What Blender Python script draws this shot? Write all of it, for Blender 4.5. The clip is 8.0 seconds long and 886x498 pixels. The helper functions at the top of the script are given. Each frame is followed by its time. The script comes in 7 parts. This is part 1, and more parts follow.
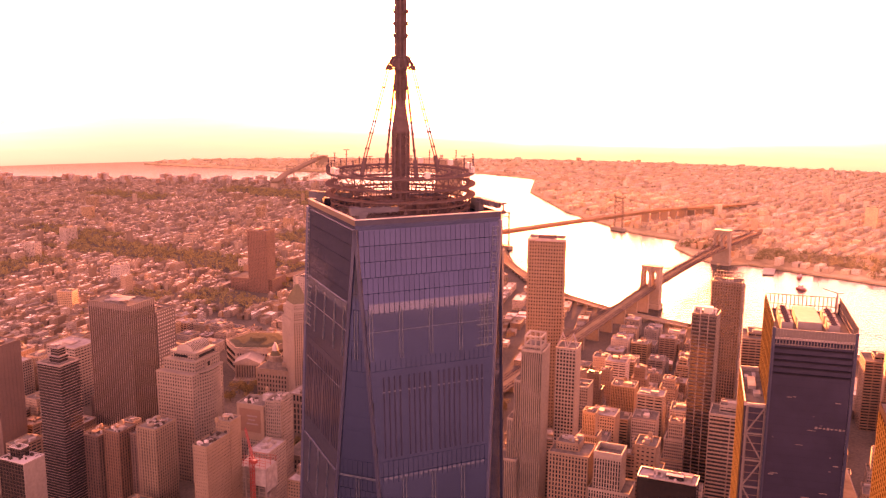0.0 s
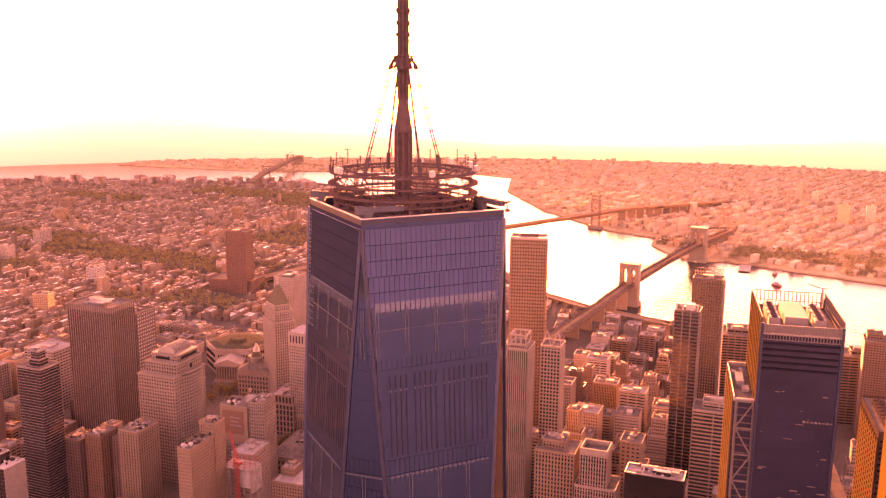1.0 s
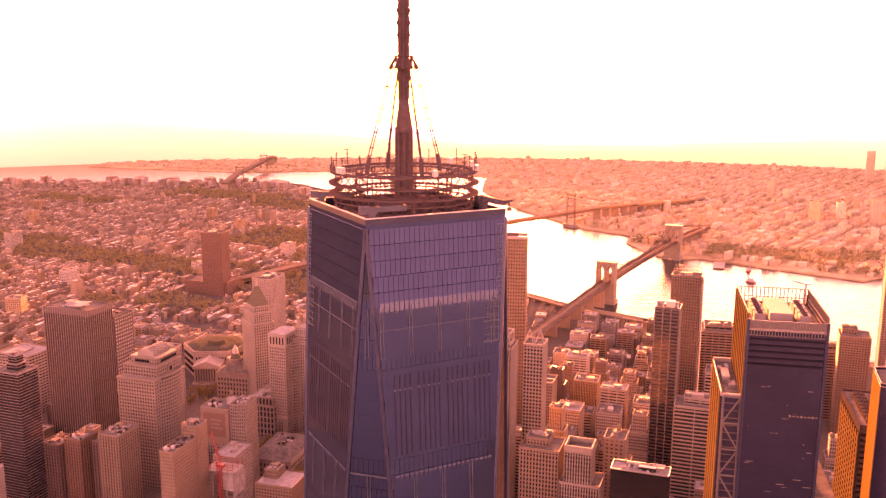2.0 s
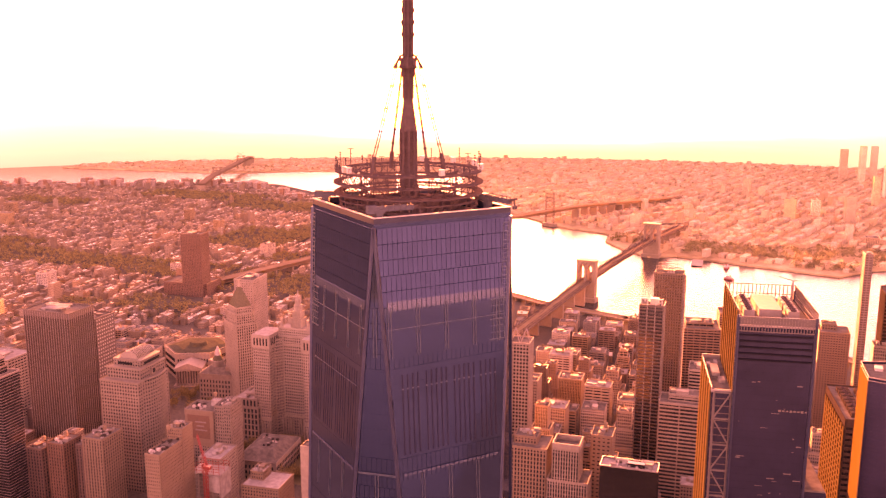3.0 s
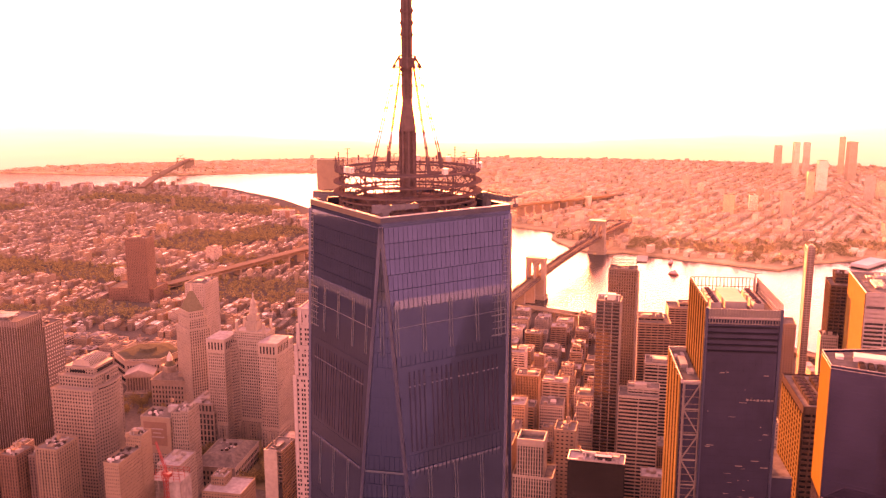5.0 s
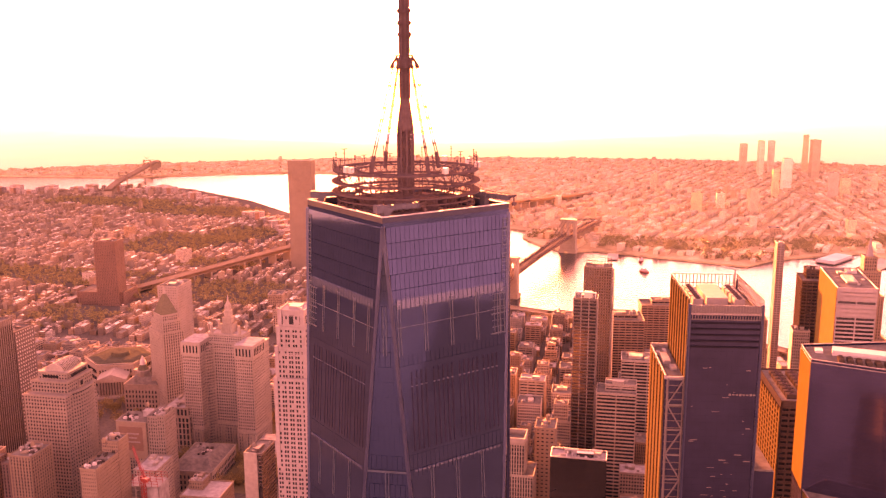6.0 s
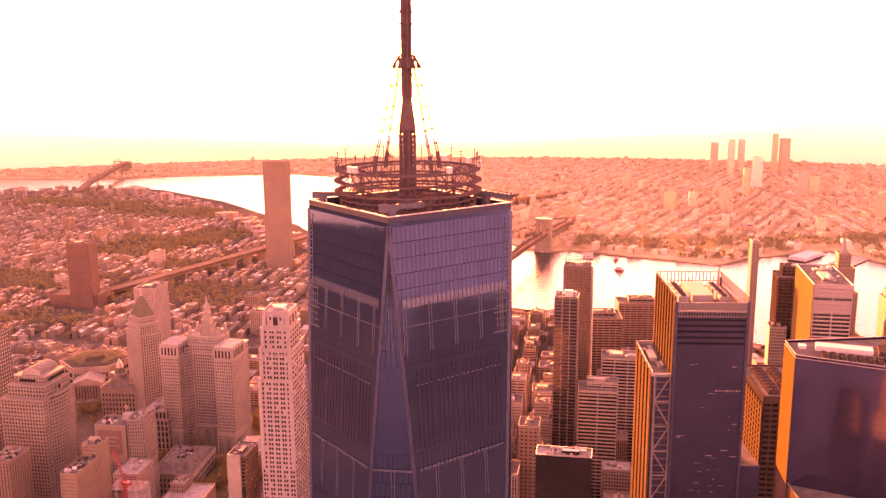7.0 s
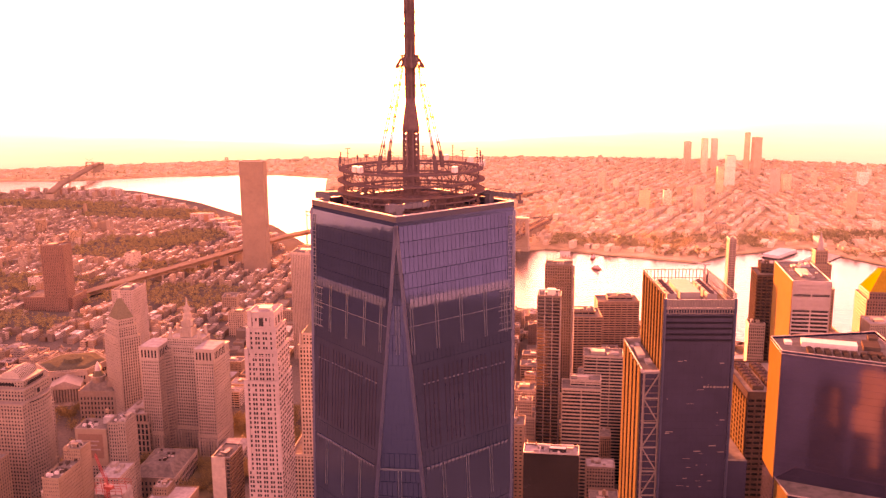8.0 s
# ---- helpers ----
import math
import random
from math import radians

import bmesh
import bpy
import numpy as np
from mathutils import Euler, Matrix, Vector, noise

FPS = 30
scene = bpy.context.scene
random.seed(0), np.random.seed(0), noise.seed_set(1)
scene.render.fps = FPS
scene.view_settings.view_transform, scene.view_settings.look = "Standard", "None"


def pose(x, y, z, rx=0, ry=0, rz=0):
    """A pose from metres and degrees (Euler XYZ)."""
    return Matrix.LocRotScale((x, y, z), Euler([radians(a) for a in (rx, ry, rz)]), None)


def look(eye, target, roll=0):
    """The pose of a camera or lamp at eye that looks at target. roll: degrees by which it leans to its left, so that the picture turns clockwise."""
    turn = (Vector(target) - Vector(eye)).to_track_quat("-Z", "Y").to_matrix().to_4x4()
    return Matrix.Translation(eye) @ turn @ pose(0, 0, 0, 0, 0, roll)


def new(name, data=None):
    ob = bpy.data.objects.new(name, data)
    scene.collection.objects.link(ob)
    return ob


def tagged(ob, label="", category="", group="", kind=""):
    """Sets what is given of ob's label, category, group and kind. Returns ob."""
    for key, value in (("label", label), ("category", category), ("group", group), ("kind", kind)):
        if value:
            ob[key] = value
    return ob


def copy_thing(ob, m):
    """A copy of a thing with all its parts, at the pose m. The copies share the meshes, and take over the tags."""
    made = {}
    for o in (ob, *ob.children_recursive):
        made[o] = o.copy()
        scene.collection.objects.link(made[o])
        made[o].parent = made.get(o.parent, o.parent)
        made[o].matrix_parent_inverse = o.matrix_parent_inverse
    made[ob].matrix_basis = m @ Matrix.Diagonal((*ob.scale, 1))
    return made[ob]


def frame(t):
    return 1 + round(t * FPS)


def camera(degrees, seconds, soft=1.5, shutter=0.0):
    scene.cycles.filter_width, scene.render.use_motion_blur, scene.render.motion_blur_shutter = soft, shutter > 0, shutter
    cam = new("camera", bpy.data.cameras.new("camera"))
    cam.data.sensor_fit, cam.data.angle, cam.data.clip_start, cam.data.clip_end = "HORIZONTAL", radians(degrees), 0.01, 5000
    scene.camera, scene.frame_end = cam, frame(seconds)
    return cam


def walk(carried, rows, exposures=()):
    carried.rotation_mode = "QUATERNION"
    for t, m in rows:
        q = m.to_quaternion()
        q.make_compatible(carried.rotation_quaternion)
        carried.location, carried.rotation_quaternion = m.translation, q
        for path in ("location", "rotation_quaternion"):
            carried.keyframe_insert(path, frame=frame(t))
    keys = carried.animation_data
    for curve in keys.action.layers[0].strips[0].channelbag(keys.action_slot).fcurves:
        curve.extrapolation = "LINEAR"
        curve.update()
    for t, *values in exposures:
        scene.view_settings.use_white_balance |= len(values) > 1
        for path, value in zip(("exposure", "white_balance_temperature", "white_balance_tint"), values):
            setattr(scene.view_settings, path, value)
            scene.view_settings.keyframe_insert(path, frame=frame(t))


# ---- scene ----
cam = camera(52.18, 8.0, soft=1.35)
PATH = [
    (0, (136.53, -235.75, 455.76), (91.16, -148.80, 436.20), 0.51),
    (0.5, (133.00, -238.01, 455.65), (88.81, -150.46, 436.07), 0.45),
    (1, (129.46, -240.25, 455.64), (86.54, -152.07, 436.04), 0.39),
    (1.5, (125.87, -242.46, 455.64), (84.33, -153.63, 436.04), 0.33),
    (3, (114.93, -248.91, 455.51), (77.05, -158.47, 435.87), 0.14),
    (3.5, (111.14, -251.17, 455.54), (74.49, -160.23, 435.90), 0.13),
    (4, (107.34, -253.42, 455.58), (72.23, -161.87, 435.93), 0.07),
    (4.5, (103.40, -255.63, 455.55), (69.90, -163.48, 435.90), -0.00),
    (6, (90.74, -261.37, 455.38), (62.27, -167.54, 435.75), -0.26),
    (6.5, (86.51, -263.15, 455.42), (59.54, -168.88, 435.78), -0.29),
    (7, (82.24, -264.84, 455.42), (56.72, -170.17, 435.77), -0.29),
    (7.5, (77.87, -266.45, 455.47), (53.80, -171.40, 435.81), -0.30),
    (8, (73.66, -267.96, 455.45), (50.93, -172.59, 435.75), -0.34),
]
EXPOSURE = [(0.0, 3.91, 38000, 150), (3.0, 4.04, 44000, 158), (7.1, 4.07, 46000, 160), (7.4, 3.46, 20000, 116), (7.5, 3.46, 20000, 116), (7.75, 4.07, 46000, 160), (8.0, 4.07, 46000, 160)]
walk(cam, [(t, look(eye, target, roll)) for t, eye, target, roll in PATH], EXPOSURE)

# ---- light ----
SUN_AZ = 17.0      # degrees to the left of +y
SUN_EL = 3.2
sun_from = Vector((-math.sin(radians(SUN_AZ)) * math.cos(radians(SUN_EL)), math.cos(radians(SUN_AZ)) * math.cos(radians(SUN_EL)), math.sin(radians(SUN_EL))))
sun = new("sun", bpy.data.lights.new("sun", "SUN"))
sun.data.energy, sun.data.angle, sun.data.color = 4.6, radians(0.6), (1.0, 0.70, 0.30)
sun.matrix_world = look(sun_from * 4000, (0, 0, 0))

world = bpy.data.worlds.new("world")
scene.world = world
world.use_nodes = True
wn, wl = world.node_tree.nodes, world.node_tree.links
wn.clear()
sky = wn.new("ShaderNodeTexSky")
sky.sky_type, sky.sun_disc = "NISHITA", False
sky.sun_elevation, sky.sun_rotation = radians(SUN_EL), radians(-SUN_AZ)
sky.air_density, sky.dust_density, sky.ozone_density, sky.altitude = 0.64, 0.5, 0.65, 400
bg, wout = wn.new("ShaderNodeBackground"), wn.new("ShaderNodeOutputWorld")
bg.inputs["Strength"].default_value = 0.15
wl.new(sky.outputs[0], bg.inputs["Color"])
wl.new(bg.outputs[0], wout.inputs["Surface"])

# ---- materials ----
def material(name, base, rough=0.7, metal=0.0, vary=0.25, grain=0.4, patch=0.02, bump=0.0, random_from="", hue=0.0, ior=1.5, spread=0.45, skew=1.0):
    """A surface with two scales of variation: patch and grain are noise scales in 1/m; random_from: object or island."""
    m = bpy.data.materials.new(name)
    m.use_nodes = True
    n, l = m.node_tree.nodes, m.node_tree.links
    b = n["Principled BSDF"]
    b.inputs["Roughness"].default_value, b.inputs["Metallic"].default_value, b.inputs["IOR"].default_value = rough, metal, ior
    co = n.new("ShaderNodeTexCoord")
    big, small = n.new("ShaderNodeTexNoise"), n.new("ShaderNodeTexNoise")
    big.inputs["Scale"].default_value, small.inputs["Scale"].default_value = patch, grain
    big.inputs["Detail"].default_value = small.inputs["Detail"].default_value = 4
    l.new(co.outputs["Object"], big.inputs["Vector"])
    l.new(co.outputs["Object"], small.inputs["Vector"])
    add = n.new("ShaderNodeMath")
    add.operation = "ADD"
    l.new(big.outputs["Fac"], add.inputs[0])
    l.new(small.outputs["Fac"], add.inputs[1])
    rng = n.new("ShaderNodeMapRange")
    rng.inputs["From Min"].default_value, rng.inputs["From Max"].default_value = 0.6, 1.4
    rng.inputs["To Min"].default_value, rng.inputs["To Max"].default_value = 1 - vary, 1 + vary
    l.new(add.outputs[0], rng.inputs["Value"])
    value = rng.outputs[0]
    hsv = n.new("ShaderNodeHueSaturation")
    hsv.inputs["Color"].default_value = (*base, 1)
    if random_from:
        src = n.new("ShaderNodeObjectInfo" if random_from == "object" else "ShaderNodeNewGeometry")
        out = src.outputs["Random" if random_from == "object" else "Random Per Island"]
        r2 = n.new("ShaderNodeMapRange")
        r2.inputs["To Min"].default_value, r2.inputs["To Max"].default_value = 1 - spread, 1 + spread
        pw = n.new("ShaderNodeMath")
        pw.operation = "POWER"
        pw.inputs[1].default_value = skew
        l.new(out, pw.inputs[0])
        l.new(pw.outputs[0], r2.inputs["Value"])
        mul = n.new("ShaderNodeMath")
        mul.operation = "MULTIPLY"
        l.new(value, mul.inputs[0])
        l.new(r2.outputs[0], mul.inputs[1])
        value = mul.outputs[0]
        if hue:
            wn2 = n.new("ShaderNodeTexWhiteNoise")
            wn2.noise_dimensions = "1D"
            l.new(out, wn2.inputs["W"])
            r3 = n.new("ShaderNodeMapRange")
            r3.inputs["To Min"].default_value, r3.inputs["To Max"].default_value = 1 - 0.75 * hue, 1 + 0.5 * hue
            l.new(wn2.outputs["Value"], r3.inputs["Value"])
            l.new(r3.outputs[0], hsv.inputs["Saturation"])
    l.new(value, hsv.inputs["Value"])
    l.new(hsv.outputs[0], b.inputs["Base Color"])
    rr = n.new("ShaderNodeMapRange")
    rr.inputs["To Min"].default_value, rr.inputs["To Max"].default_value = max(0.0, rough - 0.12 * rough), min(1, rough + 0.2 * rough)
    l.new(small.outputs["Fac"], rr.inputs["Value"])
    l.new(rr.outputs[0], b.inputs["Roughness"])
    if bump:
        bp = n.new("ShaderNodeBump")
        bp.inputs["Strength"].default_value, bp.inputs["Distance"].default_value = bump, 0.3
        l.new(small.outputs["Fac"], bp.inputs["Height"])
        l.new(bp.outputs[0], b.inputs["Normal"])
    return m


def windowed(name, base, glass, floor=3.3, bay=2.6, rough=0.8, island=True, hue=1.0, spread=0.6):
    """Masonry of far, small buildings: rows of small dark panes between piers, tinted building by building."""
    m = material(name, base, rough, vary=0.2, grain=0.5, patch=0.03, random_from="island" if island else "object", hue=hue, spread=spread)
    n, l = m.node_tree.nodes, m.node_tree.links
    b = n["Principled BSDF"]
    geo = n.new("ShaderNodeNewGeometry")
    sep = n.new("ShaderNodeSeparateXYZ")
    l.new(geo.outputs["Position"], sep.inputs[0])

    def saw(sock, period, lo, hi):
        d = n.new("ShaderNodeMath"); d.operation = "DIVIDE"; d.inputs[1].default_value = period
        l.new(sock, d.inputs[0])
        f = n.new("ShaderNodeMath"); f.operation = "FRACT"
        l.new(d.outputs[0], f.inputs[0])
        a = n.new("ShaderNodeMath"); a.operation = "GREATER_THAN"; a.inputs[1].default_value = lo
        c = n.new("ShaderNodeMath"); c.operation = "LESS_THAN"; c.inputs[1].default_value = hi
        l.new(f.outputs[0], a.inputs[0]); l.new(f.outputs[0], c.inputs[0])
        p = n.new("ShaderNodeMath"); p.operation = "MULTIPLY"
        l.new(a.outputs[0], p.inputs[0]); l.new(c.outputs[0], p.inputs[1])
        return p.outputs[0]
    s = n.new("ShaderNodeMath"); s.operation = "ADD"
    l.new(sep.outputs["X"], s.inputs[0]); l.new(sep.outputs["Y"], s.inputs[1])
    k = n.new("ShaderNodeMath"); k.operation = "MULTIPLY"
    l.new(saw(s.outputs[0], bay, 0.3, 0.75), k.inputs[0])
    l.new(saw(sep.outputs["Z"], floor, 0.3, 0.8), k.inputs[1])
    mix = n.new("ShaderNodeMix"); mix.data_type = "RGBA"
    old = b.inputs["Base Color"].links[0].from_socket
    l.new(k.outputs[0], mix.inputs["Factor"])
    l.new(old, mix.inputs[6])
    mix.inputs[7].default_value = (*glass, 1)
    l.new(mix.outputs[2], b.inputs["Base Color"])
    return m


M = dict(
    asphalt=material("asphalt", (0.085, 0.078, 0.07), 0.95, ior=1.0, vary=0.4, grain=0.3, patch=0.01),
    stone=material("pale_stone", (0.145, 0.125, 0.113), 0.8, vary=0.32, grain=0.35, patch=0.03),
    limestone=material("limestone", (0.185, 0.165, 0.152), 0.8, vary=0.3, grain=0.35, patch=0.03),
    pinkstone=material("pink_grey_limestone", (0.175, 0.158, 0.165), 0.8, vary=0.25, grain=0.35, patch=0.03),
    brick=material("tan_brick", (0.15, 0.108, 0.085), 0.85, vary=0.22, grain=0.5, patch=0.04),
    redbrick=material("red_brick", (0.12, 0.066, 0.05), 0.85, vary=0.22, grain=0.5, patch=0.04),
    mixed=material("city_masonry", (0.24, 0.185, 0.145), 0.82, vary=0.2, grain=0.5, patch=0.04, random_from="object", hue=1.0),
    concrete=material("concrete", (0.155, 0.142, 0.138), 0.8, vary=0.25, grain=0.3, patch=0.05),
    darkstone=material("dark_cladding", (0.06, 0.047, 0.045), 0.55, vary=0.2, grain=0.3, patch=0.03),
    palestrip=material("pale_metal_strip", (0.20, 0.175, 0.18), 0.5, metal=0.2, vary=0.15, grain=0.3),
    paleglass=material("pale_spandrel_glass", (0.10, 0.165, 0.25), 0.12, metal=0.75, vary=0.12, grain=0.1),
    palerib=material("pale_anodised_rib", (0.19, 0.165, 0.17), 0.5, metal=0.1, vary=0.15, grain=0.3),
    # far tower concrete made paler: haze painted into the colour
    fartower=material("hazed_tower_concrete", (0.46, 0.35, 0.25), 0.8, vary=0.25, grain=0.3, patch=0.04, random_from="object", hue=0.6, spread=0.35, ior=1.0),
    mattdark=material("matt_dark_metal", (0.045, 0.036, 0.032), 0.9, vary=0.25, grain=0.3, ior=1.0),
    tankwood=material("weathered_tank_wood", (0.16, 0.11, 0.08), 0.85, vary=0.3, grain=1.5),
    rib=material("bronze_rib", (0.15, 0.13, 0.14), 0.5, metal=0.3, vary=0.15, grain=0.3),
    deepglass=material("deep_tinted_glass", (0.026, 0.03, 0.056), 0.12, metal=0.6, vary=0.2, grain=0.15, patch=0.04),
    # gold of the sunlit tower sides, painted as a base colour
    flank=material("sunlit_flank_colour", (0.108, 0.076, 0.036), 0.8, ior=1.0, vary=0.1, grain=0.1),
    blackglass=material("black_glass", (0.016, 0.015, 0.016), 0.12, vary=0.3, grain=0.25, patch=0.05, ior=1.6),
    glass=material("window_glass", (0.018, 0.018, 0.02), 0.12, vary=0.5, grain=0.35, patch=0.06, ior=1.28),
    blueglass=material("mirror_glass", (0.033, 0.080, 0.165), 0.06, metal=0.85, vary=0.14, grain=0.08, patch=0.02),
    paneglass=material("pane_glass", (0.037, 0.088, 0.18), 0.05, metal=0.85, vary=0.1, grain=0.05, patch=0.02, random_from="object", spread=0.08),
    cranegrey=material("blue_grey_crane_paint", (0.05, 0.06, 0.08), 0.75, ior=1.15, vary=0.2, grain=0.6),
    bracesteel=material("grey_brace_steel", (0.085, 0.08, 0.085), 0.5, metal=0.3, vary=0.2, grain=0.3),
    ripplesteel=material("rippled_bronze_steel", (0.13, 0.085, 0.06), 0.55, metal=0.2, vary=0.25, grain=0.25, patch=0.03),
    roofgreen=material("dull_green_roof", (0.055, 0.058, 0.045), 0.95, ior=1.0, vary=0.35, grain=0.3, patch=0.05),
    jointdark=material("dark_joint_gasket", (0.006, 0.006, 0.01), 0.7, ior=1.15, vary=0.2, grain=0.3),
    lobbyframe=material("blue_grey_lobby_frame", (0.032, 0.066, 0.10), 0.45, metal=0.5, vary=0.15, grain=0.3),
    edgesteel=material("blue_grey_edge_steel", (0.026, 0.046, 0.09), 0.4, metal=0.75, vary=0.15, grain=0.2),
    wedgeglass=material("purple_mirror_glass", (0.056, 0.056, 0.10), 0.07, metal=0.8, vary=0.25, grain=0.06, patch=0.015),
    parapet=material("parapet_metal", (0.022, 0.036, 0.068), 0.35, metal=0.7, vary=0.15, grain=0.3),
    steel=material("brushed_steel", (0.125, 0.115, 0.125), 0.5, metal=0.5, vary=0.12, grain=0.5),
    whitepaint=material("white_painted_metal", (0.33, 0.32, 0.325), 0.7, ior=1.25, vary=0.15, grain=0.5),
    greysteel=material("grey_steel", (0.06, 0.046, 0.052), 0.7, metal=0.0, vary=0.3, grain=0.6, ior=1.0),
    redsteel=material("red_painted_steel", (0.28, 0.04, 0.03), 0.5, vary=0.25, grain=0.8),
    rooftar=material("roof_tar", (0.10, 0.095, 0.09), 0.9, vary=0.45, grain=0.25, patch=0.06, bump=0.2, ior=1.0),
    roofgrey=material("roof_membrane", (0.20, 0.20, 0.205), 0.8, ior=1.0, vary=0.35, grain=0.2, patch=0.05),
    # bridge brown kept light, haze painted into the colour
    copper=material("green_copper", (0.085, 0.085, 0.065), 0.85, ior=1.0, vary=0.3, grain=0.4),
    farsteel=material("hazed_bridge_brown", (0.17, 0.125, 0.095), 0.95, ior=1.0, vary=0.2, grain=0.1),
    darkbrick=material("dark_brown_brick", (0.085, 0.055, 0.05), 0.85, vary=0.22, grain=0.5, patch=0.04),
    # the same painted sun gold, for fins on the braced tower
    gold=material("sunlit_fin_colour", (0.108, 0.076, 0.036), 0.8, ior=1.0, vary=0.25, grain=0.4),
    # sunlight on a brown roof, put into a gold base colour
    sungold=material("sunlit_roof_gold", (0.20, 0.12, 0.022), 0.7, ior=1.0, vary=0.25, grain=0.4),
    gapdark=material("unlit_window_strip", (0.014, 0.010, 0.009), 0.9, ior=1.0, vary=0.2, grain=0.3),
    leaf=material("foliage", (0.14, 0.105, 0.045), 0.8, vary=0.5, grain=0.6, patch=0.08, random_from="island"),
    bark=material("bark", (0.09, 0.06, 0.04), 0.9, vary=0.3, grain=2.0),
    lowwall=windowed("row_house_masonry", (0.19, 0.135, 0.10), (0.09, 0.065, 0.05), hue=0.5, spread=0.45),
    lowroof=material("silvered_roof", (0.50, 0.43, 0.37), 0.75, ior=1.0, vary=0.4, grain=0.2, patch=0.02, random_from="island", hue=0.5, spread=0.7, skew=2.2),
    # far bank walls, panes and roofs paled and evened out as painted haze
    terracewall=windowed("hazed_bank_masonry", (0.40, 0.29, 0.195), (0.31, 0.22, 0.15), hue=0.4, spread=0.3),
    terraceroof=material("hazed_bank_roof", (0.44, 0.34, 0.24), 0.8, ior=1.0, vary=0.25, grain=0.12, patch=0.02, random_from="island", hue=0.4, spread=0.25),
    slabwall=windowed("housing_brick", (0.26, 0.15, 0.11), (0.04, 0.04, 0.045), 2.9, 3.2),
    earth=material("park_ground", (0.10, 0.085, 0.045), 0.95, vary=0.4, grain=0.05, patch=0.01),
    # far bank ground lightened, haze put into its colour
    farground=material("hazed_bank_ground", (0.36, 0.26, 0.165), 0.95, ior=1.0, vary=0.5, grain=0.03, patch=0.004),
    housewall=windowed("tenement_masonry", (0.18, 0.13, 0.10), (0.07, 0.055, 0.05), island=False),
    houseroof=material("tenement_roof", (0.44, 0.395, 0.345), 0.75, ior=1.0, vary=0.4, grain=0.15, patch=0.03, random_from="object", hue=0.5, spread=0.75, skew=2.2),
    quay=material("quay_stone", (0.20, 0.18, 0.16), 0.85, vary=0.3, grain=0.2, patch=0.02),
    deck=material("bridge_deck", (0.20, 0.145, 0.10), 0.9, ior=1.0, vary=0.25, grain=0.3, patch=0.03),
    granite=material("granite_blocks", (0.20, 0.155, 0.12), 0.85, vary=0.25, grain=0.35, patch=0.04, bump=0.3),
)

# water: a dark, rippled mirror
water_mat = bpy.data.materials.new("river_water")
water_mat.use_nodes = True
n, l = water_mat.node_tree.nodes, water_mat.node_tree.links
b = n["Principled BSDF"]
b.inputs["Base Color"].default_value, b.inputs["Roughness"].default_value, b.inputs["IOR"].default_value = (0.03, 0.035, 0.035, 1), 0.18, 1.2
co, wa, wb, bp = n.new("ShaderNodeTexCoord"), n.new("ShaderNodeTexNoise"), n.new("ShaderNodeTexNoise"), n.new("ShaderNodeBump")
wa.inputs["Scale"].default_value, wb.inputs["Scale"].default_value = 0.12, 0.006
wa.inputs["Detail"].default_value = 3
l.new(co.outputs["Object"], wa.inputs["Vector"])
l.new(co.outputs["Object"], wb.inputs["Vector"])
mm = n.new("ShaderNodeMath"); mm.operation = "MULTIPLY"
l.new(wa.outputs["Fac"], mm.inputs[0]); l.new(wb.outputs["Fac"], mm.inputs[1])
bp.inputs["Strength"].default_value, bp.inputs["Distance"].default_value = 1.0, 2.3
l.new(mm.outputs[0], bp.inputs["Height"])
l.new(bp.outputs[0], b.inputs["Normal"])

# far land: backdrop with haze painted into its emission, glowing paler towards the skyline
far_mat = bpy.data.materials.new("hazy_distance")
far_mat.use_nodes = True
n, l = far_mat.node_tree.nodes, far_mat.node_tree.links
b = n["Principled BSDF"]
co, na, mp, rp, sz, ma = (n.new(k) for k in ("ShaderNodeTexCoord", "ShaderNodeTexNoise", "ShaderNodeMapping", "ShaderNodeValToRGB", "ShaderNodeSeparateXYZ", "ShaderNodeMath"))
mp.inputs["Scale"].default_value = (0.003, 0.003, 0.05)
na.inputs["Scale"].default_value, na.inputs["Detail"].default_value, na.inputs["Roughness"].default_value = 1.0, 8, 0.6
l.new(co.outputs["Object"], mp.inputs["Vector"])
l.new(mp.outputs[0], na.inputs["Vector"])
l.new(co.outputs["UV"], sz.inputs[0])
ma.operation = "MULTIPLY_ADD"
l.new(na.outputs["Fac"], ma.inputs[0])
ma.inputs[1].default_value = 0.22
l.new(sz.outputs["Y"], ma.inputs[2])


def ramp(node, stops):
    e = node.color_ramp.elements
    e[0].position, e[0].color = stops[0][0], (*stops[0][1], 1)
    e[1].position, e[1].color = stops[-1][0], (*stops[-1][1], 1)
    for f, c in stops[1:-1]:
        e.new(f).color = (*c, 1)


# glow colour where the painted haze merges into the bright sky
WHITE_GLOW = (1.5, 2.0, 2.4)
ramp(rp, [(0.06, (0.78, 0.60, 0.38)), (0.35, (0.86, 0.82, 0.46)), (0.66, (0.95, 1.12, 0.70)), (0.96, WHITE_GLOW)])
# away from the sun's direction the painted haze is pinker and dimmer
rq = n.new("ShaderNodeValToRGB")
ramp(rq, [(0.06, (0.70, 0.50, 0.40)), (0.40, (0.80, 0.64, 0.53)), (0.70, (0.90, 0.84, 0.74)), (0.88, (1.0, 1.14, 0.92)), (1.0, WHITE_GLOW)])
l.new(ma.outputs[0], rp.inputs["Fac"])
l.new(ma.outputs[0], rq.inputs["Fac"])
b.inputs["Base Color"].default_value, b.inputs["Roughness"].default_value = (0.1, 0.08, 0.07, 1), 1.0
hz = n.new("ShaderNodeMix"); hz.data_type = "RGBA"
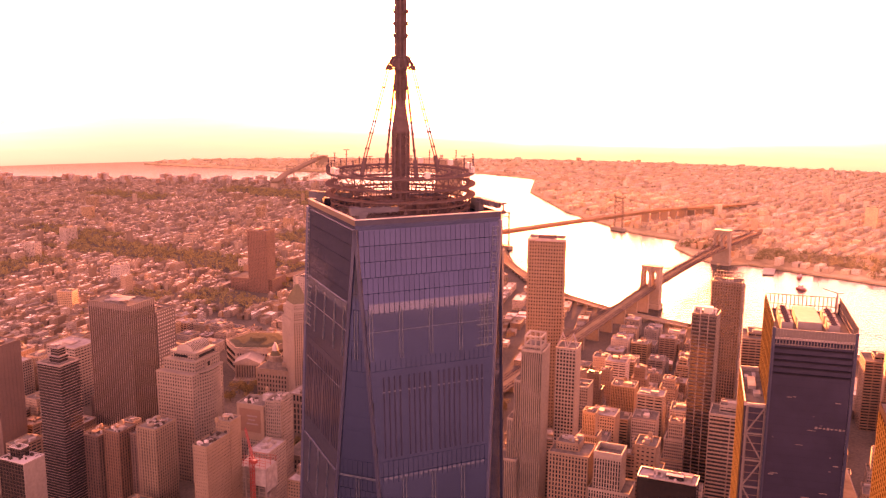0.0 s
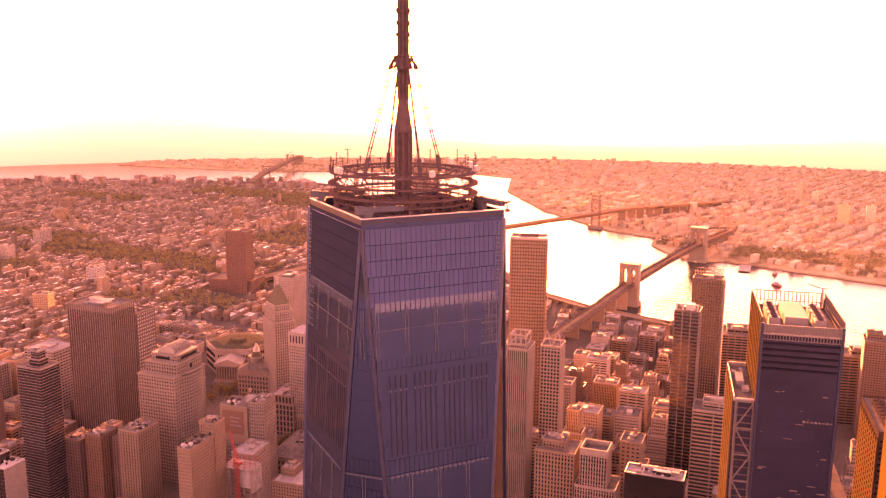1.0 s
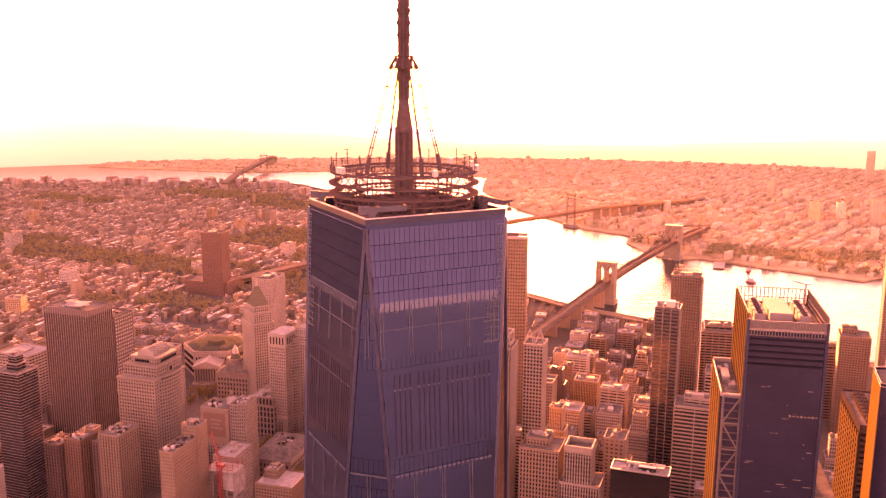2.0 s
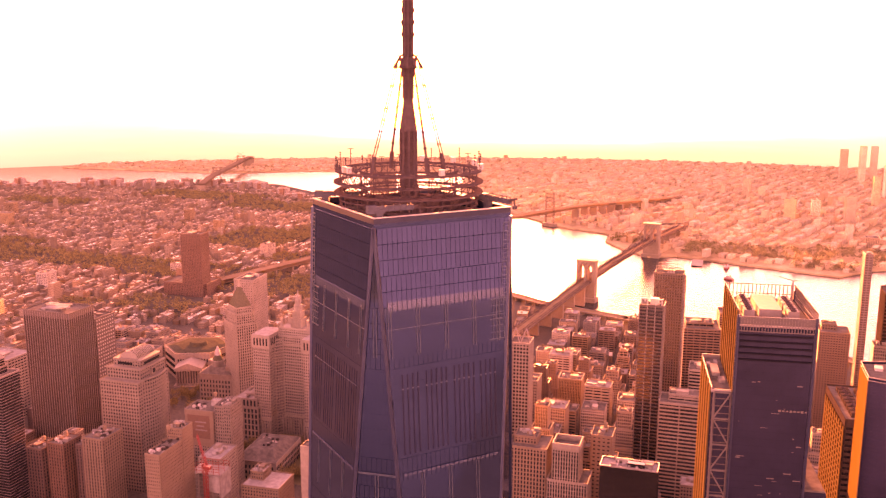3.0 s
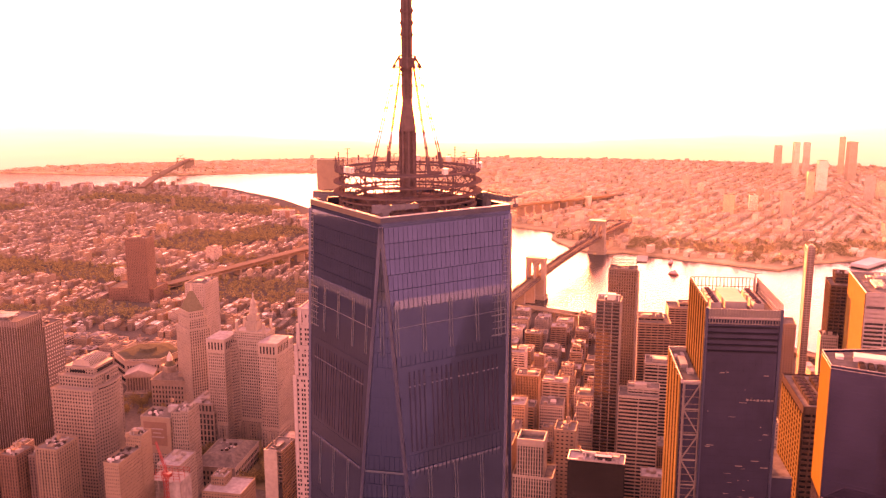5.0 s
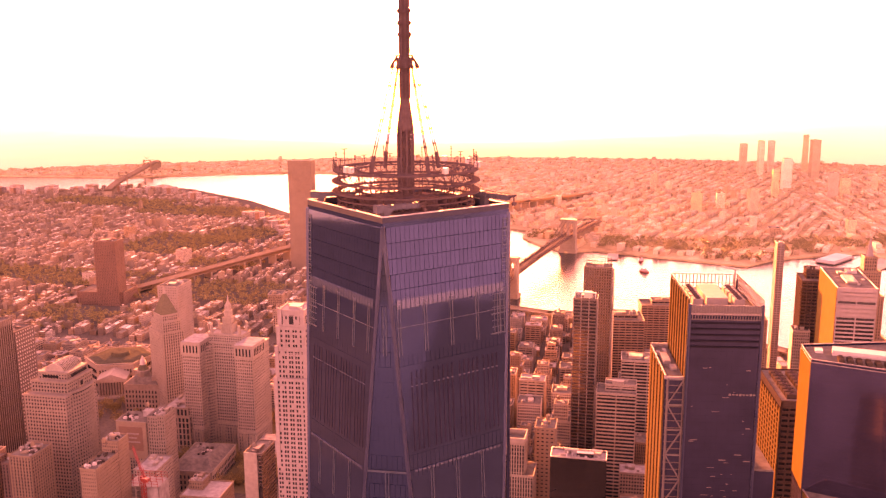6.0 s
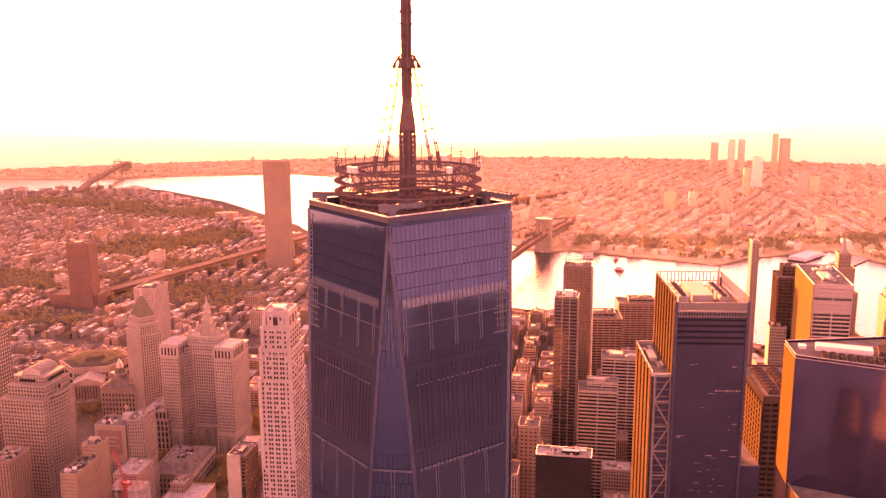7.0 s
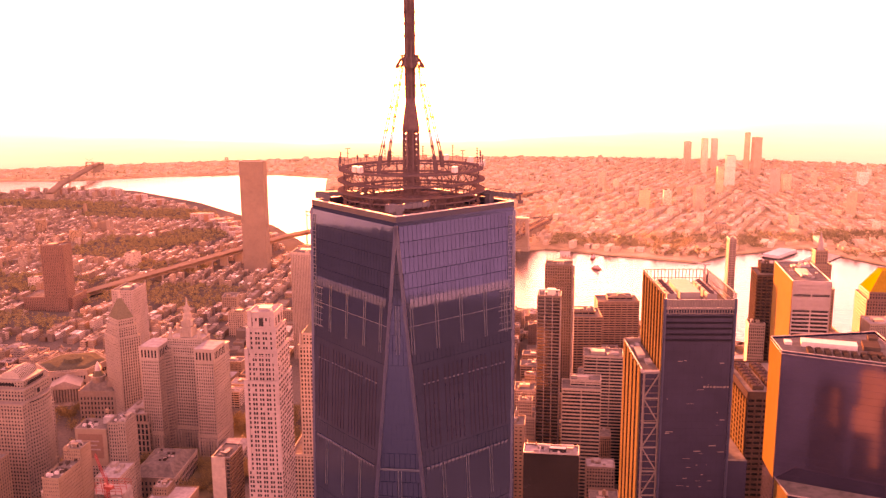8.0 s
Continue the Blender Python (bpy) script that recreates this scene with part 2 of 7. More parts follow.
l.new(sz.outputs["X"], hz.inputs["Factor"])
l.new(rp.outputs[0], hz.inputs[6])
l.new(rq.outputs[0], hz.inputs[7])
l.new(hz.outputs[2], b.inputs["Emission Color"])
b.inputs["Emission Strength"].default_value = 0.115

# western horizon opposite the sun, behind the viewer: unseen blue glow added for reflections
west_mat = bpy.data.materials.new("blue_glow_backdrop")
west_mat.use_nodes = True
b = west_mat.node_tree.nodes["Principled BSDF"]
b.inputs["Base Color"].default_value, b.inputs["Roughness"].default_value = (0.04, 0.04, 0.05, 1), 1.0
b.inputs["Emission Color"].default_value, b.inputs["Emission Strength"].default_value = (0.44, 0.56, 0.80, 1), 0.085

# ---- building blocks ----
BOX_V = np.array([(-1, -1, -1), (1, -1, -1), (1, 1, -1), (-1, 1, -1), (-1, -1, 1), (1, -1, 1), (1, 1, 1), (-1, 1, 1)]) * 0.5
BOX_F = np.array([(0, 1, 5, 4), (1, 2, 6, 5), (2, 3, 7, 6), (3, 0, 4, 7), (4, 5, 6, 7), (3, 2, 1, 0)])


def mesh_from(name, verts, faces, mats, index=None):
    me = bpy.data.meshes.new(name)
    me.from_pydata([tuple(v) for v in verts], [], [tuple(int(i) for i in f) for f in faces])
    for m in mats if isinstance(mats, (list, tuple)) else [mats]:
        me.materials.append(m)
    if index is not None:
        me.polygons.foreach_set("material_index", np.asarray(index, dtype=np.int32))
    me.update()
    return me


def boxes(name, rows, mat):
    """One mesh of many boxes: rows of centre x, y, z, size x, y, z and, if given, a turn about z in degrees."""
    V, Fc = [], []
    for k, r in enumerate(rows):
        v = BOX_V * np.array(r[3:6])
        if len(r) > 6 and r[6]:
            c, s = math.cos(radians(r[6])), math.sin(radians(r[6]))
            v = v @ np.array([[c, s, 0], [-s, c, 0], [0, 0, 1]])
        V.append(v + np.array(r[:3]))
        Fc.append(BOX_F + 8 * k)
    return mesh_from(name, np.concatenate(V), np.concatenate(Fc), mat)


def beams(name, rows, mat, sides=4):
    """One mesh of many straight bars: rows of (start, end, thickness)."""
    V, Fc = [], []
    for p, q, w in rows:
        p, q = Vector(p), Vector(q)
        d = (q - p).normalized()
        a = d.orthogonal().normalized() if abs(d.z) > 0.99 else Vector((0, 0, 1)).cross(d).normalized()
        c = d.cross(a)
        base = len(V)
        for e in (p, q):
            for k in range(sides):
                t = 2 * math.pi * (k + 0.5) / sides
                V.append(e + (a * math.cos(t) + c * math.sin(t)) * (w / 2) * (1.414 if sides == 4 else 1))
        for k in range(sides):
            j = (k + 1) % sides
            Fc.append((base + k, base + j, base + sides + j, base + sides + k))
        Fc.append(tuple(base + k for k in range(sides - 1, -1, -1)))
        Fc.append(tuple(base + sides + k for k in range(sides)))
    return mesh_from(name, V, Fc, mat)


def tube(name, points, w, mat, sides=6):
    """One bent bar along points that keep one x."""
    V, Fc = [], []
    for x, y, z in points:
        V += [(x + w / 2 * math.cos(2 * math.pi * k / sides), y, z + w / 2 * math.sin(2 * math.pi * k / sides)) for k in range(sides)]
    for i in range(len(points) - 1):
        Fc += [(i * sides + k, i * sides + (k + 1) % sides, (i + 1) * sides + (k + 1) % sides, (i + 1) * sides + k) for k in range(sides)]
    return mesh_from(name, V, Fc, mat)


def prism(name, outline, z0, z1, mat, top=None, inset=0.0):
    """A solid from a plan outline (anticlockwise); inset pulls the top towards the middle (0 to 1)."""
    k = len(outline)
    cx, cy = sum(p[0] for p in outline) / k, sum(p[1] for p in outline) / k
    V = [(x, y, z0) for x, y in outline] + [(x + (cx - x) * inset, y + (cy - y) * inset, z1) for x, y in outline]
    Fc = [(i, (i + 1) % k, k + (i + 1) % k, k + i) for i in range(k)] + [tuple(range(k, 2 * k)), tuple(range(k - 1, -1, -1))]
    return mesh_from(name, V, Fc, [mat, top] if top else mat, [0] * k + [1 if top else 0, 0] if top else None)


def part(name, me, parent, label=""):
    ob = new(name, me)
    ob.parent = parent
    return tagged(ob, label)


def thing(name, m, label, category, group="", kind=""):
    ob = new(name)
    ob.matrix_world = m
    return tagged(ob, label, category, group, kind)


def ring_mesh(name, r, tube_w, tube_h, z, mat, seg=64):
    V, Fc = [], []
    for k in range(seg):
        a = 2 * math.pi * k / seg
        for rr, zz in ((r - tube_w / 2, -tube_h / 2), (r + tube_w / 2, -tube_h / 2), (r + tube_w / 2, tube_h / 2), (r - tube_w / 2, tube_h / 2)):
            V.append((rr * math.cos(a), rr * math.sin(a), z + zz))
        j = (k + 1) % seg
        for e in range(4):
            f = (e + 1) % 4
            Fc.append((4 * k + e, 4 * j + e, 4 * j + f, 4 * k + f))
    return mesh_from(name, V, Fc, mat)


def rim_mesh(dx, dy, w, d, z, mat, t=0.5):
    """A parapet: one closed ring round a roof."""
    V, Fc = [], []
    for k, zz in ((-0.15, z - 0.1), (-0.15, z + 0.8), (t - 0.15, z + 0.8), (t - 0.15, z - 0.1)):
        V += [(dx + sx * (w / 2 - k), dy + sy * (d / 2 - k), zz) for sx, sy in ((-1, -1), (1, -1), (1, 1), (-1, 1))]
    for r in range(4):
        q = (r + 1) % 4
        Fc += [(4 * r + e, 4 * r + (e + 1) % 4, 4 * q + (e + 1) % 4, 4 * q + e) for e in range(4)]
    return mesh_from("parapet", V, Fc, mat)


TAKEN = []    # footprints already built on: x, y, half diagonal


def free(x, y, r):
    return all((x - a) ** 2 + (y - b) ** 2 > (r + c) ** 2 for a, b, c in TAKEN)


def roof_gear(parent, w, d, z, rng, mat, count=6):
    """Small plant on a roof: bulkheads, cooling units, pipes."""
    gear = []
    for k in range(count):
        sx, sy, sz = rng.uniform(1.5, 0.22 * w + 2), rng.uniform(1.5, 0.22 * d + 2), rng.uniform(1.0, 3.2)
        gear.append((rng.uniform(-0.36, 0.36) * w, rng.uniform(-0.36, 0.36) * d, z + sz / 2 - 0.01, sx, sy, sz))
    for g in gear[:3]:
        part("roof_unit", boxes("roof_unit", [g, (g[0], g[1], g[2] + g[5] / 2 + 0.15, g[3] * 0.7, g[4] * 0.7, 0.3)], rng.choice([M["concrete"], M["roofgrey"], mat])), parent)
    for g in gear[3:]:
        part("roof_box", boxes("roof_box", [(g[0], g[1], g[2], g[3] * 0.45, g[4] * 0.45, g[5])], rng.choice([M["roofgrey"], M["roofgrey"], M["concrete"], M["darkstone"]])), parent)


def tiers_parts(ob, tiers, wall, glass, bay, floor, pier, spandrel, proud, roof, rng, gear=5, cap=1.6, sill=None, mullion=None):
    """Storeyed tiers. Each tier: dx, dy, w, d, z0, z1. The glazed core stands behind piers and spandrels that are real strips."""
    core, piers, spans, roofs, caps = [], [], [], [], []
    for dx, dy, w, d, z0, z1 in tiers:
        h = z1 - z0
        core.append((dx, dy, z0 + h / 2 - 0.5, w - 2 * proud, d - 2 * proud, h - 1.0))
        if pier:
            for axis, length, other in ((0, w, d), (1, d, w)):
                k = max(2, round(length / bay))
                for i in range(k + 1):
                    u = -length / 2 + pier / 2 + (length - pier) * i / k
                    for side in (-1, 1):
                        v = side * (other / 2 - proud / 2)
                        piers.append((dx + (u if axis == 0 else v), dy + (v if axis == 0 else u), z0 + h / 2,
                                      pier if axis == 0 else proud, proud if axis == 0 else pier, h))
        if spandrel:
            k = max(1, round(h / floor))
            for i in range(k + 1):
                z = z0 + h * i / k
                s = spandrel if i < k else cap
                zc = z if i < k else z1 - cap / 2
                p = proud * 0.86
                for side in (-1, 1):
                    spans.append((dx, dy + side * (d / 2 - 0.5 * p - 0.07 * proud), zc, w - 0.14 * proud, p, s))
                    spans.append((dx + side * (w / 2 - 0.5 * p - 0.07 * proud), dy, zc, p, d - 2 * proud, s))
        roofs.append((dx, dy, z1 - 0.5, w - 1.2, d - 1.2, 0.3))
        caps.append((dx, dy, w, d, z1))
    part("glazing", boxes("glazing", core, glass), ob)
    if piers and spans and (mullion or wall) is wall:
        tagged(part("facade_lattice", boxes("facade_lattice", piers + spans, wall), ob), kind="stuff")
    else:
        if piers:
            tagged(part("rib_lattice", boxes("rib_lattice", piers, mullion or wall), ob), kind="stuff")
        if spans:
            tagged(part("band_lattice", boxes("band_lattice", spans, wall), ob), kind="stuff")
    for dx, dy, w, d, z1 in caps:
        part("parapet", rim_mesh(dx, dy, w, d, z1, sill or wall), ob)
    for row in roofs:
        part("roof", boxes("roof", [row], roof), ob)
    dx, dy, w, d, z0, z1 = max(tiers, key=lambda t: t[5])
    if gear:
        holder = part("roof_plant", boxes("roof_plant", [(dx + w * rng.uniform(-0.15, 0.15), dy + d * rng.uniform(-0.15, 0.15), z1 + 0.8, w * rng.uniform(0.2, 0.4), d * rng.uniform(0.2, 0.4), rng.uniform(2, 4))], M["concrete"] if wall in (M["palestrip"], M["palerib"]) else wall), ob)
        roof_gear(holder, w, d, z1 - 0.3, rng, wall, gear)
        for c in holder.children:
            c.location = (dx, dy, 0)
    return ob


TANK_LEG = beams("leg", [((0, 0, -0.5), (0, 0, 3.1), 0.25)], M["greysteel"])


def water_tank(parent, x, y, z, r=1.9, h=3.6):
    """A round wooden roof tank on a steel stand, with a conical cap."""
    k = 12
    ring = lambda rr, zz: [(x + rr * math.cos(2 * math.pi * i / k), y + rr * math.sin(2 * math.pi * i / k), zz) for i in range(k)]
    V = ring(r, z + 3) + ring(r * 0.96, z + 3 + h) + [(x, y, z + 3 + h + 1.3), (x, y, z + 3)]
    Fc = [(i, (i + 1) % k, k + (i + 1) % k, k + i) for i in range(k)] + [(k + i, k + (i + 1) % k, 2 * k) for i in range(k)] + [((i + 1) % k, i, 2 * k + 1) for i in range(k)]
    tank = part("water_tank", mesh_from("water_tank", V, Fc, M["tankwood"]), parent, "round wooden water tank")
    for sx in (-1, 1):
        for sy in (-1, 1):
            part("leg", TANK_LEG, tank).location = (x + sx * r * 0.7, y + sy * r * 0.7, z)


def tower(name, label, x, y, rot, tiers, wall, glass, bay=3.0, floor=3.6, pier=1.2, spandrel=1.4, proud=0.5, roof=None, gear=5, group="", seed=0, category="tower", **more):
    rng = random.Random(seed or int(x * 7 + y * 13))
    ob = thing(name, pose(x, y, 0, 0, 0, rot), label, category, group)
    tiers_parts(ob, tiers, wall, glass, bay, floor, pier, spandrel, proud, roof or M["rooftar"], rng, gear, **more)
    w, d = max(t[2] for t in tiers), max(t[3] for t in tiers)
    TAKEN.append((x, y, 0.5 * math.hypot(w, d) * 0.92))
    return ob

from mathutils.geometry import delaunay_2d_cdt

# ---- ground, water, distance ----
def land(name, outline, z, mat, label):
    """A flat piece of land with its bank walls."""
    pts, _, tris, _, _, _ = delaunay_2d_cdt([Vector(p) for p in outline], [], [list(range(len(outline)))], 1, 1e-3)
    V = [(p.x, p.y, z) for p in pts]
    Fc = [tuple(t) if (pts[t[1]] - pts[t[0]]).cross(pts[t[2]] - pts[t[0]]) > 0 else tuple(reversed(t)) for t in tris]
    k, o = len(outline), len(V)
    V += [(x, y, z) for x, y in outline] + [(x, y, -6) for x, y in outline]
    Fc += [(o + i, o + (i + 1) % k, o + k + (i + 1) % k, o + k + i) for i in range(k)]
    me = mesh_from(name, V, Fc, mat)
    return tagged(new(name, me), label, "ground", kind="structure")


west_bank = [(-3900, 1830), (-3900, -160), (2500, -160), (2300, 500), (1500, 820), (700, 1060), (400, 1170), (220, 1240), (-40, 1385), (-105, 1379), (-186, 1362), (-335, 1402), (-452, 1462),
             (-560, 1560), (-675, 1692), (-781, 1869), (-1020, 2165), (-1457, 2539), (-1832, 2761), (-2021, 2792), (-2115, 2700), (-2646, 2453), (-3155, 2186)]
east_bank = [(-3104, 2901), (-2330, 3010), (-1970, 3249), (-1575, 3400), (-1280, 3330), (-1229, 3166), (-1141, 2920), (-854, 2532), (-572, 2275), (-413, 2216),
             (-403, 2111), (-330, 2010), (-259, 1945), (-196, 1985), (-91, 1955), (109, 1908), (171, 1892), (235, 1990), (310, 2040), (441, 2125), (520, 2030), (598, 1949), (900, 1850), (1500, 1700), (2700, 1500), (4200, 1500)]
land("ground_west", west_bank, 4.0, M["asphalt"], "dark asphalt streets and ground of the near city")
BANK = east_bank + [(4400 * math.cos(radians(a)), 4400 * math.sin(radians(a))) for a in range(21, 135, 4)]
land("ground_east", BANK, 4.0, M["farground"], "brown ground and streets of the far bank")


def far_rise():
    """Backdrop of far land with painted haze, from its foot up to where it fades into painted glow: lowest under the
    sun.
    """
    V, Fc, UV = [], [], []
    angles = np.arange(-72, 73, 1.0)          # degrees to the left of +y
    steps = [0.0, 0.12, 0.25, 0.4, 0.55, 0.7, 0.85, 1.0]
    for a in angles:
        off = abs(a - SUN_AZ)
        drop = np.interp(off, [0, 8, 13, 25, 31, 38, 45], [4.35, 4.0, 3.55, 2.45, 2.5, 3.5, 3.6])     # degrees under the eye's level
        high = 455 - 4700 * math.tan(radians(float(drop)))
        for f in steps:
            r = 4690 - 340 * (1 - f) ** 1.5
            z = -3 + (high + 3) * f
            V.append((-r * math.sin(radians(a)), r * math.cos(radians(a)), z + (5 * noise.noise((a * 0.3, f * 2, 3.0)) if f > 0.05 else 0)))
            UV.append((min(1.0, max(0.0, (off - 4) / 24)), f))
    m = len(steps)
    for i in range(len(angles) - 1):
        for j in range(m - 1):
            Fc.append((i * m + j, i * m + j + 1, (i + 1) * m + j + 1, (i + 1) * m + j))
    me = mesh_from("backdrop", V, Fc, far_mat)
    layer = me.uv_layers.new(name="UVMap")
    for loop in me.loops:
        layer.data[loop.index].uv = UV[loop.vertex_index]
    return tagged(new("backdrop", me), "far land backdrop with haze and glow painted in", "land", kind="structure")


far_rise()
wm = mesh_from("water", [(-5200, -4800, 0), (5200, -4800, 0), (5200, 4800, 0), (-5200, 4800, 0)], [(0, 1, 2, 3)], water_mat)
tagged(new("water", wm), "bright rippled river water reflecting the sunrise", "water", kind="structure")
land("ground_behind", [(-5000, -4700), (5000, -4700), (5000, -1500), (2000, -1400), (0, -1550), (-2500, -1450), (-5000, -1500)], 4.0, M["earth"], "low brown land across the river behind the viewer")
# glowing slopes added out of view, only mirrored in the glass
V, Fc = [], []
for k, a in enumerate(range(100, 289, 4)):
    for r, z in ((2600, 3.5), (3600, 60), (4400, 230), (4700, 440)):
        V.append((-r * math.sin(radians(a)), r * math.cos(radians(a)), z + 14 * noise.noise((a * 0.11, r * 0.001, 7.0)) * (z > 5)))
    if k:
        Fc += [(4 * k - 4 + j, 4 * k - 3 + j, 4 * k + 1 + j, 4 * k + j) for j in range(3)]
tagged(new("backdrop_hills", mesh_from("backdrop_hills", V, Fc, west_mat)), "unseen glowing backdrop added behind the viewer for reflections", "hills", kind="structure")
# park lawns
land("park", [(-500, 545), (-380, 545), (-340, 700), (-400, 745), (-480, 720)], 4.12, M["earth"], "brown autumn lawn of the city park")


# ---- suspension bridges ----
def bridge_old():
    ob = thing("suspension_bridge", pose(-298, 1476, 0, 0, 0, -5.1), "old granite suspension bridge with two pointed arches in each tower", "bridge")
    for y in (0, 486):
        rows = [(0, y, 4, 44, 24, 10), (0, y, 24, 39, 17, 32)]
        for x in (-16, 0, 16):
            rows.append((x, y, 60, 6.5 if x else 6.0, 15.5, 44))
        rows += [(0, y, 79.5, 39, 16.5, 6), (0, y, 83.4, 41.5, 18.5, 2.2)]
        pier = part("tower", boxes("tower", rows[:1], M["granite"]), ob, "granite tower with twin pointed arches")
        for nm, row in zip(("shaft", "leg", "leg", "leg", "crown", "cornice"), rows[1:]):
            part(nm, boxes(nm, [row], M["granite"]), pier)
        arch = []
        for x in (-8, 8):
            for s in (-1, 1):
                for k in range(5):
                    t0, t1 = k / 5, (k + 1) / 5
                    w = 4.9 * (1 - (1 - t1) ** 2) * 0.0 + 4.9 * t1 ** 1.6
                    arch.append((x + s * (4.95 - w / 2), y, 66.5 + (t0 + t1) / 2 * 10, w, 15, 2.05))
        part("arch_head", boxes("arch_head", arch, M["granite"]), pier)
    deck = []
    ys = np.arange(-640, 840, 20)
    zs = [42 - 0.045 * max(0, -y - 0) - 0.045 * max(0, y - 486) + (3.5 * math.sin(math.pi * y / 486) if 0 < y < 486 else 0) for y in ys]
    rows = []
    for i in range(len(ys) - 1):
        p, q = (ys[i], zs[i]), (ys[i + 1], zs[i + 1])
        if zs[i] < 5:
            continue
        for x in (-13, -8, 8, 13):
            rows.append(((x, p[0], p[1] + 5), (x, q[0], q[1] + 5), 0.45))
            rows.append(((x, p[0], p[1] + 0.4), (x, q[0], q[1] + 0.4), 0.6))
            rows.append(((x, p[0], p[1]), (x, p[0], p[1] + 5), 0.5))
            rows.append(((x, p[0], p[1]), (x, q[0], q[1] + 5), 0.4))
        deck.append((p, q))
    V, Fc = [], []
    for yy, zz in [p for p, q in deck] + [deck[-1][1]]:
        V += [(-13, yy, zz - 1.2), (13, yy, zz - 1.2), (13, yy, zz + 0.2), (-13, yy, zz + 0.2)]
    for k in range(len(deck)):
        o = 4 * k
        Fc += [(o, o + 1, o + 5, o + 4), (o + 3, o + 7, o + 6, o + 2), (o, o + 4, o + 7, o + 3), (o + 1, o + 2, o + 6, o + 5)]
    part("deck", mesh_from("deck", V, Fc, M["deck"]), ob)
    tagged(part("truss", beams("truss", rows, M["greysteel"]), ob), kind="stuff")
    piers = [(0, y, (z - 1) / 2, 22, 4, z - 1) for y, z in zip(ys[::3], zs[::3]) if (y < -30 or y > 520) and z > 8]
    tagged(part("approach_trestle", boxes("approach_trestle", piers, M["granite"]), ob), kind="stuff")
    for x in (-12.5, -4.5, 4.5, 12.5):
        rows, hang = [], []

        def cable(y):
            if y < 0:
                return 83 + (42 - 83) * min(1, -y / 285) ** 0.9
            if y > 486:
                return 83 + (42 - 83) * min(1, (y - 486) / 285) ** 0.9
            return 47 + (83 - 47) * ((y - 243) / 243) ** 2
        yy = list(np.linspace(-280, 766, 53))
        for a, c in zip(yy, yy[1:]):
            hang.append(((x, a, cable(a)), (x, a, 42), 0.16))
        part("main_cable", tube("main_cable", [(x, a, cable(a)) for a in yy], 0.75, M["greysteel"]), ob)
        tagged(part("suspender_web", beams("suspender_web", hang, M["greysteel"]), ob), kind="stuff")


def bridge_steel(x, y, rot, span, height, name, label, ends=(-690, 1250), steel=None, road=None):
    steel, road = steel or M["greysteel"], road or M["deck"]
    ob = thing(name, pose(x, y, 0, 0, 0, rot), label, "bridge")
    for yy in (0, span):
        rows = []
        for sx in (-15, 15):
            for dx in (-2.2, 2.2):
                rows.append(((sx + dx, yy, -2), (sx * 0.93 + dx, yy, height), 1.7))
            for z in range(8, int(height) - 6, 8):
                rows.append(((sx - 2.2, yy, z), (sx + 2.2, yy, z + 8), 0.7))
        for z in (46, height - 14, height - 4):
            rows.append(((-16, yy, z), (16, yy, z), 2.4))
        for z in (50, 68):
            rows += [((-14, yy, z), (14, yy, z + 16), 1.0), ((14, yy, z), (-14, yy, z + 16), 1.0)]
        tw = part("tower", beams("tower", rows, steel), ob, "lattice steel tower")
        part("pier", boxes("pier", [(0, yy, 2, 46, 16, 14)], M["granite"]), tw)
    level = lambda v: 41 - 0.056 * max(0.0, -v - 80) - 0.05 * max(0.0, v - span - 150)
    stations = [v for v in np.arange(ends[0], ends[1] + 1, 14) if level(v) > 7]
    V, Fc = [], []
    for z_off, half, thick in ((0, 15, 1.4), (6, 13, 0.7)):
        o = len(V)
        for v in stations:
            z = level(v) + z_off
            V += [(-half, v, z - thick / 2), (half, v, z - thick / 2), (half, v, z + thick / 2), (-half, v, z + thick / 2)]
        for k in range(len(stations) - 1):
            Fc += [(o + 4 * k + e, o + 4 * k + (e + 1) % 4, o + 4 * k + 4 + (e + 1) % 4, o + 4 * k + 4 + e) for e in range(4)]
    part("deck", mesh_from("deck", V, Fc, road), ob)
    rows = []
    for sx in (-14, 14):
        for k, q in zip(stations, stations[1:]):
            rows += [((sx, k, level(k) + 0.5), (sx, q, level(q) + 6), 0.6), ((sx, k, level(k) + 0.5), (sx, k, level(k) + 6.5), 0.6)]
    tagged(part("truss", beams("truss", rows, steel), ob), kind="stuff")
    legs = [(0, k, level(k) / 2, 26, 4, level(k)) for k in np.arange(ends[0], ends[1], 45) if (k < -120 or k > span + 120) and level(k) > 9]
    tagged(part("approach_trestle", boxes("approach_trestle", legs, M["granite"]), ob), kind="stuff")
    for sx in (-15, 15):
        rows = []
        side = 220

        def cable(v):
            if v < 0:
                return height + (44 - height) * min(1, -v / side)
            if v > span:
                return height + (44 - height) * min(1, (v - span) / side)
            return 50 + (height - 50) * ((v - span / 2) / (span / 2)) ** 2
        vs = list(np.linspace(-side, span + side, 45))
        part("main_cable", tube("main_cable", [(sx, a, cable(a)) for a in vs], 0.9, steel), ob)


bridge_old()
# the two steel bridges use the brown lightened for haze
bridge_steel(-787, 1880, -23.3, 448, 98, "steel_suspension_bridge", "double-deck steel suspension bridge over the river", steel=M["farsteel"], road=M["farsteel"])
bridge_steel(-2085, 2690, 24, 480, 70, "steel_suspension_bridge", "distant grey steel suspension bridge with lattice towers", (-260, 740), M["farsteel"], M["farsteel"])


# ---- the main tower ----
CX, CY, TOPZ, BASEZ, ROT = 0.9, -3.5, 415.5, 57.0, 52.28
